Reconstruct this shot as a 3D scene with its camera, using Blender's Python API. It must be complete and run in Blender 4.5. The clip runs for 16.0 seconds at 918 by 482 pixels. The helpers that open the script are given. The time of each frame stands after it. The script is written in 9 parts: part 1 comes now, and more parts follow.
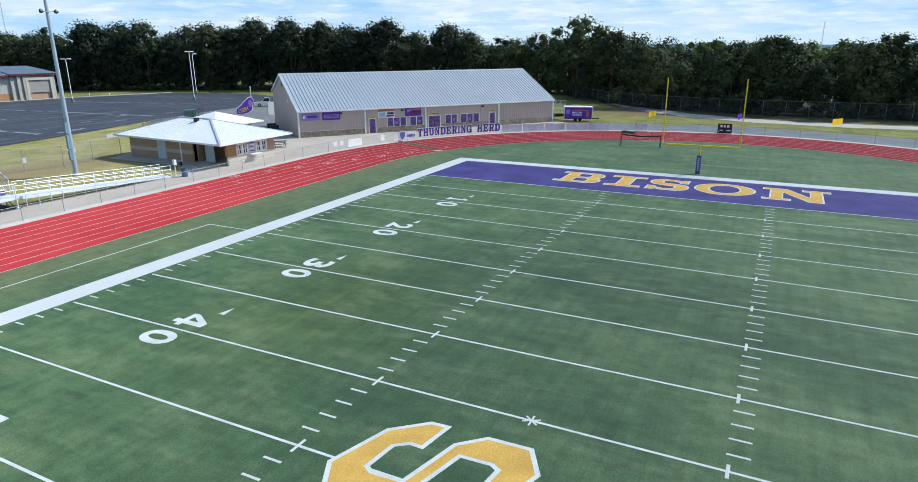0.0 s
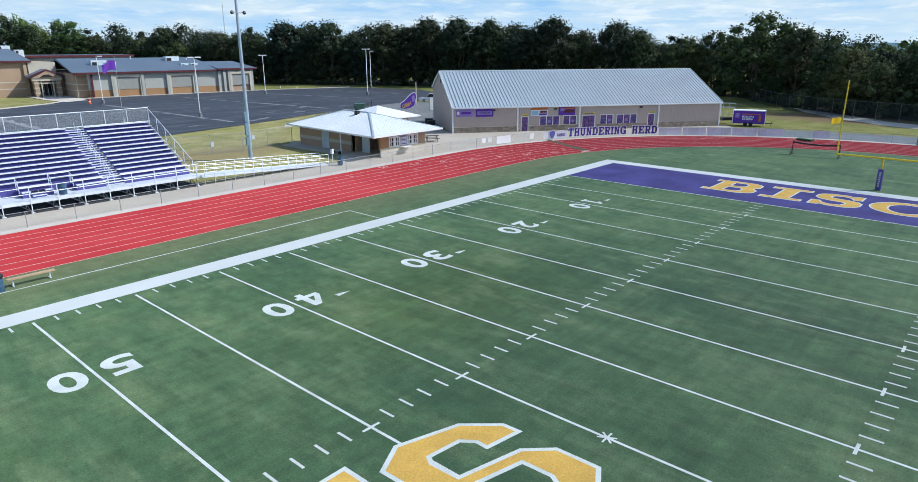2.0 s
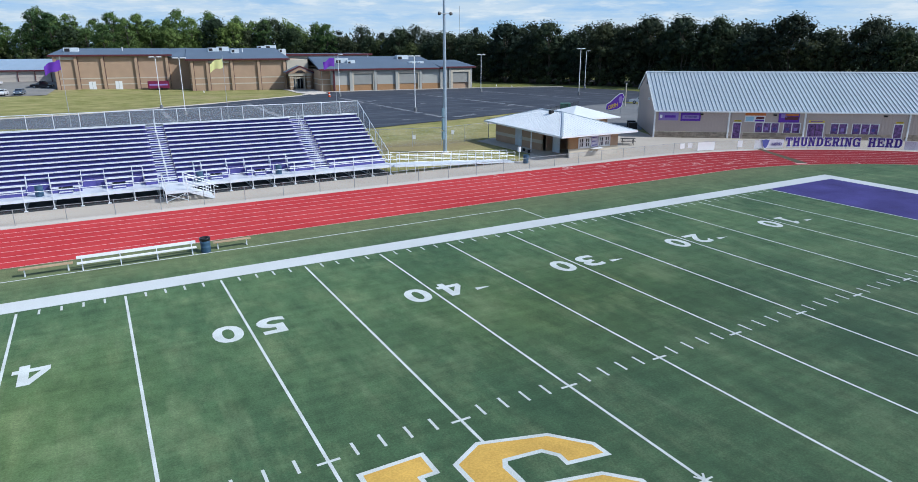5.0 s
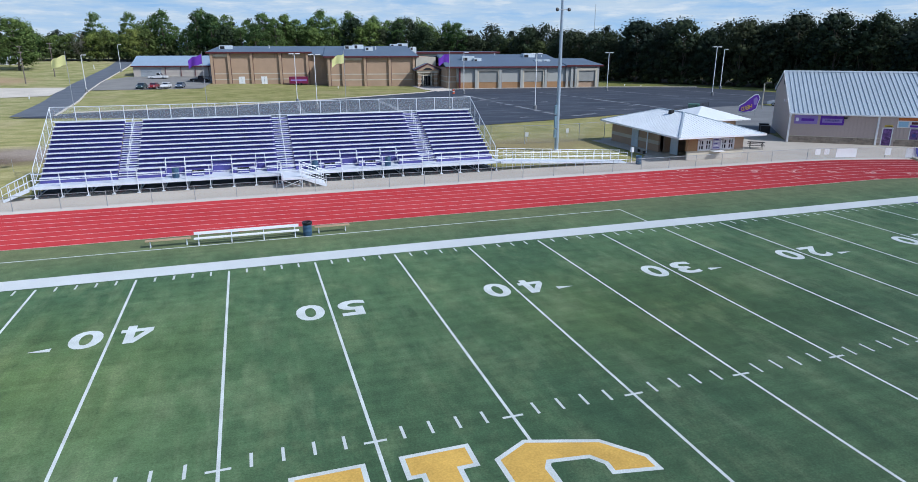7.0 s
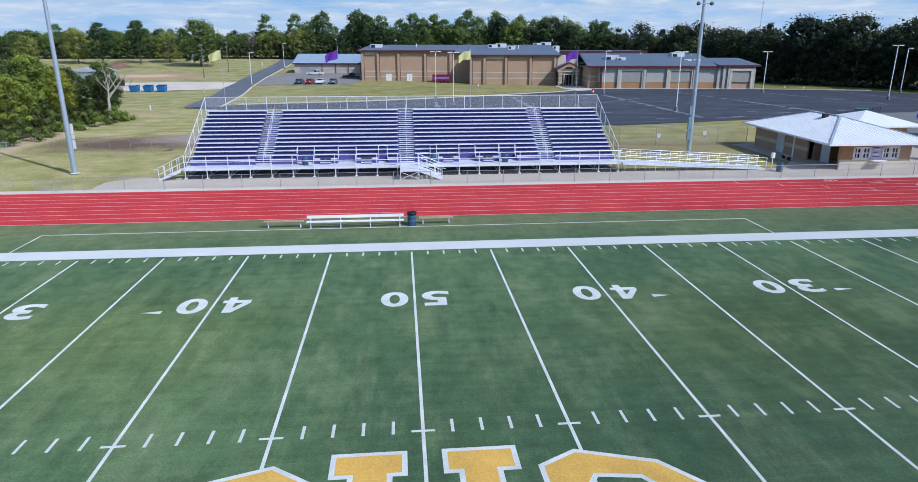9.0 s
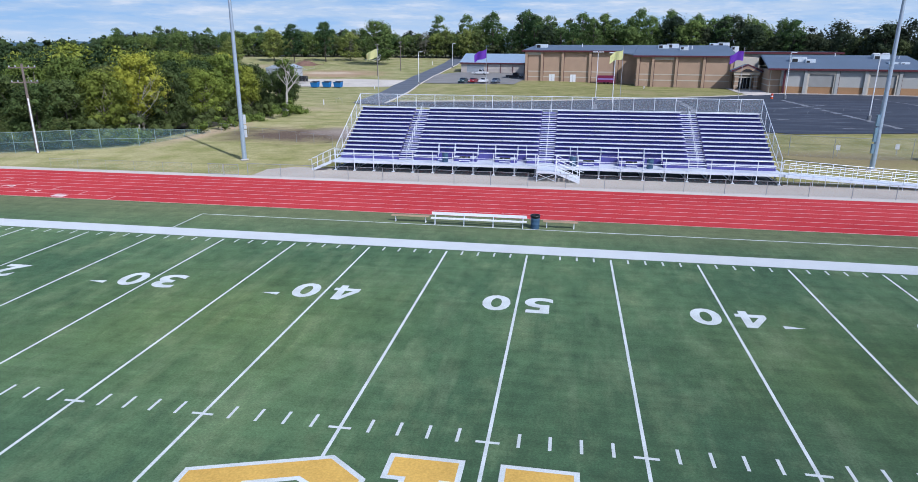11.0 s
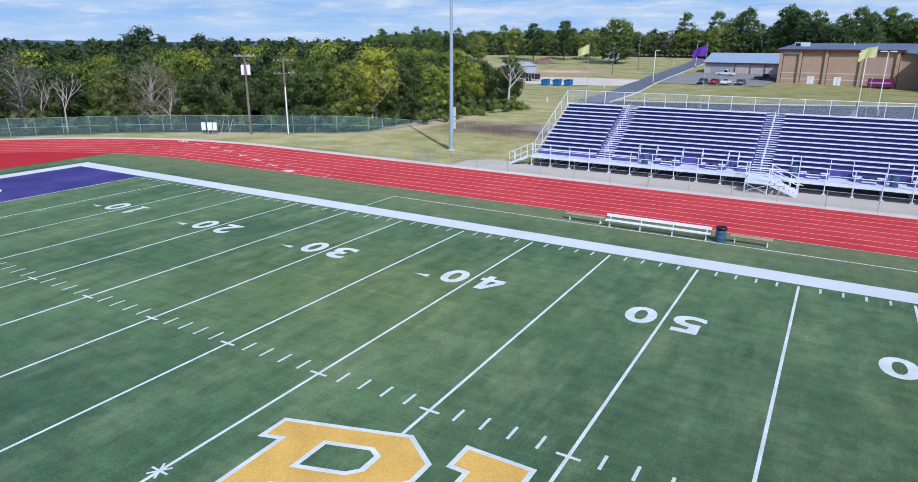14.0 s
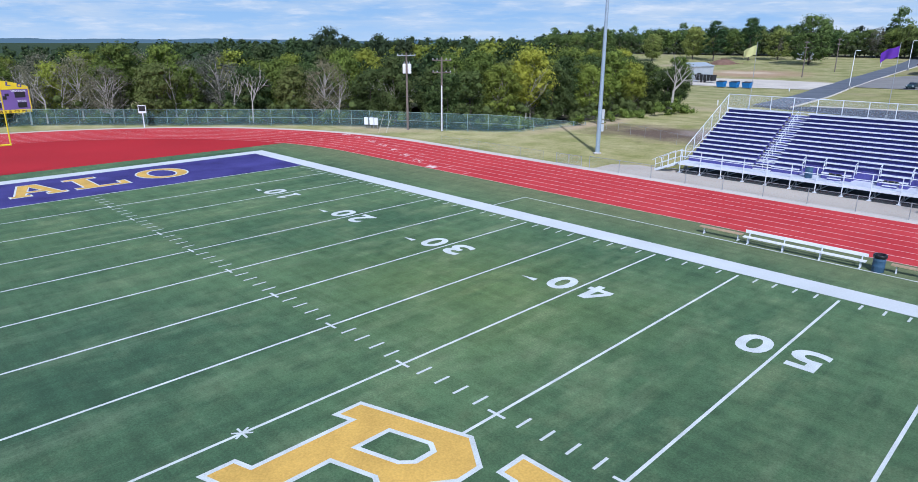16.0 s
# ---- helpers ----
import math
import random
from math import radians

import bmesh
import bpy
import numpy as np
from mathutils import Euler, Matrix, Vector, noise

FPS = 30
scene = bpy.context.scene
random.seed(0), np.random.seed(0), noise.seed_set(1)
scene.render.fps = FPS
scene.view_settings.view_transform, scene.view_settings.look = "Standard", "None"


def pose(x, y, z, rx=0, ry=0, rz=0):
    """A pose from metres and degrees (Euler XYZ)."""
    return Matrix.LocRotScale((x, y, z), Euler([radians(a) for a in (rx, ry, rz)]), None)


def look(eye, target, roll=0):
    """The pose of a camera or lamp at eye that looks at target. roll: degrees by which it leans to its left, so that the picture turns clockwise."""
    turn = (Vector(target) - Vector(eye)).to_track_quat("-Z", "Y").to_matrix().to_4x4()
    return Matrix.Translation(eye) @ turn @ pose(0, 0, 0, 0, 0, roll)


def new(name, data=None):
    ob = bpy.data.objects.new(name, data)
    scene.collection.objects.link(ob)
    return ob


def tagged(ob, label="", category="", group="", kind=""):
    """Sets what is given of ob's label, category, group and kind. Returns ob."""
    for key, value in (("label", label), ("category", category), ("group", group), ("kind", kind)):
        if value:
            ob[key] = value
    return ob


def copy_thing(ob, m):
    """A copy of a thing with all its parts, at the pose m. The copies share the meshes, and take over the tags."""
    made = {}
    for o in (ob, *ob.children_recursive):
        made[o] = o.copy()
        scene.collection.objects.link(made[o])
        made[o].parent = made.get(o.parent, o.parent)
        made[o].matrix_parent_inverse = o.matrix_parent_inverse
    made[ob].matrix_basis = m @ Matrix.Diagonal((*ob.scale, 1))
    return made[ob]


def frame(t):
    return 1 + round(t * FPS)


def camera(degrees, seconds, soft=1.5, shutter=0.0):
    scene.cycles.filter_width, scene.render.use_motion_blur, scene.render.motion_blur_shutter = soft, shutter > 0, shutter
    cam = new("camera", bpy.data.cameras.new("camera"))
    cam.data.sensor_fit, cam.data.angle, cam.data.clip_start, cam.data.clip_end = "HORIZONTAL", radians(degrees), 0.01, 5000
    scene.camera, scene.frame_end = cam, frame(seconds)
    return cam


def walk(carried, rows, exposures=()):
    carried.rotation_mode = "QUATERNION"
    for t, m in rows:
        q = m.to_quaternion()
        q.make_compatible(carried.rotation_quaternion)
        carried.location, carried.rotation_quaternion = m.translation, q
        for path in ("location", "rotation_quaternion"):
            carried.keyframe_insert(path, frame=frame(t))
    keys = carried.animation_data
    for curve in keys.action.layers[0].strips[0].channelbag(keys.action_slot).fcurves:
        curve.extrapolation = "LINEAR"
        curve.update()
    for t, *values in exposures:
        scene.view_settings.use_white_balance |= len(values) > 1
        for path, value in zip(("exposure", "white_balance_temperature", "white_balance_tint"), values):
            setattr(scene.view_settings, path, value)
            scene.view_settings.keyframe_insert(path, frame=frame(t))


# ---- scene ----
cam = camera(71.21, 16.0, soft=0.5)
# seconds, eye, turn about z, tilt, lean
PATH = [
    (0, (-8.882, -6.258, 12.064), -63.636, 73.184, 0.224),
    (0.5, (-8.524, -6.794, 12.093), -59.873, 73.142, 0.230),
    (1, (-8.163, -7.297, 12.077), -56.135, 73.121, 0.198),
    (1.5, (-7.744, -7.766, 12.028), -52.386, 73.118, 0.123),
    (2, (-7.373, -8.198, 12.023), -48.753, 73.089, 0.080),
    (2.5, (-6.942, -8.611, 11.987), -45.359, 73.093, 0.098),
    (3, (-6.498, -8.988, 11.970), -41.870, 73.090, 0.101),
    (3.5, (-6.068, -9.313, 11.974), -38.670, 73.081, 0.089),
    (4, (-5.601, -9.590, 11.970), -35.442, 73.098, 0.102),
    (6.5, (-3.311, -10.822, 11.824), -20.872, 73.040, 0.007),
    (7, (-2.825, -10.912, 11.693), -17.976, 73.029, 0.025),
    (7.5, (-2.226, -10.987, 11.583), -14.957, 73.019, 0.034),
    (8, (-1.607, -11.046, 11.499), -11.897, 72.998, 0.040),
    (8.5, (-1.042, -11.063, 11.396), -8.587, 73.027, 0.011),
    (11, (1.855, -10.189, 11.252), 9.529, 73.034, -0.165),
    (11.5, (2.305, -9.943, 11.190), 13.407, 72.986, -0.304),
    (12, (2.853, -9.684, 11.085), 16.656, 72.965, -0.255),
    (12.5, (3.425, -9.495, 11.035), 19.493, 72.934, -0.236),
    (13, (4.040, -9.191, 11.005), 22.884, 72.910, -0.202),
    (13.5, (4.558, -8.859, 10.925), 26.639, 72.933, -0.213),
    (14, (5.076, -8.499, 10.901), 30.477, 72.937, -0.182),
    (14.5, (5.655, -8.157, 10.960), 34.055, 72.891, -0.211),
    (15, (6.223, -7.797, 10.987), 37.759, 72.865, -0.221),
    (15.5, (6.658, -7.428, 11.023), 41.778, 72.814, -0.220),
    (16, (7.068, -6.983, 11.086), 45.464, 72.776, -0.159),
]
walk(cam, [(t, pose(*eye, tilt, lean, turn)) for t, eye, turn, tilt, lean in PATH], exposures=[(0.0, 0.18, 6080, 6), (2.0, 0.10, 6030, 6), (4.0, -0.02, 5980, 7), (6.5, -0.17, 5830, 9), (8.5, -0.20, 5750, 12), (11.0, -0.17, 5720, 15), (13.5, -0.14, 5680, 15), (16.0, -0.15, 5570, 14)])

# ---- light ----
SUN_DIR = Vector((0.72, -0.69, 0.0)).normalized() * math.cos(radians(42)) + Vector((0, 0, math.sin(radians(42))))
world = bpy.data.worlds.new("sky")
scene.world = world
world.use_nodes = True
wn = world.node_tree
sky = wn.nodes.new("ShaderNodeTexSky")
sky.sky_type, sky.sun_disc = "NISHITA", False
sky.sun_elevation = radians(42)
sky.sun_rotation = math.atan2(SUN_DIR.x, SUN_DIR.y)
wn.links.new(sky.outputs[0], wn.nodes["Background"].inputs[0])
wn.nodes["Background"].inputs[1].default_value = 0.15
sun = new("sun", bpy.data.lights.new("sun", "SUN"))
sun.data.energy, sun.data.angle, sun.data.color = 4.3, radians(0.6), (1.0, 0.965, 0.91)
sun.matrix_world = look(SUN_DIR * 300, (0, 0, 0))


# ---- building tools ----
class Geo:
    """Collects corners and faces of one mesh."""

    def __init__(self):
        self.v, self.f = [], []

    def poly(self, pts):
        n = len(self.v)
        self.v += [tuple(p) for p in pts]
        self.f.append(tuple(range(n, n + len(pts))))
        return self

    def hexa(self, p):
        """Eight corners: four below, four above, each anticlockwise from above."""
        n = len(self.v)
        self.v += [tuple(q) for q in p]
        for a in ((3, 2, 1, 0), (4, 5, 6, 7), (0, 1, 5, 4), (1, 2, 6, 5), (2, 3, 7, 6), (3, 0, 4, 7)):
            self.f.append(tuple(n + i for i in a))
        return self

    def box(self, x0, y0, z0, x1, y1, z1, c=0.0):
        """A block, its upright edges cut by c."""
        if c <= 0:
            return self.hexa([(x0, y0, z0), (x1, y0, z0), (x1, y1, z0), (x0, y1, z0), (x0, y0, z1), (x1, y0, z1), (x1, y1, z1), (x0, y1, z1)])
        return self.prism([(x0 + c, y0), (x1 - c, y0), (x1, y0 + c), (x1, y1 - c), (x1 - c, y1), (x0 + c, y1), (x0, y1 - c), (x0, y0 + c)], z0, z1)

    def prism(self, pts, z0, z1):
        n, k = len(self.v), len(pts)
        self.v += [(x, y, z0) for x, y in pts] + [(x, y, z1) for x, y in pts]
        self.f.append(tuple(range(n + k - 1, n - 1, -1)))
        self.f.append(tuple(range(n + k, n + 2 * k)))
        for i in range(k):
            j = (i + 1) % k
            self.f.append((n + i, n + j, n + k + j, n + k + i))
        return self

    def beam(self, p, q, w, h=None, up=(0, 0, 1)):
        """A bar of w by h from p to q."""
        p, q = Vector(p), Vector(q)
        h = w if h is None else h
        d = (q - p).normalized()
        up = Vector(up)
        if abs(d.dot(up)) > 0.98:
            up = Vector((1, 0, 0))
        s = d.cross(up).normalized()
        u = s.cross(d) * h / 2
        s = s * w / 2
        return self.hexa([p - s - u, p + s - u, q + s - u, q - s - u, p - s + u, p + s + u, q + s + u, q - s + u])

    def tube(self, p, q, r, n=8, r2=None, caps=True):
        p, q = Vector(p), Vector(q)
        r2 = r if r2 is None else r2
        d = (q - p).normalized()
        s = d.cross(Vector((0, 0, 1)) if abs(d.z) < 0.95 else Vector((1, 0, 0))).normalized()
        u = s.cross(d)
        k = len(self.v)
        for c, rad in ((p, r), (q, r2)):
            for i in range(n):
                a = 2 * math.pi * i / n
                self.v.append(tuple(c + (s * math.cos(a) - u * math.sin(a)) * rad))
        for i in range(n):
            j = (i + 1) % n
            self.f.append((k + i, k + j, k + n + j, k + n + i))
        if caps:
            self.f.append(tuple(range(k + n - 1, k - 1, -1)))
            self.f.append(tuple(range(k + n, k + 2 * n)))
        return self

    def lathe(self, prof, n=16, c=(0, 0)):
        """Turns a profile of (radius, z) about the upright axis at c."""
        k = len(self.v)
        for r, z in prof:
            for i in range(n):
                a = 2 * math.pi * i / n
                self.v.append((c[0] + r * math.cos(a), c[1] + r * math.sin(a), z))
        for j in range(len(prof) - 1):
            for i in range(n):
                m = (i + 1) % n
                self.f.append((k + j * n + i, k + j * n + m, k + (j + 1) * n + m, k + (j + 1) * n + i))
        self.f.append(tuple(k + i for i in range(n - 1, -1, -1)))
        self.f.append(tuple(k + (len(prof) - 1) * n + i for i in range(n)))
        return self

    def wall(self, a, b, z0, z1, t):
        """A wall from a to b in plan, thickness t to its left."""
        a, b = Vector((*a, 0)), Vector((*b, 0))
        d = (b - a).normalized()
        n = Vector((-d.y, d.x, 0)) * t
        return self.hexa([(*p.xy, z) for z in (z0, z1) for p in (a, b, b + n, a + n)])

    def mesh(self, name):
        me = bpy.data.meshes.new(name)
        me.from_pydata(self.v, [], self.f)
        me.update()
        return me


def part(name, geo, material, parent=None, label="", smooth=False, at=None):
    me = geo.mesh(name) if isinstance(geo, Geo) else geo
    if not me.materials:
        me.materials.append(material)
    if smooth:
        me.polygons.foreach_set("use_smooth", [True] * len(me.polygons))
    ob = new(name, me)
    ob.parent = parent
    if at is not None:
        ob.matrix_basis = at
    if label:
        ob["label"] = label
    return ob


def thing(name, label, category, m=None, group=""):
    ob = new(name)
    ob.empty_display_size = 0.2
    if m is not None:
        ob.matrix_basis = m
    return tagged(ob, label, category, group)


def setting(name, geo, material, label="", category=""):
    return tagged(part(name, geo, material), label, category, kind="structure")


# ---- materials ----
def mat(name, col, rough=0.75, metal=0.0, var=0.14, scale=0.6, fine=14.0, bump=0.0, col2=None, rnd=0.0, spec=0.4, stretch=(1, 1, 1)):
    """A painted or bare surface: base colour with broad stains and fine grain, and small relief."""
    m = bpy.data.materials.new(name)
    m.use_nodes = True
    t, ln = m.node_tree, m.node_tree.links
    p = t.nodes["Principled BSDF"]
    p.inputs["Roughness"].default_value, p.inputs["Metallic"].default_value = rough, metal
    p.inputs["Specular IOR Level"].default_value = spec
    p.inputs["Diffuse Roughness"].default_value = 0.3 if rough >= 0.9 else 0.1
    co = t.nodes.new("ShaderNodeTexCoord")
    mp = t.nodes.new("ShaderNodeMapping")
    mp.inputs["Scale"].default_value = stretch
    ln.new(co.outputs["Object"], mp.inputs[0])
    noises = []
    for s, d in ((scale, 4), (fine, 3)):
        n = t.nodes.new("ShaderNodeTexNoise")
        n.inputs["Scale"].default_value, n.inputs["Detail"].default_value = s, d
        ln.new(mp.outputs[0], n.inputs["Vector"])
        noises.append(n)
    add = t.nodes.new("ShaderNodeMath")
    add.operation = "MULTIPLY_ADD"
    ln.new(noises[1].outputs[0], add.inputs[0])
    add.inputs[1].default_value = 0.45
    half = t.nodes.new("ShaderNodeMath")
    half.operation = "MULTIPLY"
    half.inputs[1].default_value = 0.55
    ln.new(noises[0].outputs[0], half.inputs[0])
    ln.new(half.outputs[0], add.inputs[2])
    ramp = t.nodes.new("ShaderNodeValToRGB")
    a = [c * (1 - var) for c in col]
    b = [min(1, c * (1 + var)) for c in (col2 or col)]
    ramp.color_ramp.elements[0].position, ramp.color_ramp.elements[1].position = 0.34, 0.66
    ramp.color_ramp.elements[0].color, ramp.color_ramp.elements[1].color = (*a, 1), (*b, 1)
    ln.new(add.outputs[0], ramp.inputs[0])
    out = ramp.outputs[0]
    if rnd:
        info = t.nodes.new("ShaderNodeObjectInfo")
        hs = t.nodes.new("ShaderNodeHueSaturation")
        mr = t.nodes.new("ShaderNodeMapRange")
        mr.inputs[3].default_value, mr.inputs[4].default_value = 1 - rnd, 1 + rnd
        ln.new(info.outputs["Random"], mr.inputs[0])
        ln.new(mr.outputs[0], hs.inputs["Value"])
        ln.new(out, hs.inputs["Color"])
        out = hs.outputs[0]
    ln.new(out, p.inputs["Base Color"])
    if bump:
        bp = t.nodes.new("ShaderNodeBump")
        bp.inputs["Strength"].default_value, bp.inputs["Distance"].default_value = bump, 0.02
        ln.new(noises[1].outputs[0], bp.inputs["Height"])
        ln.new(bp.outputs[0], p.inputs["Normal"])
    return m


def mix_rgb(t, fac, a, b, blend="MIX"):
    n = t.nodes.new("ShaderNodeMix")
    n.data_type, n.blend_type = "RGBA", blend
    for sock, val in ((n.inputs[0], fac), (n.inputs[6], a), (n.inputs[7], b)):
        if hasattr(val, "is_output"):
            t.links.new(val, sock)
        elif isinstance(val, (int, float)):
            sock.default_value = val
        else:
            sock.default_value = (*val, 1)
    return n.outputs[2]


def noise_node(t, vec, scale, detail=3, rough=0.5):
    n = t.nodes.new("ShaderNodeTexNoise")
    n.inputs["Scale"].default_value, n.inputs["Detail"].default_value, n.inputs["Roughness"].default_value = scale, detail, rough
    t.links.new(vec, n.inputs["Vector"])
    return n.outputs[0]


def mapped(t, scale=(1, 1, 1), loc=(0, 0, 0), rot=0.0):
    co = t.nodes.new("ShaderNodeTexCoord")
    mp = t.nodes.new("ShaderNodeMapping")
    mp.inputs["Scale"].default_value, mp.inputs["Location"].default_value = scale, loc
    mp.inputs["Rotation"].default_value = (0, 0, rot)
    t.links.new(co.outputs["Object"], mp.inputs[0])
    return mp.outputs[0]


def ramped(t, fac, lo, hi):
    n = t.nodes.new("ShaderNodeMapRange")
    n.inputs[1].default_value, n.inputs[2].default_value = lo, hi
    t.links.new(fac, n.inputs[0])
    return n.outputs[0]


def bumped(t, height, p, strength, dist=0.02):
    bp = t.nodes.new("ShaderNodeBump")
    bp.inputs["Strength"].default_value, bp.inputs["Distance"].default_value = strength, dist
    t.links.new(height, bp.inputs["Height"])
    t.links.new(bp.outputs[0], p.inputs["Normal"])


def blank(name, rough=0.8, metal=0.0, spec=0.3):
    m = bpy.data.materials.new(name)
    m.use_nodes = True
    p = m.node_tree.nodes["Principled BSDF"]
    p.inputs["Roughness"].default_value, p.inputs["Metallic"].default_value, p.inputs["Specular IOR Level"].default_value = rough, metal, spec
    p.inputs["Diffuse Roughness"].default_value = 0.3
    return m, m.node_tree, p


def turf_material():
    m, t, p = blank("artificial_turf", 0.85, 0, 0.25)
    broad = noise_node(t, mapped(t, (0.10, 0.06, 1)), 1.0, 4, 0.6)
    mid = noise_node(t, mapped(t, (0.45, 0.24, 1), (7, 3, 0)), 1.0, 5, 0.68)
    small = noise_node(t, mapped(t, (1.3, 1.0, 1), (2, 9, 0)), 1.0, 4, 0.65)
    brush = noise_node(t, mapped(t, (0.12, 2.4, 1), (5, 1, 0)), 1.0, 3, 0.6)
    fine = noise_node(t, mapped(t), 13.0, 4, 0.8)
    tufts = noise_node(t, mapped(t), 45.0, 2)
    sep = t.nodes.new("ShaderNodeSeparateXYZ")
    t.links.new(mapped(t), sep.inputs[0])
    off = t.nodes.new("ShaderNodeMath")
    off.operation = "ABSOLUTE"
    t.links.new(sep.outputs["Y"], off.inputs[0])
    drift = noise_node(t, mapped(t, (0.75, 0.10, 1), (1, 6, 0), 0.12), 1.0, 6, 0.66)
    base = mix_rgb(t, ramped(t, broad, 0.34, 0.64), (0.054, 0.110, 0.053), (0.097, 0.165, 0.074))
    base = mix_rgb(t, ramped(t, mid, 0.50, 0.86), base, (0.195, 0.248, 0.122))
    base = mix_rgb(t, ramped(t, mid, 0.44, 0.20), base, (0.036, 0.080, 0.040))
    base = mix_rgb(t, ramped(t, drift, 0.54, 0.84), base, (0.165, 0.222, 0.115))
    base = mix_rgb(t, ramped(t, drift, 0.44, 0.18), base, (0.040, 0.086, 0.042))
    # worn olive patches between the hash marks and the numbers
    for cx, cy, sx, sy in ((15.5, 13.0, 9.0, 6.5), (-13.0, 14.0, 10.0, 7.0)):
        bare = t.nodes.new("ShaderNodeVectorMath")
        bare.operation = "LENGTH"
        t.links.new(mapped(t, (1 / sx, 1 / sy, 0), (-cx / sx, -cy / sy, 0)), bare.inputs[0])
        rim = t.nodes.new("ShaderNodeMath")
        rim.operation = "MULTIPLY_ADD"
        t.links.new(mid, rim.inputs[0])
        rim.inputs[1].default_value = 1.8
        t.links.new(bare.outputs["Value"], rim.inputs[2])
        tint = mix_rgb(t, ramped(t, rim.outputs[0], 2.1, 1.0), (1, 1, 1), (1.14, 1.03, 0.84))
        base = mix_rgb(t, 1.0, base, tint, "MULTIPLY")
    base = mix_rgb(t, ramped(t, off.outputs[0], 25.5, 31.0), base, (0.135, 0.160, 0.075))
    away = t.nodes.new("ShaderNodeVectorMath")
    away.operation = "LENGTH"
    t.links.new(mapped(t, (0.045, 0.06, 0), (-0.72, -0.12, 0)), away.inputs[0])
    west = t.nodes.new("ShaderNodeVectorMath")
    west.operation = "LENGTH"
    t.links.new(mapped(t, (0.07, 0.12, 0), (1.2, 0.3, 0)), west.inputs[0])
    base = mix_rgb(t, 1.0, base, mix_rgb(t, ramped(t, west.outputs["Value"], 0.3, 1.2), (0.74, 0.81, 0.90), (1, 1, 1)), "MULTIPLY")
    # Darker, slightly bluer turf inside an oval round (16, 2).
    dark_oval = mix_rgb(t, ramped(t, away.outputs["Value"], 0.35, 1.15), (0.70, 0.74, 0.78), (1, 1, 1))
    base = mix_rgb(t, 1.0, base, dark_oval, "MULTIPLY")
    east = mix_rgb(t, ramped(t, sep.outputs["X"], -4.0, 26.0), (1, 1, 1), (0.88, 0.90, 0.92))
    base = mix_rgb(t, 1.0, base, east, "MULTIPLY")
    for n, lo in ((small, 0.78), (brush, 0.87), (fine, 0.62)):
        grain = mix_rgb(t, ramped(t, n, 0.28, 0.72), (lo, lo, lo), (2 - lo, 2 - lo, 2 - lo))
        base = mix_rgb(t, 1.0, base, grain, "MULTIPLY")
    t.links.new(base, p.inputs["Base Color"])
    bumped(t, tufts, p, 0.6, 0.02)
    return m


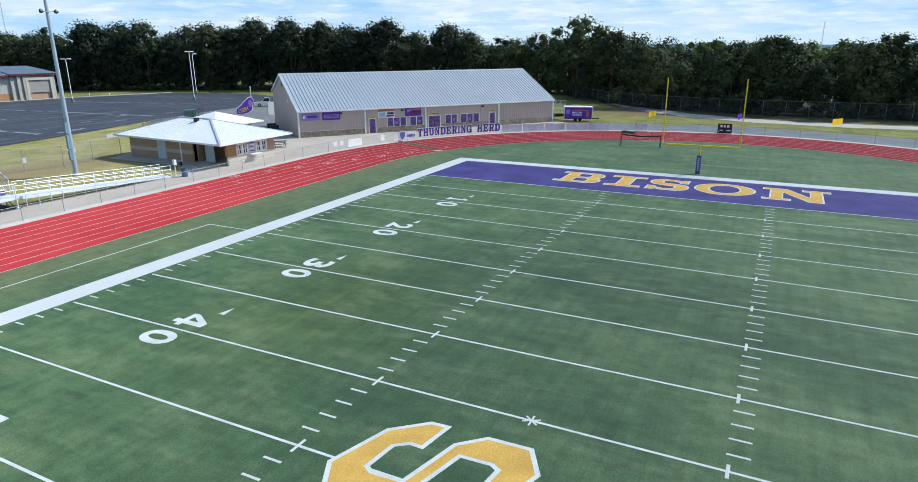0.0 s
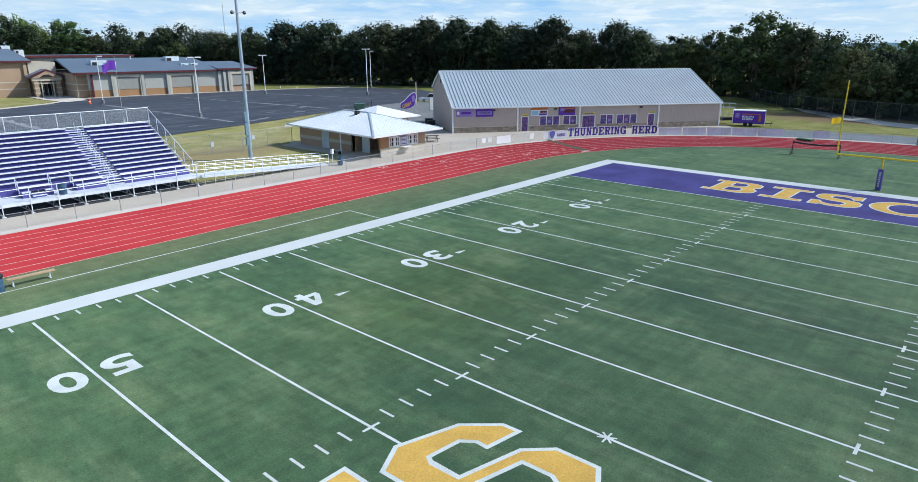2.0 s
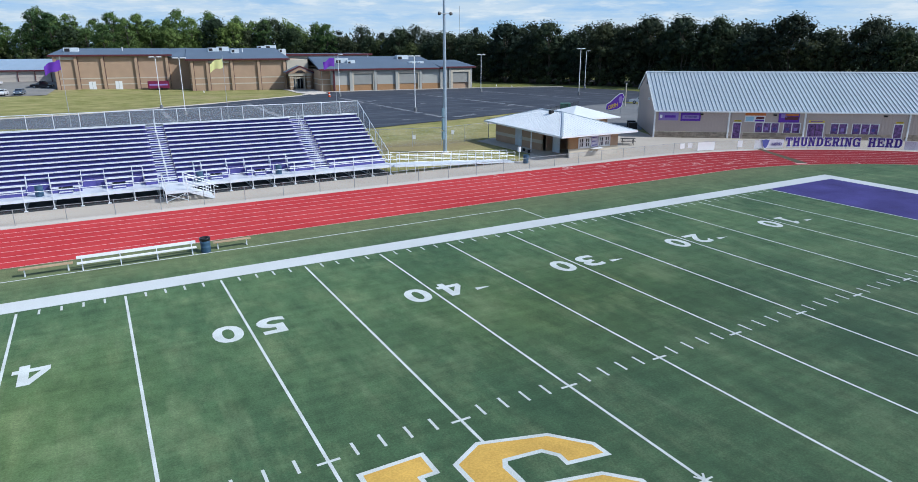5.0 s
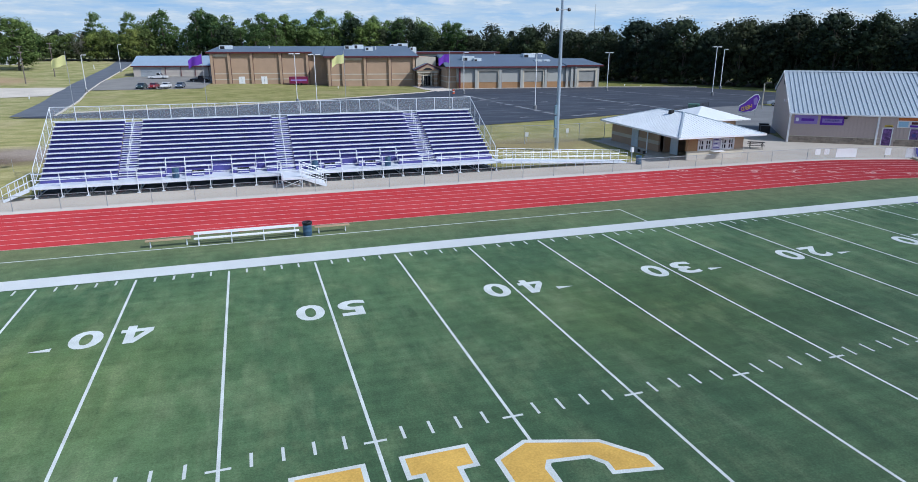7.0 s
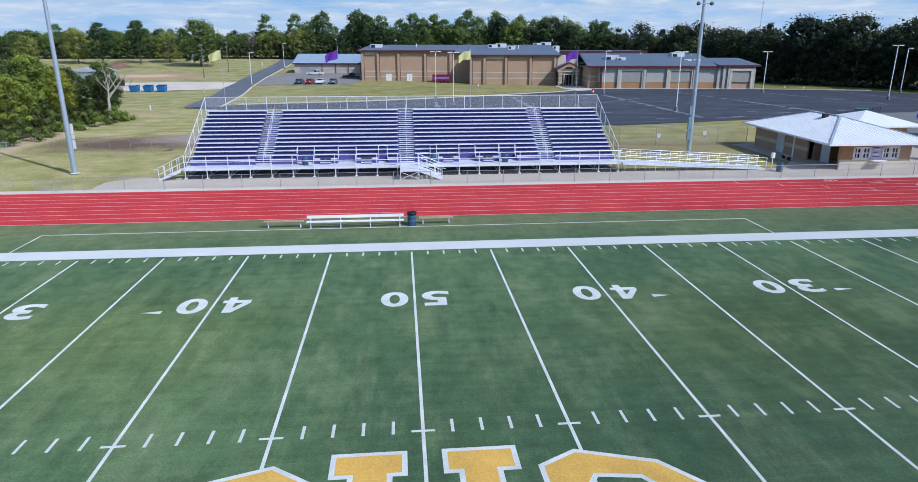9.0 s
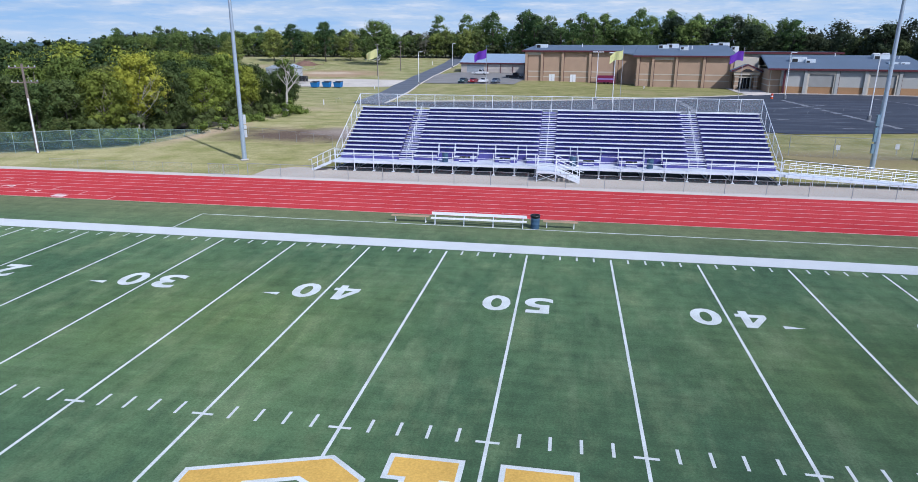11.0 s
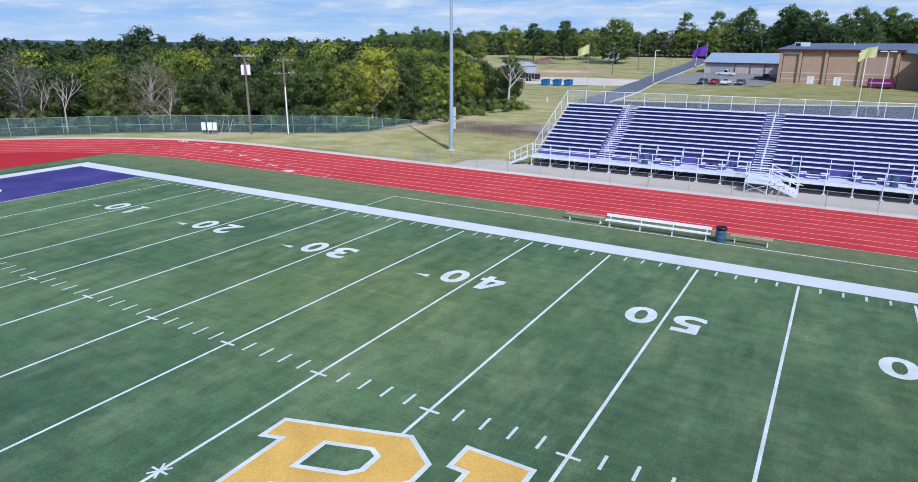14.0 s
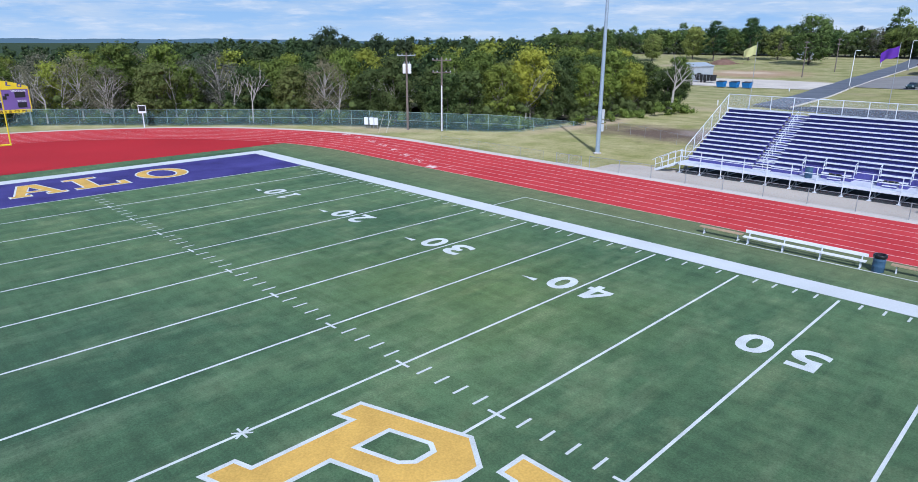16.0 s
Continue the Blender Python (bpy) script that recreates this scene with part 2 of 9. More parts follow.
def ground_material():
    m, t, p = blank("meadow", 0.95, 0, 0.1)
    broad = noise_node(t, mapped(t), 0.035, 4, 0.6)
    mid = noise_node(t, mapped(t), 0.22, 5, 0.65)
    fine = noise_node(t, mapped(t), 5.0, 3, 0.7)
    base = mix_rgb(t, ramped(t, mid, 0.35, 0.7), (0.245, 0.252, 0.090), (0.47, 0.42, 0.23))
    base = mix_rgb(t, ramped(t, broad, 0.56, 0.72), base, (0.44, 0.36, 0.24))
    swath = noise_node(t, mapped(t, (0.035, 0.33, 1), (2, 7, 0), -0.16), 1.0, 5, 0.66)
    base = mix_rgb(t, ramped(t, swath, 0.46, 0.22), base, (0.150, 0.168, 0.052))
    base = mix_rgb(t, ramped(t, swath, 0.55, 0.80), base, (0.40, 0.35, 0.19))
    sep = t.nodes.new("ShaderNodeSeparateXYZ")
    t.links.new(mapped(t), sep.inputs[0])
    green = mix_rgb(t, ramped(t, sep.outputs["X"], -50.0, -12.0), (1, 1, 1), (0.86, 0.85, 0.73))
    base = mix_rgb(t, 1.0, base, green, "MULTIPLY")
    lush = mix_rgb(t, ramped(t, sep.outputs["X"], 60.0, 100.0), (1, 1, 1), (0.74, 0.80, 0.66))
    base = mix_rgb(t, 1.0, base, lush, "MULTIPLY")
    hill = mix_rgb(t, ramped(t, sep.outputs["Y"], 95.0, 130.0), (1, 1, 1), (0.84, 0.86, 0.84))
    base = mix_rgb(t, 1.0, base, hill, "MULTIPLY")
    ragged = noise_node(t, mapped(t, loc=(3, 8, 0)), 0.16, 5, 0.7)
    for cx, cy, sx, sy, soil in ((-33, 70, 13, 7.5, (0.135, 0.098, 0.072)), (-25, 74, 8, 6, (0.30, 0.25, 0.21)), (-45.5, 70, 2.2, 14, (0.43, 0.34, 0.22)), (-80, 212, 19, 17, (0.36, 0.25, 0.16)), (-84, 216, 12, 6, (0.50, 0.40, 0.29)), (120, 16, 9, 16, (0.20, 0.14, 0.085)), (31, 62, 9, 6, (0.27, 0.225, 0.115))):
        far = t.nodes.new("ShaderNodeVectorMath")
        far.operation = "LENGTH"
        t.links.new(mapped(t, (1 / sx, 1 / sy, 0), (-cx / sx, -cy / sy, 0)), far.inputs[0])
        rim = t.nodes.new("ShaderNodeMath")
        rim.operation = "MULTIPLY_ADD"
        t.links.new(ragged, rim.inputs[0])
        rim.inputs[1].default_value = 1.6
        t.links.new(far.outputs["Value"], rim.inputs[2])
        base = mix_rgb(t, ramped(t, rim.outputs[0], 1.95, 1.25), base, soil)
    co = t.nodes.new("ShaderNodeTexCoord")
    ln = t.nodes.new("ShaderNodeVectorMath")
    ln.operation = "LENGTH"
    t.links.new(co.outputs["Object"], ln.inputs[0])
    base = mix_rgb(t, ramped(t, ln.outputs["Value"], 330, 420), base, (0.035, 0.055, 0.025))
    grain = mix_rgb(t, ramped(t, fine, 0.25, 0.75), (0.75, 0.75, 0.75), (1.2, 1.2, 1.2))
    base = mix_rgb(t, 1.0, base, grain, "MULTIPLY")
    t.links.new(base, p.inputs["Base Color"])
    bumped(t, fine, p, 0.7, 0.08)
    return m


def asphalt_material():
    m, t, p = blank("asphalt", 0.75, 0, 0.45)
    broad = noise_node(t, mapped(t), 0.06, 4, 0.6)
    streak = noise_node(t, mapped(t, (0.05, 0.6, 1), rot=0.34), 1.0, 4, 0.6)
    fine = noise_node(t, mapped(t), 6.0, 3, 0.7)
    base = mix_rgb(t, ramped(t, broad, 0.35, 0.7), (0.017, 0.023, 0.038), (0.033, 0.041, 0.062))
    base = mix_rgb(t, ramped(t, streak, 0.51, 0.76), base, (0.125, 0.135, 0.155))
    base = mix_rgb(t, ramped(t, fine, 0.36, 0.85), base, (0.046, 0.053, 0.066))
    worn = noise_node(t, mapped(t, (0.10, 0.42, 1), (4, 2, 0), 0.34), 1.0, 5, 0.7)
    base = mix_rgb(t, ramped(t, worn, 0.54, 0.76), base, (0.125, 0.137, 0.160))
    t.links.new(base, p.inputs["Base Color"])
    bumped(t, fine, p, 0.3, 0.01)
    return m


def net_material(name, col, cover):
    """Wire netting: open between the wires."""
    m, t, p = blank(name, 0.6, 0.1, 0.3)
    p.inputs["Base Color"].default_value = (*col, 1)
    tr = t.nodes.new("ShaderNodeBsdfTransparent")
    mx = t.nodes.new("ShaderNodeMixShader")
    mx.inputs[0].default_value = cover
    t.links.new(tr.outputs[0], mx.inputs[1])
    t.links.new(p.outputs[0], mx.inputs[2])
    t.links.new(mx.outputs[0], t.nodes["Material Output"].inputs[0])
    return m


def leaf_material(name, dark, light, odd, thin=0.28):
    m, t, p = blank(name, 0.7, 0, 0.08)
    geo = t.nodes.new("ShaderNodeNewGeometry")
    info = t.nodes.new("ShaderNodeObjectInfo")
    sprays = noise_node(t, mapped(t), 2.6, 4, 0.7)
    col = mix_rgb(t, geo.outputs["Random Per Island"], dark, light)
    col = mix_rgb(t, ramped(t, info.outputs["Random"], 0.35, 1.25), col, odd)
    grain = mix_rgb(t, ramped(t, sprays, 0.3, 0.7), (0.66, 0.70, 0.66), (1.28, 1.24, 1.2))
    col = mix_rgb(t, 1.0, col, grain, "MULTIPLY")
    # each tree a shade of its own
    white = t.nodes.new("ShaderNodeTexWhiteNoise")
    white.noise_dimensions = "1D"
    t.links.new(info.outputs["Random"], white.inputs["W"])
    col = mix_rgb(t, 1.0, col, mix_rgb(t, white.outputs["Value"], (0.58, 0.64, 0.72), (1.34, 1.28, 1.05)), "MULTIPLY")
    t.links.new(col, p.inputs["Base Color"])
    bumped(t, sprays, p, 0.4, 0.25)
    tl = t.nodes.new("ShaderNodeBsdfTranslucent")
    t.links.new(col, tl.inputs[0])
    mx = t.nodes.new("ShaderNodeMixShader")
    mx.inputs[0].default_value = thin
    t.links.new(p.outputs[0], mx.inputs[1])
    t.links.new(tl.outputs[0], mx.inputs[2])
    t.links.new(mx.outputs[0], t.nodes["Material Output"].inputs[0])
    return m


def track_material():
    """Red rubber crumb; the colour darkens eastward from x = 30 to 68."""
    m, t, p = blank("red_rubber_track", 0.9, 0, 0.06)
    broad = noise_node(t, mapped(t), 0.12, 4, 0.6)
    wear = noise_node(t, mapped(t, (0.9, 0.9, 1)), 1.0, 5, 0.7)
    fine = noise_node(t, mapped(t), 25.0, 3, 0.7)
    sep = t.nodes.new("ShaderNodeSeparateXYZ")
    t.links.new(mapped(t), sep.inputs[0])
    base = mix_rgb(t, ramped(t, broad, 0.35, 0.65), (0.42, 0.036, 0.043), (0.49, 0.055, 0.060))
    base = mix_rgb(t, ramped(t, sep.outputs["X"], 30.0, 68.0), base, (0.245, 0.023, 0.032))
    for n, lo in ((wear, 0.90), (fine, 0.88)):
        base = mix_rgb(t, 1.0, base, mix_rgb(t, ramped(t, n, 0.3, 0.7), (lo, lo, lo), (2 - lo, 2 - lo, 2 - lo)), "MULTIPLY")
    t.links.new(base, p.inputs["Base Color"])
    bumped(t, fine, p, 0.25, 0.02)
    return m


M_TURF, M_GROUND, M_ASPHALT = turf_material(), ground_material(), asphalt_material()
M_TRACK = track_material()
M_DZONE = mat("red_rubber_apron", (0.37, 0.020, 0.026), 0.9, var=0.12, scale=0.1, fine=25, bump=0.25, spec=0.2)
M_LINE = mat("white_turf_paint", (0.54, 0.58, 0.57), 0.9, var=0.20, scale=0.9, fine=22, bump=0.3, spec=0.2)
M_BORDER = mat("white_border_paint", (0.53, 0.56, 0.565), 0.9, var=0.07, scale=0.35, fine=12, bump=0.3, spec=0.2)
M_LANE = mat("white_lane_paint", (0.64, 0.52, 0.50), 0.9, var=0.10)
M_WORN_LANE = mat("worn_lane_paint", (0.58, 0.34, 0.32), 0.9, var=0.25, scale=1.5, fine=8)
M_PURPLE_TURF = mat("purple_turf", (0.038, 0.032, 0.145), 0.9, var=0.22, scale=0.35, fine=14, bump=0.5, spec=0.2, col2=(0.058, 0.052, 0.195))
M_GOLD_TURF = mat("gold_turf", (0.57, 0.36, 0.085), 0.9, var=0.20, scale=0.7, fine=14, bump=0.5, spec=0.2)
M_DRIVE = mat("worn_drive_asphalt", (0.105, 0.120, 0.145), 0.9, var=0.25, scale=0.25, fine=5, bump=0.2)
M_CONCRETE = mat("concrete", (0.44, 0.395, 0.335), 0.9, var=0.12, scale=0.25, fine=8, bump=0.15)
M_KERB = mat("pale_concrete", (0.52, 0.48, 0.43), 0.9, var=0.12, scale=0.3, fine=8)
M_GRAVEL = mat("white_gravel", (0.50, 0.46, 0.40), 0.95, var=0.2, scale=0.15, fine=5, bump=0.4)
M_ALU = mat("mill_aluminium", (0.70, 0.74, 0.79), 0.45, 0.15, var=0.08, scale=0.6, fine=9)
M_GALV = mat("galvanised_steel", (0.42, 0.44, 0.46), 0.5, 0.6, var=0.12, scale=1.2, fine=20)
M_POLE = mat("galvanised_pole", (0.36, 0.44, 0.52), 0.5, 0.35, var=0.1, scale=0.5, fine=6)
M_PURPLE = mat("purple_paint", (0.072, 0.068, 0.265), 0.6, var=0.16, scale=0.5, fine=8)
M_PURPLE_CLOTH = mat("purple_cloth", (0.12, 0.035, 0.36), 0.8, var=0.12, scale=1.5, fine=30)


def cloth_material(name, col):
    """Thin woven cloth that lets light through."""
    m = mat(name, col, 0.8, var=0.08, scale=1.5, fine=30)
    t = m.node_tree
    p, out = t.nodes["Principled BSDF"], t.nodes["Material Output"]
    tl, mx = t.nodes.new("ShaderNodeBsdfTranslucent"), t.nodes.new("ShaderNodeMixShader")
    t.links.new(p.inputs["Base Color"].links[0].from_socket, tl.inputs[0])
    mx.inputs[0].default_value = 0.5
    t.links.new(p.outputs[0], mx.inputs[1])
    t.links.new(tl.outputs[0], mx.inputs[2])
    t.links.new(mx.outputs[0], out.inputs[0])
    return m


M_FLAG_PURPLE = cloth_material("purple_flag_cloth", (0.20, 0.06, 0.52))
M_YELLOW_CLOTH = cloth_material("yellow_flag_cloth", (0.91, 0.89, 0.40))
M_GOLD_CLOTH = cloth_material("gold_flag_cloth", (0.80, 0.56, 0.03))
M_YELLOW = mat("yellow_paint", (0.75, 0.56, 0.02), 0.45, var=0.06)
M_WHITE = mat("white_paint", (0.74, 0.75, 0.76), 0.55, var=0.06)
M_ROOF_METAL = mat("galvalume_roof", (0.49, 0.55, 0.59), 0.45, 0.35, var=0.06, scale=0.25, fine=3)
M_ROOF_WHITE = mat("white_metal_roof", (0.78, 0.81, 0.83), 0.45, 0.1, var=0.05, scale=0.3, fine=3)
M_SIDING = mat("tan_metal_siding", (0.47, 0.385, 0.345), 0.6, var=0.06, scale=0.3, fine=4)
M_STONE = mat("split_stone", (0.30, 0.25, 0.20), 0.9, var=0.25, scale=2.0, fine=10, bump=0.6, rnd=0.2)
M_BRICK_TAN = mat("tan_brick", (0.41, 0.285, 0.195), 0.85, var=0.1, scale=0.4, fine=9, bump=0.2)
M_BRICK_ORANGE = mat("orange_brick", (0.36, 0.21, 0.105), 0.85, var=0.12, scale=0.4, fine=9, bump=0.2)
M_STUCCO = mat("grey_stucco", (0.40, 0.40, 0.37), 0.85, var=0.07, scale=0.3, fine=9)
M_BAND = mat("cream_stone", (0.52, 0.47, 0.38), 0.85, var=0.08)
M_SHINGLE = mat("slate_blue_roof", (0.115, 0.155, 0.21), 0.6, 0.1, var=0.1, scale=0.15, fine=3)
M_MAROON = mat("maroon_trim", (0.10, 0.022, 0.028), 0.5, var=0.1)
M_DARK = mat("dark_metal", (0.02, 0.02, 0.022), 0.5, var=0.2)
M_GLASS = mat("dark_glass", (0.02, 0.025, 0.035), 0.08, var=0.1, spec=0.8)
M_BARREL = mat("blue_plastic_drum", (0.045, 0.10, 0.17), 0.5, var=0.12)
M_BAG = mat("black_bin_bag", (0.012, 0.012, 0.014), 0.35, var=0.3, fine=20, bump=0.6)
M_WOOD = mat("weathered_wood", (0.28, 0.21, 0.14), 0.85, var=0.2, scale=1.5, fine=12, stretch=(0.3, 2, 2))
M_POLEWOOD = mat("creosoted_pole", (0.175, 0.145, 0.125), 0.9, var=0.25, scale=1.0, fine=8)
M_BARK = mat("bark", (0.10, 0.085, 0.068), 0.95, var=0.3, scale=1.0, fine=9, bump=0.6)
M_BARE = mat("bleached_dead_wood", (0.42, 0.39, 0.35), 0.9, var=0.2, scale=1.0, fine=9)
M_NET = net_material("chain_link", (0.30, 0.32, 0.34), 0.17)
M_NET_BRIGHT = net_material("new_chain_link", (0.58, 0.62, 0.66), 0.16)
M_NET_GREEN = net_material("green_chain_link", (0.20, 0.34, 0.34), 0.22)
# Seam colour darkened to draw the shadow beside each roof seam.
M_SEAM = mat("shadow_dark_seam", (0.28, 0.34, 0.38), 0.5, 0.3, var=0.1)
M_FILM = mat("printed_window_film", (0.035, 0.013, 0.075), 0.35, var=0.3, scale=2.6, fine=7, col2=(0.20, 0.10, 0.29))
M_NET_DARK = net_material("dark_screened_chain_link", (0.03, 0.035, 0.035), 0.30)
M_ORANGE = mat("orange_plastic", (0.60, 0.09, 0.03), 0.5)
M_BLUE = mat("blue_bin_paint", (0.025, 0.17, 0.44), 0.5, var=0.15)
M_GREENBOX = mat("green_cabinet", (0.055, 0.15, 0.11), 0.5)
M_RUBBER = mat("tyre_rubber", (0.015, 0.015, 0.016), 0.8)
M_LEAF_W = leaf_material("oak_leaf", (0.105, 0.155, 0.040), (0.275, 0.355, 0.085), (0.42, 0.42, 0.065), 0.32)
M_LEAF_D = leaf_material("dark_oak_leaf", (0.045, 0.075, 0.032), (0.125, 0.185, 0.068), (0.20, 0.22, 0.08))
M_LEAF_M = leaf_material("hill_oak_leaf", (0.075, 0.125, 0.042), (0.25, 0.34, 0.115), (0.30, 0.33, 0.11), 0.32)
# The next two leaf colours are darkened to hold the east woods' shade.
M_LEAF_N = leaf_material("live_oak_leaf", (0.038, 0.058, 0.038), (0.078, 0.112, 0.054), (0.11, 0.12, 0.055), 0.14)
M_LEAF_K = leaf_material("shade_dark_leaf", (0.029, 0.045, 0.036), (0.056, 0.080, 0.050), (0.070, 0.080, 0.048), 0.14)
M_LEAF_P = leaf_material("pine_needles", (0.042, 0.085, 0.036), (0.14, 0.225, 0.085), (0.15, 0.22, 0.08), 0.22)
M_LEAF_G = leaf_material("grey_dry_leaf", (0.13, 0.135, 0.095), (0.31, 0.31, 0.24), (0.26, 0.24, 0.18))
M_FLOOR_WOOD = mat("leaf_litter", (0.045, 0.040, 0.026), 0.95, var=0.35, scale=0.4, fine=4, bump=0.4)
M_LILAC = mat("lilac_print", (0.28, 0.20, 0.50), 0.7, var=0.12)


# ---- ground ----
def ease(a, b, v):
    k = min(1.0, max(0.0, (v - a) / (b - a)))
    return k * k * (3 - 2 * k)


def ground_z(x, y):
    """Height of the land: level round the field, rising to the hill behind the school."""
    d = max(0.0, min(y, 290.0) - 130.0 - 36.0 * ease(-8.0, 40.0, x))
    hill = 0.00023 * d * d * ease(115.0, 30.0, x)
    drop = -2.5 * ease(-100.0, -170.0, x) * ease(170.0, 60.0, y)
    return hill + drop


def spaced(limit, near, n):
    a = np.linspace(-1, 1, n)
    return np.sign(a) * (near * np.abs(a) + (limit - near) * np.abs(a) ** 5)


GX, GY = spaced(2450, 330, 121), spaced(2450, 330, 121)
g = Geo()
g.v = [(x, y, ground_z(x, y) - 0.06) for y in GY for x in GX]
g.f = [(j * 121 + i, j * 121 + i + 1, (j + 1) * 121 + i + 1, (j + 1) * 121 + i) for j in range(120) for i in range(120)]
setting("ground", g, M_GROUND, "dry mown grass land, green and straw-coloured", "ground").data.polygons.foreach_set("use_smooth", [True] * len(g.f))


def oval(r, n=48, half=49.0):
    """Closed line of the running track at radius r."""
    pts = [(half + r * math.sin(a), r * math.cos(a)) for a in np.linspace(0, math.pi, n)]
    return pts + [(-x, -y) for x, y in pts]


def band(g, r0, r1, z):
    a, b = oval(r0), oval(r1)
    for i in range(len(a)):
        j = (i + 1) % len(a)
        g.poly([(*a[i], z), (*a[j], z), (*b[j], z), (*b[i], z)][::-1])
    return g


Y = 4.572          # five yards
R_IN, LANE = 32.0, 1.222
g = Geo().poly([(x, y, 0.0) for x, y in oval(R_IN)][::-1])
turf = setting("turf", g, M_TURF, "worn green artificial turf field with pale patches", "field")
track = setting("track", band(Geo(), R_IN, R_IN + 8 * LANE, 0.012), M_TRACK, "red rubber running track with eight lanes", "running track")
for i in range(9):
    r = R_IN + 0.05 + i * (LANE - 0.012)
    part("lane_line", band(Geo(), r - 0.03, r + 0.03, 0.017), M_LANE, track)
setting("track_kerb", band(Geo(), R_IN + 8 * LANE, R_IN + 8 * LANE + 1.1, 0.02), M_KERB, "pale concrete strip along the track", "kerb")
edge = [(x, y) for x, y in oval(R_IN) if x < -59.4]
apron = [(-59.4, -30.2)] + sorted(edge, key=lambda p: p[1]) + [(-59.4, 30.2)]
part("apron", Geo().poly([(x, y, 0.009) for x, y in apron[::-1]]), M_DZONE, track, "plain red rubber surface inside the bend")


# ---- field markings ----
def strip(x0, y0, x1, y1, z=0.006):
    return Geo().poly([(x0, y0, z), (x1, y0, z), (x1, y1, z), (x0, y1, z)])


HASH = 6.096
line = strip(-0.055, -24.1, 0.055, 24.1).mesh("yard_line")
for k in range(-10, 11):
    part("yard_line", line, M_LINE, turf, at=pose(k * Y, 0, 0))
tick = strip(-0.05, 0, 0.05, 0.70).mesh("hash_tick")
side = strip(-0.05, 0, 0.05, 0.62).mesh("side_tick")
cross = strip(-0.36, -0.055, 0.36, 0.055, 0.010).mesh("hash_bar")
for k in range(-50, 51):
    x = k * 0.9144
    for s in (1, -1):
        turn = 0 if s > 0 else 180
        if k % 5:
            part("hash_tick", tick, M_LINE, turf, at=pose(x, s * 6.04, 0, 0, 0, turn))
            part("side_tick", side, M_LINE, turf, at=pose(x, s * 23.58, 0, 0, 0, turn))
        elif abs(k) < 50:
            part("hash_bar", cross, M_LINE, turf, at=pose(x, s * 6.15, 0))
for x in (2 * Y, -2 * Y):
    g = strip(-0.32, -0.035, 0.32, 0.035, 0.011)
    for a in (0.9, 2.1):
        c, s = math.cos(a), math.sin(a)
        g.poly([(c * u - s * v, s * u + c * v, 0.012 + a * 0.001) for u, v in ((-0.32, -0.035), (0.32, -0.035), (0.32, 0.035), (-0.32, 0.035))])
    part("centre_mark", g, M_LINE, turf, at=pose(x, 0, 0))
BX, BY = 54.864, 24.384
OX, OY = BX + 1.55, BY + 1.55
g = Geo()
for a, b, c, d in ((-OX, BY, OX, OY), (-OX, -OY, OX, -BY), (BX, -BY, OX, BY), (-OX, -BY, -BX, BY)):
    g.poly([(a, b, 0.007), (c, b, 0.007), (c, d, 0.007), (a, d, 0.007)])
part("border", g, M_BORDER, turf, "broad white painted border")
for s in (1, -1):
    x0, x1 = sorted((s * (10 * Y + 0.06), s * BX))
    part("end_zone", strip(x0, -BY, x1, BY, 0.005), M_PURPLE_TURF, turf, "purple end zone")
    g = strip(-5 * Y, s * 29.40, 5 * Y, s * 29.51)
    for e in (-5 * Y, 5 * Y):
        a, b = sorted((s * OY, s * 29.4))
        g.poly([(e - 0.05, a, 0.006), (e + 0.05, a, 0.006), (e + 0.05, b, 0.006), (e - 0.05, b, 0.006)])
    part("team_box_line", g, M_LINE, turf)


# ---- lettering ----
def shifted(loop, d):
    """A closed outline moved outwards by d (to its right when it runs anticlockwise)."""
    out, n = [], len(loop)
    for i in range(n):
        p0, p1, p2 = (Vector(loop[(i + k) % n]) for k in (-1, 0, 1))
        e1, e2 = (p1 - p0).normalized(), (p2 - p1).normalized()
        n1, n2 = Vector((e1.y, -e1.x)), Vector((e2.y, -e2.x))
        m = n1 + n2
        out.append(tuple(p1 + m * (d / max(0.35, 1 + n1.dot(n2)))))
    return out


def area(loop):
    return sum(a[0] * b[1] - b[0] * a[1] for a, b in zip(loop, loop[1:] + loop[:1]))


def filled(g, loops, z):
    """Fills the first outline less the others."""
    from mathutils.geometry import tessellate_polygon
    pts = [Vector((x, y, 0)) for lp in loops for x, y in lp]
    tris = tessellate_polygon([[Vector((x, y, 0)) for x, y in lp] for lp in loops])
    n = len(g.v)
    g.v += [(p.x, p.y, z) for p in pts]
    for a, b, c in tris:
        up = (pts[b] - pts[a]).cross(pts[c] - pts[a]).z > 0
        g.f.append((n + a, n + b, n + c) if up else (n + a, n + c, n + b))
    return g


def oriented(loops):
    return [lp if (area(lp) > 0) == (i == 0) else lp[::-1] for i, lp in enumerate(loops)]


def painted(name, loops, to_field, rim, parent, z=0.008):
    """A gold letter with a white rim; loops give the rim's outer edge."""
    loops = oriented([[to_field(*p) for p in lp] for lp in loops])
    white = part(name, filled(Geo(), loops, z), M_LINE, parent, "gold letter with a white rim")
    part("gold_fill", filled(Geo(), [shifted(lp, -rim) for lp in loops], z + 0.004), M_GOLD_TURF, white)


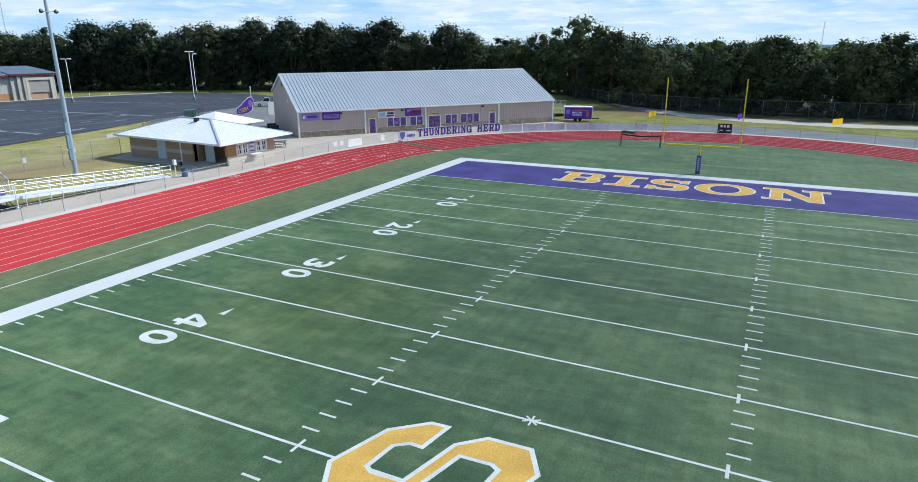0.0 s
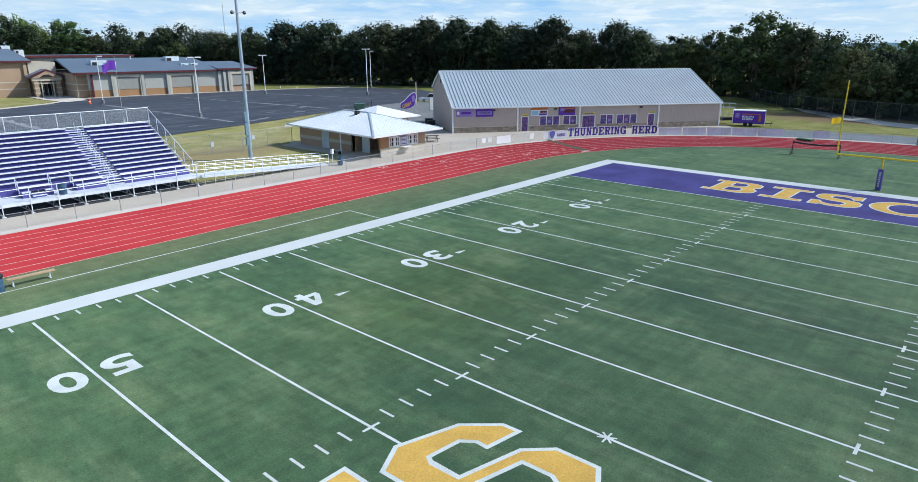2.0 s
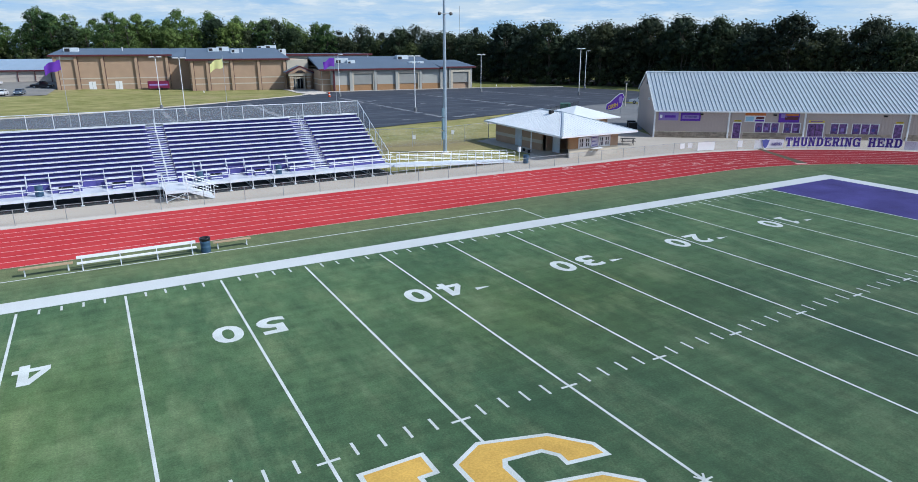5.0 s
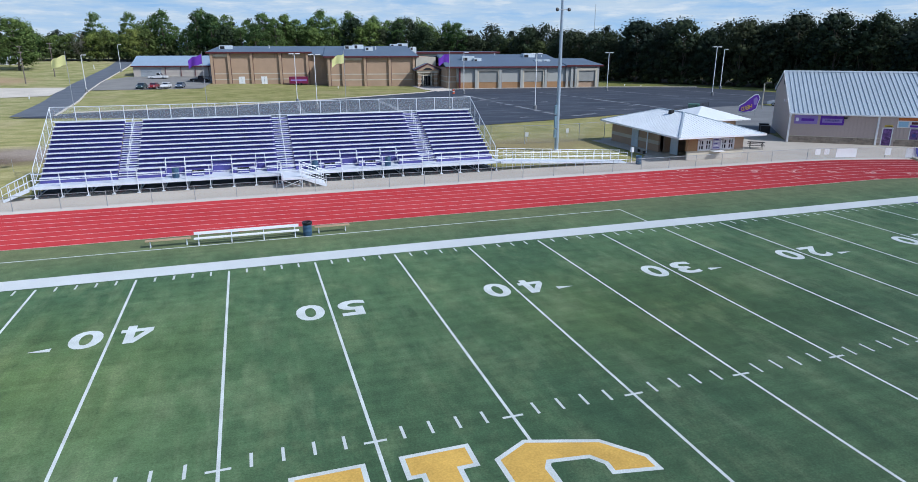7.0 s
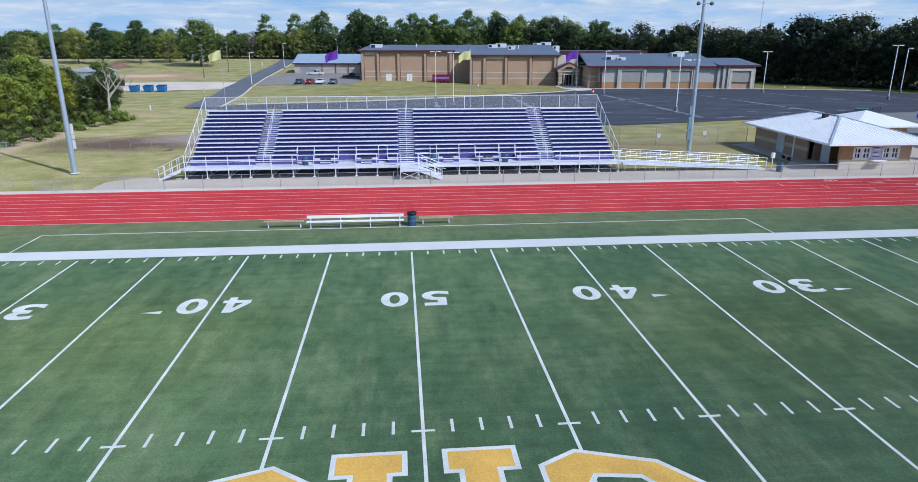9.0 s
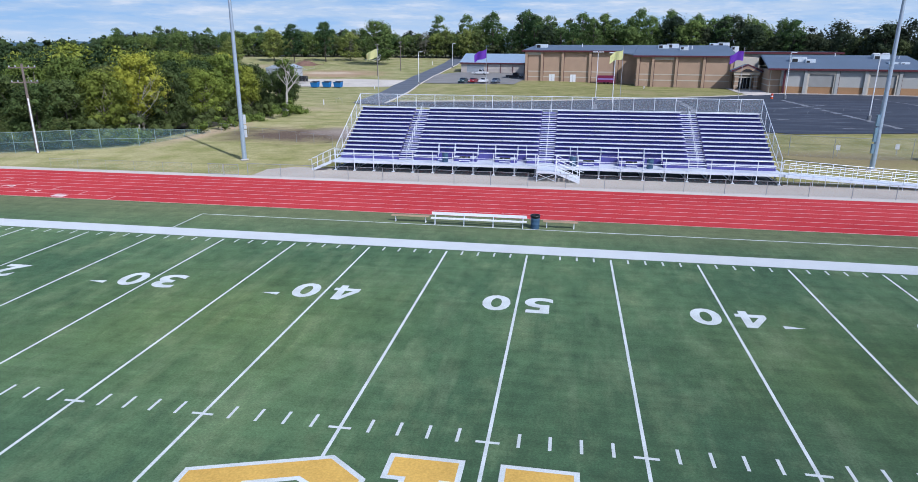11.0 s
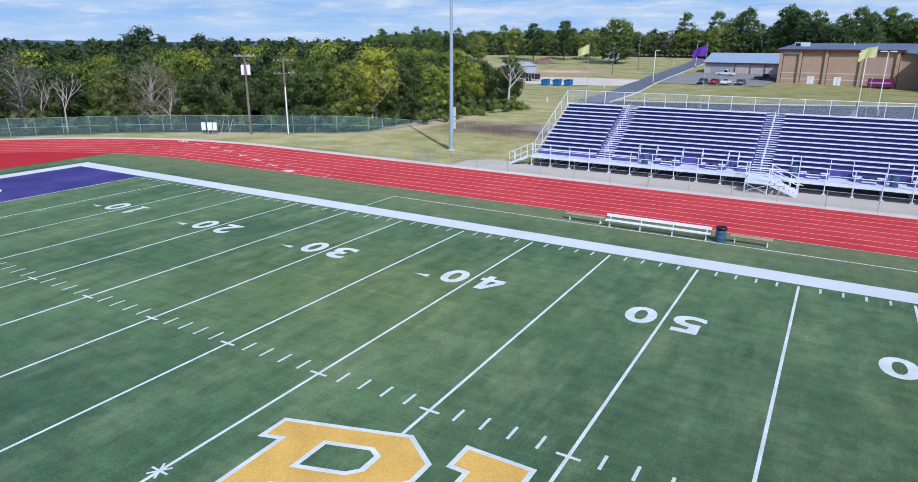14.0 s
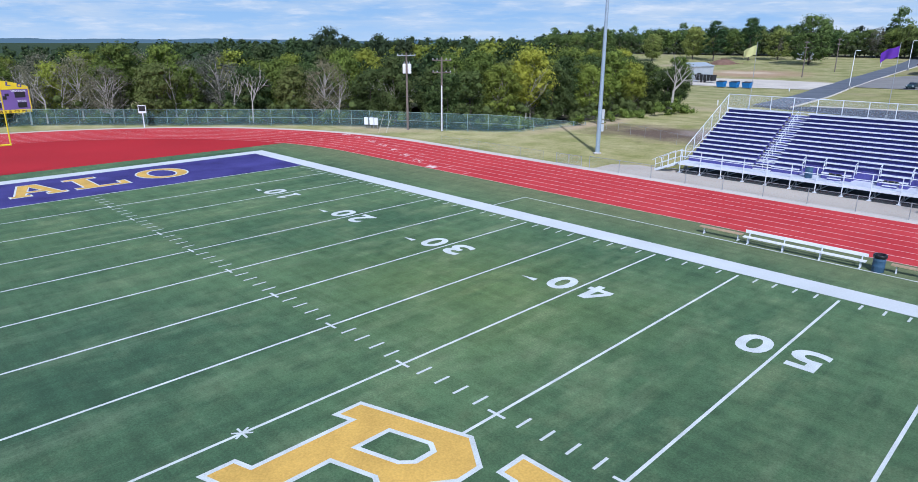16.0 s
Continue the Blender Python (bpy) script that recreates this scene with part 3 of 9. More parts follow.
# the midfield letters, arched
B_LOOPS = [[(-8.13, 3.57), (-8.13, 2.45), (-7.52, 2.45), (-7.52, -0.72), (-8.13, -0.72), (-8.13, -1.83), (-4.25, -1.83), (-3.05, -0.6), (-3.05, 0.30), (-3.55, 0.87), (-3.05, 1.43), (-3.05, 2.32), (-4.25, 3.57)],
           [(-6.15, 2.54), (-4.88, 2.54), (-4.60, 2.3), (-4.60, 1.7), (-4.88, 1.47), (-6.15, 1.47)],
           [(-6.15, 0.45), (-4.80, 0.45), (-4.50, 0.2), (-4.50, -0.45), (-4.80, -0.72), (-6.15, -0.72)]]
painted("letter", B_LOOPS, lambda x, y: (x, y + 0.318 * (x + 8.12)), 0.16, turf)
H_HALF = [(2.68, 5.12), (2.68, 3.98), (2.16, 3.98), (2.16, 0.92), (2.68, 0.92), (2.68, -0.2), (0.5, -0.2), (0.5, 0.92), (0.92, 0.92), (0.92, 1.9)]
H_UP = [(0.92, 3.0), (0.92, 3.98), (0.5, 3.98), (0.5, 5.12)]
H_LOOP = H_UP + H_HALF + [(-x, y) for x, y in (H_HALF[::-1] + H_UP[::-1])]
painted("letter", [H_LOOP], lambda x, y: (x, y + 0.06), 0.16, turf)
S_HALF = [(3.17, 4.2), (4.35, 5.22), (6.62, 5.24), (7.62, 4.42), (7.66, 3.68), (6.13, 3.46), (6.15, 3.95), (5.86, 4.24), (4.70, 4.02), (4.56, 3.75), (4.60, 2.80), (6.84, 2.95), (7.65, 2.36)]
S_LOOP = S_HALF + [(2 * 5.43 - x, 2 * 2.52 - y) for x, y in S_HALF]
painted("letter", [S_LOOP], lambda x, y: (x, y - 0.32 * (x - 3.15)), 0.16, turf)

# slab letters of the end zones, in a box 1 wide and 1 high
def arc_loop(rx, ry, n=20, cx=0.5, cy=0.5):
    return [(cx + rx * math.cos(2 * math.pi * i / n), cy + ry * math.sin(2 * math.pi * i / n)) for i in range(n)]


SLAB = {
    "B": [[(0, 0), (0.72, 0), (0.93, 0.08), (1, 0.2), (1, 0.36), (0.9, 0.5), (0.98, 0.62), (0.98, 0.82), (0.9, 0.93), (0.72, 1), (0, 1), (0, 0.84), (0.14, 0.84), (0.14, 0.16), (0, 0.16)],
          [(0.42, 0.16), (0.64, 0.16), (0.7, 0.22), (0.7, 0.36), (0.64, 0.42), (0.42, 0.42)], [(0.42, 0.58), (0.62, 0.58), (0.68, 0.64), (0.68, 0.78), (0.62, 0.84), (0.42, 0.84)]],
    "I": [[(0.02, 0), (0.98, 0), (0.98, 0.17), (0.7, 0.17), (0.7, 0.83), (0.98, 0.83), (0.98, 1), (0.02, 1), (0.02, 0.83), (0.3, 0.83), (0.3, 0.17), (0.02, 0.17)]],
    "S": [[(0.02, 0), (0.2, 0), (0.27, 0.06), (0.4, 0), (0.7, 0), (0.92, 0.08), (1, 0.22), (1, 0.42), (0.9, 0.55), (0.68, 0.62), (0.38, 0.66), (0.33, 0.72), (0.38, 0.83), (0.56, 0.84), (0.7, 0.78), (0.76, 0.66), (0.94, 0.66),
           (0.94, 1), (0.78, 1), (0.72, 0.94), (0.56, 1), (0.3, 1), (0.1, 0.92), (0.02, 0.8), (0.02, 0.62), (0.12, 0.49), (0.34, 0.42), (0.62, 0.38), (0.68, 0.31), (0.62, 0.18), (0.44, 0.15), (0.28, 0.22), (0.2, 0.35), (0.02, 0.35)]],
    "O": [arc_loop(0.5, 0.5, 24), arc_loop(0.24, 0.33, 20)],
    "N": [[(0, 0), (0.42, 0), (0.42, 0.16), (0.31, 0.16), (0.31, 0.66), (0.66, 0), (0.88, 0), (0.88, 0.84), (1, 0.84), (1, 1), (0.58, 1), (0.58, 0.84), (0.69, 0.84), (0.69, 0.4), (0.36, 1), (0, 1), (0, 0.84), (0.11, 0.84), (0.11, 0.16), (0, 0.16)]],
    "F": [[(0, 0), (0.6, 0), (0.6, 0.16), (0.42, 0.16), (0.42, 0.42), (0.58, 0.42), (0.58, 0.32), (0.74, 0.32), (0.74, 0.68), (0.58, 0.68), (0.58, 0.58), (0.42, 0.58), (0.42, 0.84), (0.8, 0.84), (0.8, 0.66), (0.98, 0.66), (0.98, 1), (0, 1), (0, 0.84), (0.14, 0.84), (0.14, 0.16), (0, 0.16)]],
    "A": [[(0, 0), (0.38, 0), (0.38, 0.16), (0.31, 0.16), (0.35, 0.28), (0.65, 0.28), (0.69, 0.16), (0.62, 0.16), (0.62, 0), (1, 0), (1, 0.16), (0.92, 0.16), (0.68, 1), (0.32, 1), (0.08, 0.16), (0, 0.16)], [(0.4, 0.43), (0.6, 0.43), (0.5, 0.76)]],
    "L": [[(0, 0), (1, 0), (1, 0.38), (0.82, 0.38), (0.82, 0.17), (0.45, 0.17), (0.45, 0.84), (0.62, 0.84), (0.62, 1), (0, 1), (0, 0.84), (0.15, 0.84), (0.15, 0.17), (0, 0.17)]],
}
for ch, y0, y1 in (("B", 12.5, 8.2), ("I", 7.7, 4.3), ("S", 4.0, 0.3), ("O", -0.05, -5.15), ("N", -5.6, -10.9)):
    painted("end_letter", SLAB[ch], lambda u, v, a=y0, b=y1: (48.55 + 4.9 * v, a + (b - a) * u), 0.13, turf, 0.010)
for ch, y0, y1 in (("F", -2.6, 1.3), ("A", 1.7, 5.6), ("L", 6.1, 10.2), ("O", 11.3, 15.6)):
    painted("end_letter", SLAB[ch], lambda u, v, a=y0, b=y1: (-48.55 - 4.8 * v, a + (b - a) * u), 0.13, turf, 0.010)


def text_mesh(body, size, bold=0.0, wide=1.0, depth=0.0):
    """A mesh of built-in lettering, centred on its middle, in the x-y plane."""
    cu = bpy.data.curves.new(body, "FONT")
    cu.body, cu.size, cu.offset, cu.align_x, cu.align_y, cu.extrude = body, size, bold, "CENTER", "CENTER", depth
    cu.resolution_u = 4
    ob = bpy.data.objects.new("letters", cu)
    scene.collection.objects.link(ob)
    me = bpy.data.meshes.new_from_object(ob.evaluated_get(bpy.context.evaluated_depsgraph_get()))
    bpy.data.objects.remove(ob)
    xs = [v.co.x for v in me.vertices]
    ys = [v.co.y for v in me.vertices]
    cx, cy = (max(xs) + min(xs)) / 2, (max(ys) + min(ys)) / 2
    for v in me.vertices:
        v.co = ((v.co.x - cx) * wide, v.co.y - cy, v.co.z)
    me.materials.clear()
    return me


def fitted_text(body, w, h, bold=0.0, depth=0.0):
    """Lettering scaled to w by h."""
    me = text_mesh(body, 1.0, bold, 1.0, depth)
    xs = [v.co.x for v in me.vertices]
    ys = [v.co.y for v in me.vertices]
    a, b = w / (max(xs) - min(xs)), h / (max(ys) - min(ys))
    for v in me.vertices:
        v.co = (v.co.x * a, v.co.y * b, v.co.z)
    return me


DIGITS = {d: fitted_text(d, 1.28, 1.80, 0.028) for d in "0235"}
FOUR = [[(0.55, 0), (0.83, 0), (0.83, 0.2), (1, 0.2), (1, 0.38), (0.83, 0.38), (0.83, 1), (0.5, 1), (0, 0.4), (0, 0.2), (0.55, 0.2)], [(0.55, 0.38), (0.55, 0.72), (0.25, 0.38)]]
ONE = [[(0.12, 0), (0.88, 0), (0.88, 0.14), (0.66, 0.14), (0.66, 1), (0.42, 1), (0.12, 0.82), (0.12, 0.68), (0.36, 0.74), (0.36, 0.14), (0.12, 0.14)]]
for d, loops in (("4", FOUR), ("1", ONE)):
    DIGITS[d] = filled(Geo(), oriented([[(1.28 * (u - 0.5), 1.8 * (v - 0.5)) for u, v in lp] for lp in loops]), 0.0).mesh("digit")
for k in range(-4, 5):
    tens, x = str(5 - abs(k)), k * 2 * Y
    for s in (1, -1):
        turn = 180 if s > 0 else 0
        for d, off in ((tens, 0.98), ("0", -0.93)):
            w = 0.8 if d == "1" else 1.0
            part("yard_number", DIGITS[d], M_LINE, turf, at=pose(x + s * off, s * 16.95, 0.008, 0, 0, turn) @ Matrix.Diagonal((w, 1, 1, 1)))
        if k:
            e = 1 if k > 0 else -1
            part("arrow", Geo().poly([(x + e * 2.08, s * 16.32 - 0.17 * e, 0.008), (x + e * 2.95, s * 16.32, 0.008), (x + e * 2.08, s * 16.32 + 0.17 * e, 0.008)]), M_LINE, turf)


# ---- paving ----
FH_A, FH_D = Vector((61.9, 53.8, 0)), Vector((0.8025, -0.5966, 0))
FH_N = Vector((0.5966, 0.8025, 0))
FH_ANG = math.degrees(math.atan2(FH_D.y, FH_D.x))


def sheet(pts, z, name, material, label, category):
    return setting(name, Geo().poly([(x, y, ground_z(x, y) + z) for x, y in pts]), material, label, category)


R_OUT = R_IN + 8 * LANE
RFO = R_OUT + 1.12
arc_e = [(49 + (R_OUT + 0.9) * math.sin(a), (R_OUT + 0.9) * math.cos(a)) for a in np.linspace(0, 1.12, 14)]
sheet([(-26, R_OUT + 0.9)] + [(49, R_OUT + 0.9)] + arc_e[1:] + [(97.5, 27.6), (61.9 + 0.8, 53.8 + 1.0), (68, 66), (74, 76), (64, 74), (52, 66), (40.6, 63.5), (39, 50.5), (36, 47.2), (20, 47.2), (-24, 47.6), (-26, 46)],
      -0.012, "pavement", M_CONCRETE, "pale tan concrete walk beside the stand and field house", "pavement")
# a lot of dark asphalt north of the field, with the drive that climbs the hill
LOT = [(-41, 116), (-14, 108), (-4, 104), (14, 90), (32, 82.5), (54, 87.7), (70, 93), (90, 97), (118, 101), (128, 126), (122, 150), (97.5, 158.6), (62, 163.2), (50, 163.6), (41, 153.5), (16, 139), (-8, 128), (-33, 122.5)]
setting("road", Geo().poly([(x, y, 0.0) for x, y in LOT]), M_ASPHALT, "dark asphalt car park with faded lines", "car park")
axis = [(-38.3, 118), (-41.2, 150), (-44.4, 175), (-46.6, 205), (-47.3, 235), (-47.3, 266), (-48.5, 300)]
g, ke = Geo(), Geo()
for (x0, y0), (x1, y1) in zip(axis, axis[1:]):
    for i in range(4):
        a, b = i / 4, (i + 1) / 4
        p, q = (x0 + (x1 - x0) * a, y0 + (y1 - y0) * a), (x0 + (x1 - x0) * b, y0 + (y1 - y0) * b)
        g.poly([(p[0] - 3.4, p[1], ground_z(*p) + 0.02), (p[0] + 3.4, p[1], ground_z(*p) + 0.02), (q[0] + 3.4, q[1], ground_z(*q) + 0.02), (q[0] - 3.4, q[1], ground_z(*q) + 0.02)])
        ke.hexa([(u, v, ground_z(u, v) + z) for z in (-0.05, 0.14) for u, v in ((p[0] + 3.4, p[1]), (p[0] + 3.75, p[1]), (q[0] + 3.75, q[1]), (q[0] + 3.4, q[1]))])
setting("driveway", g, M_DRIVE, "asphalt drive climbing the grass hill", "road")
setting("drive_kerb", ke, M_KERB, "pale kerb of the drive", "kerb")
ke = Geo()
rim = [(-33, 122.9), (-8, 128.4), (16, 139.4), (41, 153.9), (50, 163.9), (62, 163.5), (97.5, 158.9), (122.4, 150.4)]
for (x0, y0), (x1, y1) in zip(rim, rim[1:]):
    ke.beam((x0, y0, 0.06), (x1, y1, 0.06), 0.35, 0.2)
setting("kerb", ke, M_KERB, "pale concrete kerb round the car park", "kerb")
def worn_strip(g, x0, y0, x1, y1, w, rng, z=0.012, step=1.6):
    """A broad strip of worn paint with ragged sides."""
    a, b = Vector((x0, y0)), Vector((x1, y1))
    n = Vector((y0 - y1, x1 - x0)).normalized()
    k = max(2, int((b - a).length / step))
    rim = []
    for i in range(k + 1):
        h = w * rng.uniform(0.25, 0.62)
        c = a.lerp(b, i / k) + n * w * rng.uniform(-0.12, 0.12)
        rim.append((c + n * h, c - n * h))
    for i, ((p, q), (r, t)) in enumerate(zip(rim, rim[1:])):
        if rng.random() < 0.88:
            g.poly([(q.x, q.y, z), (t.x, t.y, z), (r.x, r.y, z), (p.x, p.y, z)])


rng = random.Random(4)
g = Geo()
for x0, y0, x1, y1, w in ((48.0, 143, 49.0, 91.5, 1.1), (69.5, 150, 74.4, 99, 1.0), (90.0, 146, 97.3, 112, 0.9), (7.0, 131, 6.8, 104, 1.1), (25.0, 138, 24.4, 99, 1.1), (19.2, 134.3, 31.6, 141, 0.5), (40.9, 120.3, 53.2, 131.5, 0.5), (110, 142, 113, 114, 0.7)):
    worn_strip(g, x0, y0, x1, y1, w, rng)
for x0, y0, w in ((51.4, 90.3, 1.3), (55.0, 91.8, 1.5), (57.2, 93.1, 1.0), (66.4, 97.4, 1.3), (62.4, 100.7, 0.9), (41.8, 90.7, 0.8), (72.0, 104.5, 1.0), (80.0, 101, 1.1), (58.5, 118, 0.8), (36, 101, 0.9)):
    worn_strip(g, x0 - 1.1 * w, y0 - 0.35 * w, x0 + 1.1 * w, y0 + 0.35 * w, w, rng, 0.018, 0.7)
setting("worn_paint", g, mat("worn_white_paint", (0.19, 0.20, 0.218), 0.9, var=0.45, scale=0.6, fine=4), "broad worn pale strips on the car park", "road marking")
g = Geo()
for i in range(5):
    ox, oy = 28 + i * 17, 118 + i * 4
    for j in range(9):
        a = (ox + j * 2.7 * 0.941 - i, oy - j * 2.7 * 0.338)
        b = (a[0] + 0.338 * 5.2, a[1] + 0.941 * 5.2)
        if rng.random() < 0.4:
            g.poly([(a[0], a[1], 0.008), (a[0] + 0.1, a[1], 0.008), (b[0] + 0.1, b[1], 0.008), (b[0], b[1], 0.008)])
setting("parking_line", g, mat("faded_stall_paint", (0.13, 0.135, 0.145), 0.9, var=0.5, scale=1.0), "faded stall lines on the car park", "road marking")
sheet([(-110, 160), (-60, 163), (-47, 165.5), (-48.5, 190), (-64, 192), (-110, 186)], 0.03, "gravel_yard", M_GRAVEL, "pale gravel yard", "gravel")
sheet([(-41.5, 179.5), (-14, 179.5), (-11.5, 206), (-12, 221.5), (-38, 224), (-43.3, 212), (-42.5, 195)], 0.05, "school_yard", mat("worn_asphalt", (0.20, 0.195, 0.185), 0.9, var=0.15, scale=0.2, fine=6), "pale worn asphalt parking yard", "car park")
sheet([(44.5, 182), (52, 181), (52, 168), (50.5, 158.5), (45.5, 156), (44, 166)], 0.04, "path", M_KERB, "concrete path to the school entrance", "path")
g = Geo()
gp = [(185, 38), (160, 34), (140, 27), (124, 17), (114, 4), (110, -12), (110.5, -40), (111, -90)]


def smooth_line(line, n=6):
    """A rounded line through the given points."""
    pts = [Vector(p) for p in line]
    out = []
    for i in range(len(pts) - 1):
        p0, p1, p2, p3 = pts[max(0, i - 1)], pts[i], pts[i + 1], pts[min(len(pts) - 1, i + 2)]
        for k in range(n):
            u = k / n
            out.append(0.5 * (2 * p1 + (p2 - p0) * u + (2 * p0 - 5 * p1 + 4 * p2 - p3) * u * u + (3 * p1 - p0 - 3 * p2 + p3) * u ** 3))
    return out + [pts[-1]]


def ribbon(g, line, half, z):
    pts = smooth_line(line)
    left, right = [], []
    for i, p in enumerate(pts):
        d = pts[min(len(pts) - 1, i + 1)] - pts[max(0, i - 1)]
        n = Vector((-d.y, d.x)).normalized() * (half * (1 + 0.12 * math.sin(i * 1.7)))
        left.append(p + n)
        right.append(p - n)
    for i in range(len(pts) - 1):
        g.poly([(*left[i], z), (*right[i], z), (*right[i + 1], z), (*left[i + 1], z)])
    return g


setting("gravel_lane", ribbon(g, gp, 2.7, -0.02), M_GRAVEL, "white gravel lane behind the goal", "gravel")
setting("pine_straw", ribbon(Geo(), [(x + 4.6 - 1.0 * (x > 118), y - 1.0 + 5.0 * (x > 118)) for x, y in gp], 2.2, -0.03), mat("pine_straw", (0.17, 0.115, 0.065), 0.95, var=0.35, scale=0.3, fine=5, bump=0.4, col2=(0.15, 0.13, 0.05)), "brown pine straw below the woods fence", "soil")
g = Geo()
for i in range(16):
    a, b = 1.02 + i * 0.09, 1.11 + i * 0.09
    g.poly([(49 + r * math.sin(t), r * math.cos(t), -0.025) for r, t in ((RFO, a), (RFO, b), (RFO + 8.5, b), (RFO + 8.5, a))][::-1])
sheet([(50.0, 78.0), (53.0, 82.4), (63.2, 86.2), (65, 84.5), (61.5, 80.5)], -0.02, "path", M_CONCRETE, "worn concrete path beside the car park", "path")
setting("service_strip", g, mat("blue_grey_chippings", (0.155, 0.18, 0.20), 0.9, var=0.25, scale=0.3, fine=4, bump=0.3), "blue-grey chippings outside the track fence", "gravel")


# Near-black sheet paints in the deep shade below walkway and seats.
sheet([(-19.9, 46.75), (20.1, 46.75), (20.1, 56.2), (-19.9, 56.2)], -0.004, "stand_ground", mat("shade_dark_gravel", (0.020, 0.026, 0.031), 0.95, var=0.3, scale=0.5, fine=6, bump=0.4), "gravel under the stand, its shade painted near-black", "gravel")

sheet([(66.5, 60.5), (73, 67.5), (86, 80), (99, 92), (97.5, 97.6), (90, 97.0), (70, 93), (61, 85), (64, 77), (63, 66)], -0.003, "service_drive", mat("grey_drive_asphalt", (0.17, 0.175, 0.18), 0.9, var=0.2, scale=0.2, fine=5, bump=0.2), "grey worn drive between the field house and the car park", "road")

# ---- stand ----
ROWS_N, ROW_Y, ROW_Z = 13, 0.60, 0.31
SX0, SX1 = -19.4, 19.8
AISLES = (-12.95, 0.08, 13.34)
stand = thing("bleachers", "aluminium bleacher stand with purple risers beside the track", "bleachers", pose(0, 47.05, 0))


def sp(name, g, m, label="", parent=None):
    return part(name, g, m, parent or stand, label)


def row(i):
    return 1.15 + ROW_Y * i, 1.40 + ROW_Z * i


SECTIONS = [(SX0, -13.7), (-12.2, -0.68), (0.84, 12.6), (14.08, SX1)]
# short benches of the two lowest rows between the wheelchair bays; some have steps in the middle
STUBS = {1: [(-12.2, -10.05, None), (-8.38, -6.3, -7.38), (-4.55, -2.6, -3.65), (-1.68, -0.68, None)],
         2: [(0.84, 2.2, None), (2.93, 4.92, 3.9), (6.58, 8.71, 7.65), (10.39, 12.6, None)]}
BAYS = ((-10.05, -8.38), (-6.3, -4.55), (-2.6, -1.68), (2.2, 2.93), (4.92, 6.58), (8.71, 10.39))
for i in range(ROWS_N):
    y, z = row(i)
    for s, (x0, x1) in enumerate(SECTIONS):
        runs = [(x0, x1)]
        if i < 2 and s in STUBS:
            runs = [(a, b) for a, b, _ in STUBS[s]]
        if i == 0 and s in STUBS:
            runs = [r for a, b, m in STUBS[s] for r in ([(a, b)] if m is None else [(a, m - 0.5), (m + 0.5, b)])]
        for a, b in runs:
            # a seat plank with turned-down nose, end caps proud by a little
            g = Geo().box(a, y, z - 0.045, b, y + 0.29, z)
            g.box(a - 0.01, y - 0.014, z - 0.075, b + 0.01, y, z + 0.004)
            sp("seat_plank", g, M_ALU)
            back = 0.17 if i else 0.06
            sp("riser", Geo().box(a + 0.02, y + back, z - (0.36 if i else 0.46), b - 0.02, y + back + 0.025, z - 0.05), M_PURPLE)
            if i > 1 or s not in STUBS:
                sp("footboard", Geo().box(a, y + 0.05 if i else y + 0.29, z - 0.40, b, y + ROW_Y - 0.02, z - 0.36), M_PURPLE)
        if i < 2 and s in STUBS:
            for a, b, m in STUBS[s]:
                sp("footboard", Geo().box(a, y + 0.05 if i else y + 0.29, z - 0.40, b, y + ROW_Y - 0.02, z - 0.36), M_PURPLE)
                if i == 0 and m is not None:
                    for dy, zz in ((-0.32, 1.08), (-0.06, 1.24)):
                        sp("step_plank", Geo().box(m - 0.48, y + dy, zz - 0.04, m + 0.48, y + dy + 0.26, zz), M_ALU)
                        sp("step_riser", Geo().box(m - 0.46, y + dy + 0.03, 0.93, m + 0.46, y + dy + 0.06, zz - 0.04), M_PURPLE)
    for c in AISLES:
        for k in range(2):
            sp("aisle_step", Geo().box(c - 0.72, y - 0.02 + k * ROW_Y / 2, z - 0.42 + k * ROW_Z / 2, c + 0.72, y + 0.28 + k * ROW_Y / 2, z - 0.38 + k * ROW_Z / 2), M_ALU)
        sp("aisle_riser", Geo().box(c - 0.7, y + 0.27, z - 0.55, c + 0.7, y + 0.285, z - 0.25), M_PURPLE)
for c in AISLES:
    for s in (-0.752, 0.752):
        (y0, z0), (y1, z1) = row(0), row(ROWS_N - 1)
        sp("aisle_stringer", Geo().beam((c + s, y0 - 0.1, z0 - 0.80), (c + s, y1 + 0.5, z1 - 0.56), 0.05, 0.50), M_PURPLE)
    sp("aisle_plate", Geo().beam((c, row(0)[0] - 0.1, row(0)[1] - 0.66), (c, row(ROWS_N - 1)[0] + 0.5, row(ROWS_N - 1)[1] - 0.34), 1.45, 0.03), M_PURPLE)
    for i in range(0, ROWS_N, 4):
        y0, z0 = row(i)
        y1, z1 = row(min(i + 3, ROWS_N - 1))
        g = Geo()
        for y, z in ((y0, z0), ((y0 + y1) / 2, (z0 + z1) / 2), (y1, z1)):
            g.tube((c, y + 0.2, z - 0.4), (c, y + 0.2, z + 0.50), 0.025, 6)
        g.tube((c, y0 + 0.2, z0 + 0.5), (c, y1 + 0.2, z1 + 0.5), 0.025, 6)
        g.tube((c, y0 + 0.2, z0 + 0.1), (c, y1 + 0.2, z1 + 0.1), 0.02, 6)
        sp("aisle_rail", g, M_ALU)
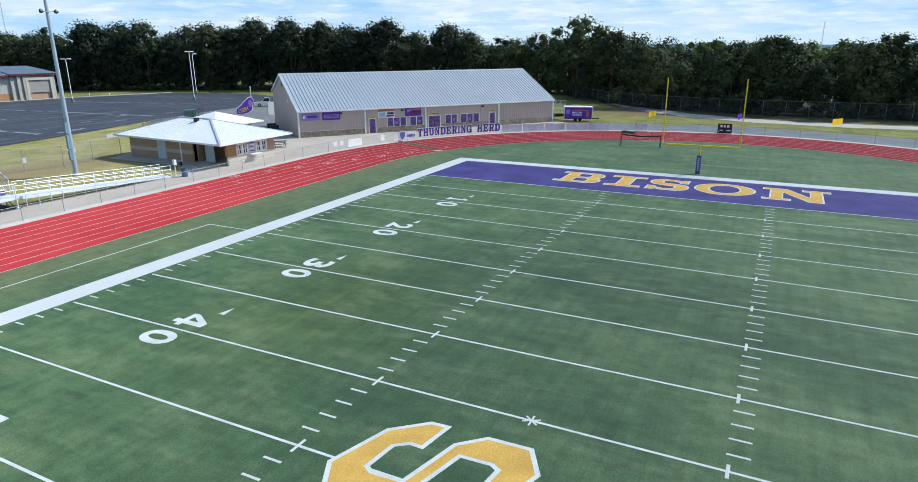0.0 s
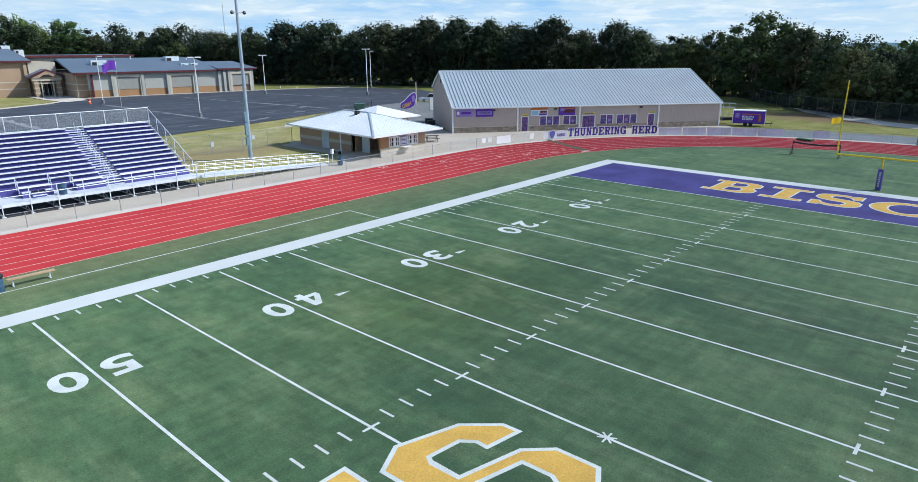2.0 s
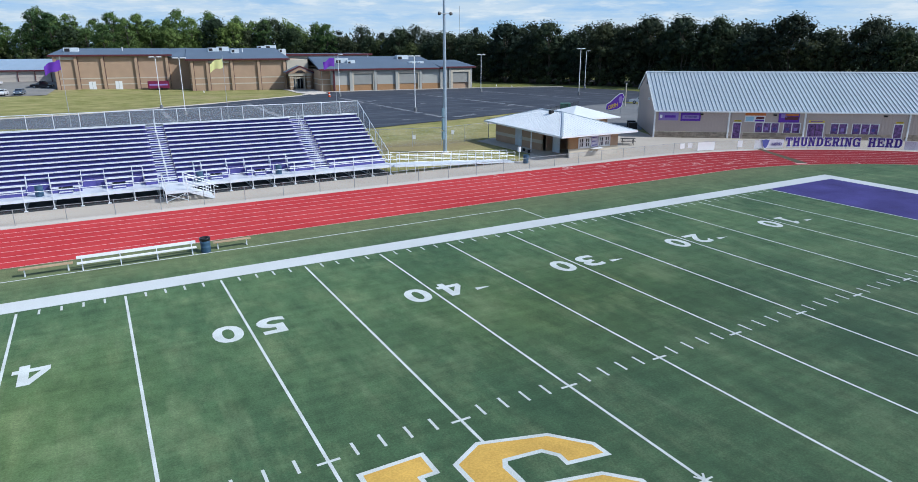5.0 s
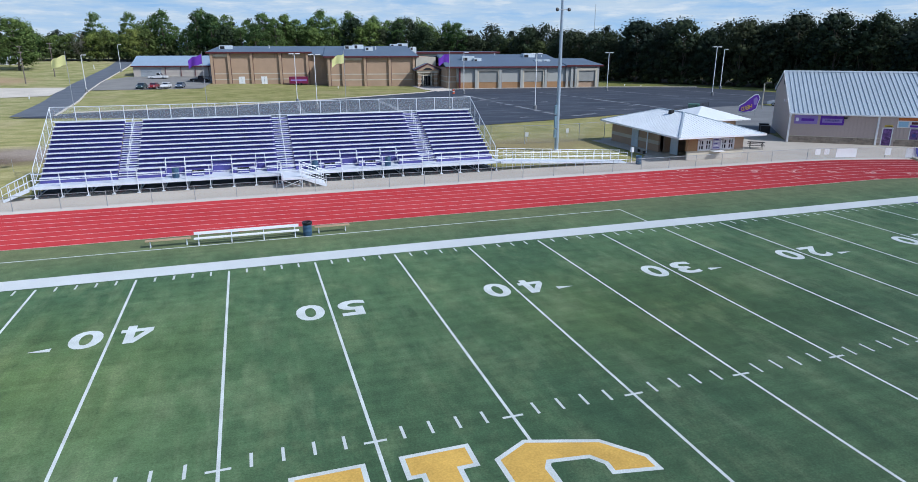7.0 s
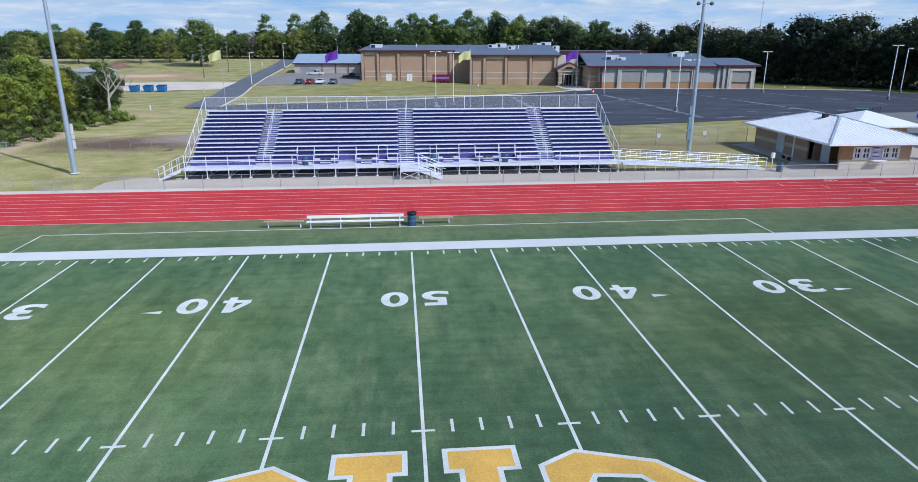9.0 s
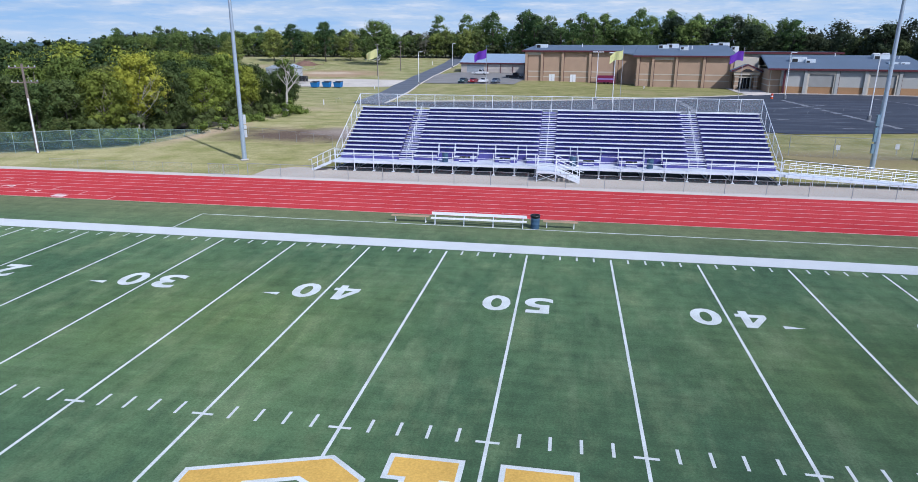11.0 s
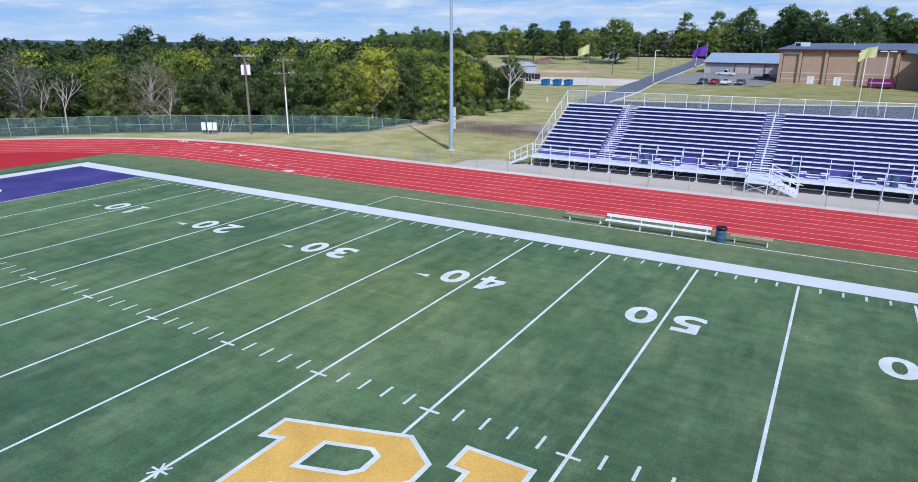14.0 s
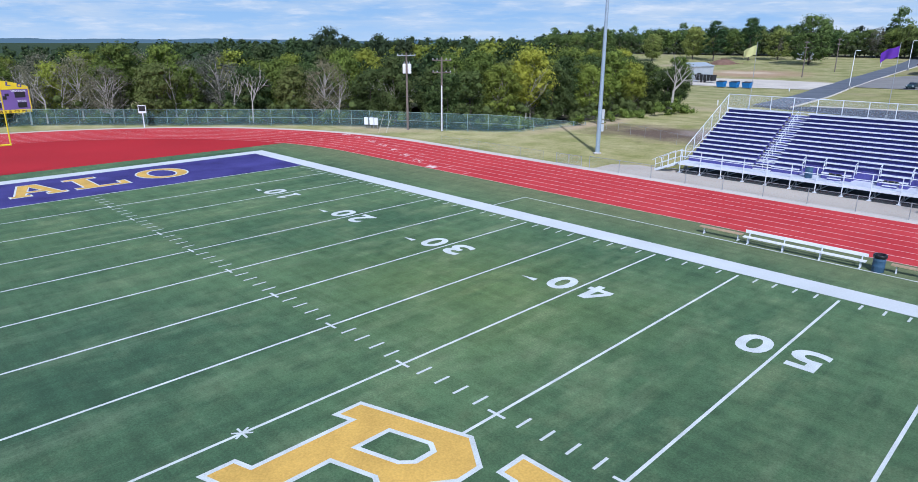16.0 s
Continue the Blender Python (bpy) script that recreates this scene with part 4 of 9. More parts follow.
sp("walkway", Geo().box(SX0 - 0.3, -0.1, 0.88, SX1 + 0.3, 2.35, 0.93).box(SX0 - 0.3, -0.13, 0.70, SX1 + 0.3, -0.1, 0.935), M_ALU, "bare aluminium front walkway")
for k in range(22):
    x = -19.5 + k * 1.871
    g = Geo().beam((x, -0.15, 0.0), (x, -0.15, 1.98), 0.06).box(x - 0.13, -0.27, 0.0, x + 0.13, -0.03, 0.05)
    sp("front_post", g, M_ALU)
    g = Geo().beam((x, 0.0, 0.06), (x, 8.9, 0.06), 0.07).beam((x, 8.6, 0), (x, 8.6, 4.7), 0.08).beam((x, 4.6, 0), (x, 4.6, 2.5), 0.08)
    g.beam((x, 1.2, 0.80), (x, 8.6, 4.62), 0.08, 0.12).beam((x, 0.4, 0.1), (x, 4.6, 2.4), 0.06).beam((x, 1.3, 0), (x, 1.3, 0.85), 0.08)
    sp("frame", g, M_GALV)
    if k < 21 and k % 2 == 0:
        xn = x + 1.871
        for p, q in (((x, 8.6, 0.3), (xn, 8.6, 4.5)), ((xn, 8.6, 0.3), (x, 8.6, 4.5)), ((x, 4.6, 0.2), (xn, 4.6, 2.4))):
            sp("brace", Geo().beam(p, q, 0.05), M_GALV)
gap = (-0.56, 1.08)
for a, b in ((SX0 - 0.2, gap[0]), (gap[1], SX1 + 0.2)):
    for z in (1.46, 1.96):
        sp("front_rail", Geo().tube((a, -0.15, z), (b, -0.15, z), 0.032, 6), M_ALU)
# each wheelchair bay: a purple back wall, and a guard rail over it with short returns
for a, b in BAYS:
    y, z = row(2)
    for x in (a + 0.06, b - 0.06):
        sp("guard_post", Geo().tube((x, y - 0.08, z - 0.6), (x, y - 0.08, z + 0.36), 0.026, 6), M_ALU)
        sp("guard_post", Geo().tube((x, y - 0.62, z - 0.8), (x, y - 0.62, z + 0.16), 0.026, 6), M_ALU)
        for dz in (0.14, -0.2):
            sp("guard_bar", Geo().tube((x, y - 0.62, z + dz), (x, y - 0.08, z + dz + 0.2), 0.022, 6), M_ALU)
    for dz in (0.34, 0.02):
        sp("guard_bar", Geo().tube((a + 0.06, y - 0.08, z + dz), (b - 0.06, y - 0.08, z + dz), 0.026, 6), M_ALU)
    sp("bay_panel", Geo().box(a, y - 0.03, 0.935, b, y, z - 0.40), M_PURPLE)
    for x in (a, b):
        sp("bay_side", Geo().box(x - 0.012, row(0)[0] + 0.1, 0.935, x + 0.012, y - 0.035, 1.30), M_PURPLE)
for x in (SX0 - 0.35, SX1 + 0.35):
    y0, z0 = row(0)
    y1, z1 = row(ROWS_N - 1)
    g = Geo().tube((x, y0, z0 + 0.75), (x, y1 + 0.6, z1 + 1.2), 0.03, 6).tube((x, y0, z0 - 0.4), (x, y1 + 0.6, z1 - 0.4), 0.03, 6)
    for k in range(6):
        f = k / 5
        y, z = y0 + (y1 + 0.6 - y0) * f, z0 + (z1 - z0) * f
        g.tube((x, y, z - 0.4), (x, y, z + 0.75 + 0.45 * f), 0.03, 6)
    sp("side_rail", g, M_ALU)
    sp("side_netting", Geo().poly([(x, y0, z0 - 0.4), (x, y1 + 0.6, z1 - 0.4), (x, y1 + 0.6, z1 + 1.2), (x, y0, z0 + 0.75)]), M_NET_BRIGHT)
g = Geo()
YB = 9.0
for z in (5.11, 6.38):
    g.tube((SX0 - 0.35, YB, z), (SX1 + 0.35, YB, z), 0.03, 6)
sp("back_rail", g, M_ALU)
for k in range(21):
    x = SX0 - 0.35 + k * (SX1 - SX0 + 0.7) / 20
    sp("back_post", Geo().tube((x, YB, 4.4), (x, YB, 6.41), 0.032, 6), M_ALU)
sp("back_netting", Geo().poly([(SX0 - 0.35, YB, 4.75), (SX1 + 0.35, YB, 4.75), (SX1 + 0.35, YB, 6.36), (SX0 - 0.35, YB, 6.36)]), M_NET_BRIGHT)
# stairs in front of the middle aisle
g = Geo().box(-0.58, -2.42, 0.88, 1.10, -0.13, 0.93).box(-0.58, -2.44, 0.74, 1.10, -2.42, 0.935)
sp("landing", g, M_ALU)
for x in (-0.54, 1.06):
    for y in (-2.4, -0.25):
        sp("landing_post", Geo().beam((x, y, 0), (x, y, 1.98), 0.06), M_ALU)
g = Geo().beam((-0.54, -2.4, 0.1), (1.06, -2.4, 0.72), 0.035).beam((-0.54, -2.4, 0.72), (1.06, -2.4, 0.1), 0.035)
sp("landing_brace", g, M_ALU)
for z in (1.46, 1.96):
    sp("landing_rail", Geo().tube((-0.54, -2.4, z), (1.06, -2.4, z), 0.028, 6).tube((-0.54, -2.4, z), (-0.54, -0.2, z), 0.028, 6), M_ALU)


def stair(x0, x1, y0, y1, z, parent):
    """Open stair going down from x0 at height z to the ground at x1."""
    n = 6
    for k in range(n):
        xa = x0 + (x1 - x0) * (k + 0.2) / n
        xb = x0 + (x1 - x0) * (k + 1.1) / n
        zz = z * (1 - (k + 0.6) / n)
        part("tread", Geo().box(min(xa, xb), y0 + 0.04, zz - 0.04, max(xa, xb), y1 - 0.04, zz), M_ALU, parent)
    for y in (y0, y1):
        g = Geo().beam((x0, y, z - 0.1), (x1, y, 0.06), 0.05, 0.22)
        for z2 in (0.5, 1.08):
            g.tube((x0, y, z + z2), (x1, y, z2 + 0.05), 0.028, 6)
        for f in (0.0, 0.35, 0.7, 1.0):
            x = x0 + (x1 - x0) * f
            g.tube((x, y, z * (1 - f)), (x, y, z * (1 - f) + 1.02), 0.028, 6)
        g.tube((x1, y, 1.05), (x1 + (0.35 if x1 > x0 else -0.35), y, 0.95), 0.028, 6)
        part("stringer_rail", g, M_ALU, parent)


stair(1.10, 3.1, -2.38, -0.6, 0.92, stand)
stair(SX0 - 0.3, SX0 - 2.15, -0.8, 0.55, 0.92, stand)
ramp = thing("ramp", "aluminium access ramp with rails at the end of the bleachers", "ramp", pose(20.1, 46.55, 0))
L = 14.0
g = Geo().hexa([(0, 0.0, 0.72), (L, 0.0, -0.02), (L, 1.5, -0.02), (0, 1.5, 0.72), (0, 0.0, 0.93), (L, 0.0, 0.10), (L, 1.5, 0.10), (0, 1.5, 0.93)])
part("deck", g, M_ALU, ramp)
for y in (-0.03, 1.53):
    g = Geo()
    for dz in (0.28, 0.65, 1.02):
        g.tube((0.2, y, 0.93 + dz), (L, y, 0.10 + dz), 0.021, 6)
    part("rail", g, M_ALU, ramp)
    for k in range(15):
        x = 0.2 + (L - 0.2) * k / 14
        z = 0.93 + (0.10 - 0.93) * (x / L)
        part("rail_post", Geo().tube((x, y, 0), (x, y, z + 1.04), 0.021, 6), M_ALU, ramp)

DRUM = Geo().lathe([(0.27, 0.0), (0.285, 0.02), (0.285, 0.28), (0.295, 0.30), (0.285, 0.32), (0.285, 0.58), (0.295, 0.60), (0.285, 0.62), (0.29, 0.86), (0.30, 0.88), (0.27, 0.88), (0.26, 0.60)], 18).mesh("drum")


def barrel(x, y, z, bag=True, label="blue plastic trash barrel with a black liner"):
    ob = thing("trash_barrel", label, "trash barrel", pose(x, y, z), "trash barrels")
    part("drum", DRUM, M_BARREL, ob, smooth=True)
    if bag:
        rg = random.Random(int(x * 10))
        prof = [(0.27 + rg.random() * 0.03, 0.70), (0.32, 0.76), (0.325, 0.84), (0.315, 0.91), (0.25, 0.90), (0.22, 0.72)]
        part("bin_liner", Geo().lathe(prof, 18), M_BAG, ob, smooth=True)
    return ob


barrel(-9.14, 47.75, 0.93, False, "pale blue trash barrel on the bleacher walkway")
barrel(2.5, 47.75, 0.93, False, "pale blue trash barrel on the bleacher walkway")
barrel(9.2, 47.75, 0.93, False, "pale blue trash barrel on the bleacher walkway")
barrel(34.9, 45.6, 0.0, False, "blue trash barrel at the foot of the ramp")
barrel(0.13, 29.78, 0.0, True, "blue trash barrel with a black liner beside the team bench")
barrel(42.3, 46.7, 0.0, True, "dark trash barrel beside the concession stand")


# ---- team benches ----
def bench(name, label, x0, x1, y, back, m_seat):
    ob = thing(name, label, "bench", pose(x0, y, 0), "team benches")
    n = x1 - x0
    part("seat", Geo().box(0, -0.02, 0.42, n, 0.26, 0.46).box(0, -0.035, 0.40, n, -0.02, 0.465), m_seat, ob)
    if back:
        part("backrest", Geo().box(0, 0.36, 0.60, n, 0.40, 0.78), m_seat, ob)
    k = max(2, round(n / 2.1) + 1)
    for i in range(k):
        x = 0.25 + (n - 0.5) * i / (k - 1)
        g = Geo().beam((x, 0.0, 0.03), (x, 0.36, 0.03), 0.05).beam((x, 0.12, 0.0), (x, 0.12, 0.42), 0.06)
        if back:
            g.beam((x, 0.30, 0.0), (x, 0.36, 0.74), 0.05)
        part("leg", g, M_ALU, ob)


bench("team_bench", "long white aluminium team bench with a backrest on the turf", -6.65, -0.40, 29.52, True, M_WHITE)
bench("low_bench", "low bench with a tan wooden plank on the turf", -9.4, -6.85, 29.85, False, mat("tan_plank", (0.42, 0.30, 0.19), 0.8, var=0.15, scale=1.2, fine=10))
bench("low_bench", "low bench with a tan wooden plank on the turf", 0.62, 2.85, 29.95, False, bpy.data.materials["tan_plank"])


# ---- fences ----
M_FENCE = mat("weathered_galvanised_pipe", (0.30, 0.32, 0.33), 0.6, 0.2, var=0.15, scale=1.2, fine=20)


def fence(name, pts, h, m_net, label, rails=(1.0,), gap=3.0, rad=0.03, m_post=None, sunk=None):
    ob = thing(name, label, "fence")
    m_post = m_post or M_FENCE
    net = Geo()
    for i, (p, q) in enumerate(zip(pts, pts[1:])):
        p, q = Vector(p), Vector(q)
        n = max(1, round((q - p).length / gap))
        for k in range(n + (1 if i == len(pts) - 2 else 0)):
            c = p.lerp(q, k / n)
            z = ground_z(c.x, c.y)
            if sunk:
                z += sunk[i] + (sunk[i + 1] - sunk[i]) * k / n
            part("post", Geo().tube((c.x, c.y, z - 0.1), (c.x, c.y, z + h + 0.04), rad, 6), m_post, ob)
        zp, zq = ground_z(*p) + (sunk[i] if sunk else 0), ground_z(*q) + (sunk[i + 1] if sunk else 0)
        for r in rails:
            part("rail", Geo().tube((p.x, p.y, zp + h * r), (q.x, q.y, zq + h * r), rad * 0.75, 6), m_post, ob)
        net.poly([(p.x, p.y, zp), (q.x, q.y, zq), (q.x, q.y, zq + h), (p.x, p.y, zp + h)])
    part("netting", net, m_net, ob, "grey woven wire netting")


RF = R_OUT + 0.75


def gate_leaf(x0, x1, y):
    """A tubular gate leaf hung in the low fence."""
    ob = thing("fence_gate", "low galvanised gate leaf in the track fence", "gate", pose(x0, y, 0), "fence gates")
    w = x1 - x0
    for x in (0.0, w):
        part("upright", Geo().tube((x, 0, 0.05), (x, 0, 1.05), 0.022, 6), M_GALV, ob)
    for z in (0.12, 1.02):
        part("bar", Geo().tube((0, 0, z), (w, 0, z), 0.018, 6), M_GALV, ob)
    part("netting", Geo().poly([(0, 0, 0.12), (w, 0, 0.12), (w, 0, 1.02), (0, 0, 1.02)]), M_NET, ob)


curve_e = [(49 + RF * math.sin(a), RF * math.cos(a)) for a in np.linspace(0, 2.2, 22)]
fence("track_fence", [(-26.11, RF)] + [(x, RF) for x in (-10.51, 5.09, 20.69, 30.05)] + curve_e, 1.15, net_material("open_chain_link", (0.30, 0.32, 0.34), 0.09), "low chain-link fence along the outside of the track", (1.0,), 3.12, 0.027)
fence("track_fence", [(-46, RF), (-31.5, RF)], 1.0, net_material("thin_chain_link", (0.34, 0.36, 0.36), 0.07), "low chain-link fence along the outside of the track", (1.0,), 3.05, 0.012)
gate_leaf(-29.9, -28.5, RF)
gate_leaf(-28.4, -27.0, RF)
arc_w = [(-104, -30), (-104.5, -10), (-101.5, 6), (-95, 16), (-86.5, 25), (-79, 33), (-73, 39.6), (-66.5, 44.8), (-59.3, 48.75), (-54.4, 51.3), (-49.8, 54.3), (-47.3, 57.5), (-46.5, 62.5), (-45.7, 70.2)]
SUNK = [0.0] * 11 + [-0.3, -0.95, -1.95]
fence("boundary_fence", arc_w, 2.2, M_NET_GREEN, "tall green chain-link fence along the woods", (1.0, 0.5), 3.0, 0.03, mat("fence_green", (0.26, 0.34, 0.31), 0.6), SUNK)
fence("yard_fence", [(-46.5, 71.3), (-36, 66), (-25, 61)], 1.2, net_material("faint_chain_link", (0.30, 0.29, 0.27), 0.05), "low chain-link fence across the bare soil", (1.0,), 3.0, 0.014)
arc_f = [(170, 52), (150, 41), (132, 30), (122, 18), (117.5, 4), (116.5, -14), (117.5, -40), (118, -70)]
fence("woods_fence", arc_f, 3.0, M_NET_DARK, "dark screened chain-link fence before the woods", (1.0,), 4.0, 0.045, mat("weathered_fence_post", (0.10, 0.11, 0.11), 0.6))
fence("lawn_fence", [(21.5, 65.5), (25.5, 63.6), (29.6, 62.6), (33.3, 61.9), (37.2, 62.7), (41.2, 63.3)], 2.2, M_NET, "chain-link fence on the lawn by the light pole", (1.0,), 3.0, 0.03)
fence("lot_fence", [(57, 79.5), (65, 83), (73, 88), (81, 93)], 1.3, M_NET_DARK, "dark chain-link fence along the car park", (1.0,), 3.0, 0.03, M_DARK)


# ---- light poles ----
def light_pole(x, y, label, arm):
    ob = thing("light_pole", label, "light pole", pose(x, y, 0), "stadium light poles")
    g = Geo()
    for z0, z1, r0, r1 in ((0, 9, 0.235, 0.185), (9, 17, 0.19, 0.14), (17, 26, 0.145, 0.10)):
        g.tube((0, 0, z0), (0, 0, z1), r0, 16, r1)
    part("shaft", g, M_POLE, ob, smooth=False)
    part("base_plate", Geo().lathe([(0.42, 0), (0.42, 0.08), (0.34, 0.10)], 16), M_KERB, ob)
    box_paint = mat("pole_box_paint", (0.17, 0.27, 0.34) if arm else (0.55, 0.58, 0.60), 0.5)
    for dz, h in ((1.6, 0.9), (2.7, 1.3), (4.2, 1.0)) if arm else ((2.3, 0.75), (3.15, 0.35), (3.6, 0.95)):
        side = Geo().box(-0.50, -0.34, dz, -0.24, -0.10, dz + h, 0.02) if arm else Geo().box(0.22, 0.02, dz, 0.42, 0.24, dz + h, 0.02)
        part("control_box", side, box_paint, ob)
    if arm:
        z = 15.4
        part("cross_arm", Geo().beam((-0.75, -0.1, z), (0.75, -0.1, z), 0.08).beam((0, -0.2, z - 0.1), (0, 0.1, z + 0.1), 0.1), M_GALV, ob)
        for dx in (-0.7, 0.72):
            lamp = part("flood_lamp", Geo().lathe([(0.08, 0), (0.18, 0.08), (0.20, 0.18), (0.13, 0.25)], 12), M_DARK, ob, at=pose(dx, -0.12, z - 0.05, 60, 0, 0))
            part("lens", Geo().lathe([(0.15, -0.012), (0.15, 0.0)], 12), M_GLASS, lamp)
    return ob


light_pole(30.75, 56.1, "tall galvanised stadium light pole with a lamp cross arm", True)
light_pole(-30.5, 50.4, "tall galvanised stadium light pole on the grass", False)


# ---- goal posts ----
def goal(x, s, y0):
    ob = thing("goal_post", "yellow goal post with a purple padded stem", "goal post", pose(x, y0, 0), "goal posts")
    g = Geo().tube((s * 0.0, 0, 0), (0, 0, 2.0), 0.085, 14)
    part("stem", g, M_YELLOW, ob)
    n = Geo().tube((0, 0, 1.9), (0, 0, 2.78), 0.085, 14)
    part("neck", n, M_YELLOW, ob)
    part("pad", Geo().lathe([(0.20, 0.02), (0.23, 0.05), (0.23, 1.80), (0.20, 1.85)], 16), M_PURPLE, ob, "purple vinyl pad")
    for i in range(7):
        part("pad_mark", Geo().box(-s * 0.235 - 0.01, -0.07, 0.35 + i * 0.19, -s * 0.235 + 0.01, 0.07, 0.47 + i * 0.19), M_BAND, ob)
    part("crossbar", Geo().tube((0, -3.6, 2.78), (0, 3.6, 2.78), 0.08, 12), M_YELLOW, ob)
    for e in (-3.56, 3.56):
        part("upright", Geo().tube((0, e, 2.73), (0, e, 9.15), 0.055, 10), M_YELLOW, ob)
    for a in (0, 2.1, 4.2):
        part("bolt", Geo().tube((0.3 * math.cos(a), 0.3 * math.sin(a), 0), (0.3 * math.cos(a), 0.3 * math.sin(a), 0.06), 0.03, 6), M_GALV, ob)


goal(57.6, 1, 0.45)
goal(-57.6, -1, 0.38)


# ---- field house ----
fh = thing("field_house", "long tan metal field house with a ribbed pale metal roof", "building", pose(FH_A.x, FH_A.y, 0, 0, 0, FH_ANG))
FL, FD, EZ, RZ, RP, BZ = 42.7, 16.0, 3.55, 8.22, 9.8, 5.6     # length, depth, eave, ridge, ridge's place, back eave
OPEN = [(10.3, 11.35, 0.0, 2.1), (13.15, 16.2, 0.75, 2.1), (16.8, 18.9, 0.75, 2.1), (19.8, 21.85, 0.0, 2.1), (22.7, 24.75, 0.75, 2.1), (25.4, 28.65, 0.75, 2.1), (30.5, 31.6, 0.0, 2.1)]
x = 0.0
for a, b, z0, z1 in OPEN + [(FL, FL, 0, 0)]:
    part("wall_panel", Geo().box(x, 0, 0, a, 0.2, EZ), M_SIDING, fh)
    if b > a:
        part("wall_panel", Geo().box(a, 0, z1, b, 0.2, EZ), M_SIDING, fh)
        if z0 > 0:
            part("wall_panel", Geo().box(a, 0, 0, b, 0.2, z0), M_SIDING, fh)
    x = b
for x0 in (0.0, FL - 0.2):
    g = Geo()
    prof = [(0.2, 0), (FD, 0), (FD, BZ - 0.05), (RP, RZ - 0.12), (0.2, EZ)]
    n = len(g.v)
    g.v += [(x0, y, z) for y, z in prof] + [(x0 + 0.2, y, z) for y, z in prof]
    g.f += [tuple(range(n + 4, n - 1, -1)), tuple(range(n + 5, n + 10))] + [(n + i, n + (i + 1) % 5, n + 5 + (i + 1) % 5, n + 5 + i) for i in range(5)]
    part("gable_wall", g, M_SIDING, fh)
part("back_wall", Geo().box(0.2, FD - 0.2, 0, FL - 0.2, FD, BZ - 0.1), M_SIDING, fh)
part("floor", Geo().box(0.2, 0.2, -0.05, FL - 0.2, FD - 0.2, 0.02), M_CONCRETE, fh)
ribs = Geo().box(0, -0.045, 0.8, 0.07, -0.001, EZ - 0.1).mesh("siding_rib")
k = 0.35
while k < FL:
    if not any(a - 0.08 < k < b + 0.03 for a, b, _, _ in OPEN):
        part("siding_rib", ribs, M_SIDING, fh, at=pose(k, 0, 0))
    k += 0.42
rg = random.Random(3)
# split-stone wainscot, stone by stone
for r in range(3):
    x = 0.0
    while x < FL:
        w = rg.uniform(0.45, 0.85)
        if not any(z0 == 0 and a - 0.05 < x + w and x < b + 0.05 for a, b, z0, _ in OPEN):
            part("stone", Geo().box(x + 0.012, -0.09 - rg.random() * 0.05, r * 0.26 + 0.008, min(FL, x + w) - 0.012, 0.02, r * 0.26 + 0.25), M_STONE, fh)
        x += w
part("stone_cap", Geo().box(-0.02, -0.15, 0.785, 10.2, 0.02, 0.83).box(11.45, -0.15, 0.785, 19.7, 0.02, 0.83), M_BAND, fh)
for x in (0.0, 9.7, 19.35, 32.2, FL):
    part("downspout", Geo().box(x - 0.11, -0.16, 0.0, x + 0.11, -0.03, EZ + 0.02, 0.03), M_WHITE, fh)
for a, b, z0, z1 in OPEN:
    if z0 == 0:
        d = part("door", Geo().box(a + 0.05, 0.05, 0.02, b - 0.05, 0.11, z1 - 0.05), M_FILM, fh, "purple painted steel door with printed film")
        part("frame", Geo().box(a - 0.05, -0.03, 0, a + 0.05, 0.12, z1).box(b - 0.05, -0.03, 0, b + 0.05, 0.12, z1).box(a - 0.05, -0.03, z1 - 0.05, b + 0.05, 0.12, z1 + 0.05), M_WHITE, d)
        part("handle", Geo().tube((b - 0.2, 0.0, 1.0), (b - 0.2, 0.05, 1.0), 0.03, 8), M_GALV, d)
        if b - a > 1.5:
            part("mullion", Geo().box((a + b) / 2 - 0.03, 0.02, 0.02, (a + b) / 2 + 0.03, 0.05, z1 - 0.05), M_DARK, d)
    else:
        n = 3 if b - a > 2.5 else 2
        w = (b - a) / n
        win = part("window", Geo().box(a - 0.06, -0.04, z0 - 0.06, b + 0.06, 0.14, z0 + 0.02).box(a - 0.06, -0.04, z1 - 0.02, b + 0.06, 0.14, z1 + 0.06).box(a - 0.06, -0.04, z0, a + 0.03, 0.14, z1).box(b - 0.03, -0.04, z0, b + 0.06, 0.14, z1), M_WHITE, fh, "white-framed window with purple window film")
        for i in range(n):
            part("pane", Geo().box(a + i * w + 0.05, 0.06, z0 + 0.02, a + (i + 1) * w - 0.05, 0.09, z1 - 0.02), M_FILM, win)
            part("film_mark", Geo().box(a + i * w + 0.3, 0.045, z0 + 0.35, a + i * w + 0.72, 0.058, z0 + 0.75), M_LILAC if i % 2 else M_PURPLE, win)
            if i:
                part("mullion", Geo().box(a + i * w - 0.05, -0.02, z0 + 0.02, a + i * w + 0.05, 0.13, z1 - 0.02), M_WHITE, win)
OV = 0.14
sl = (RZ - EZ) / RP
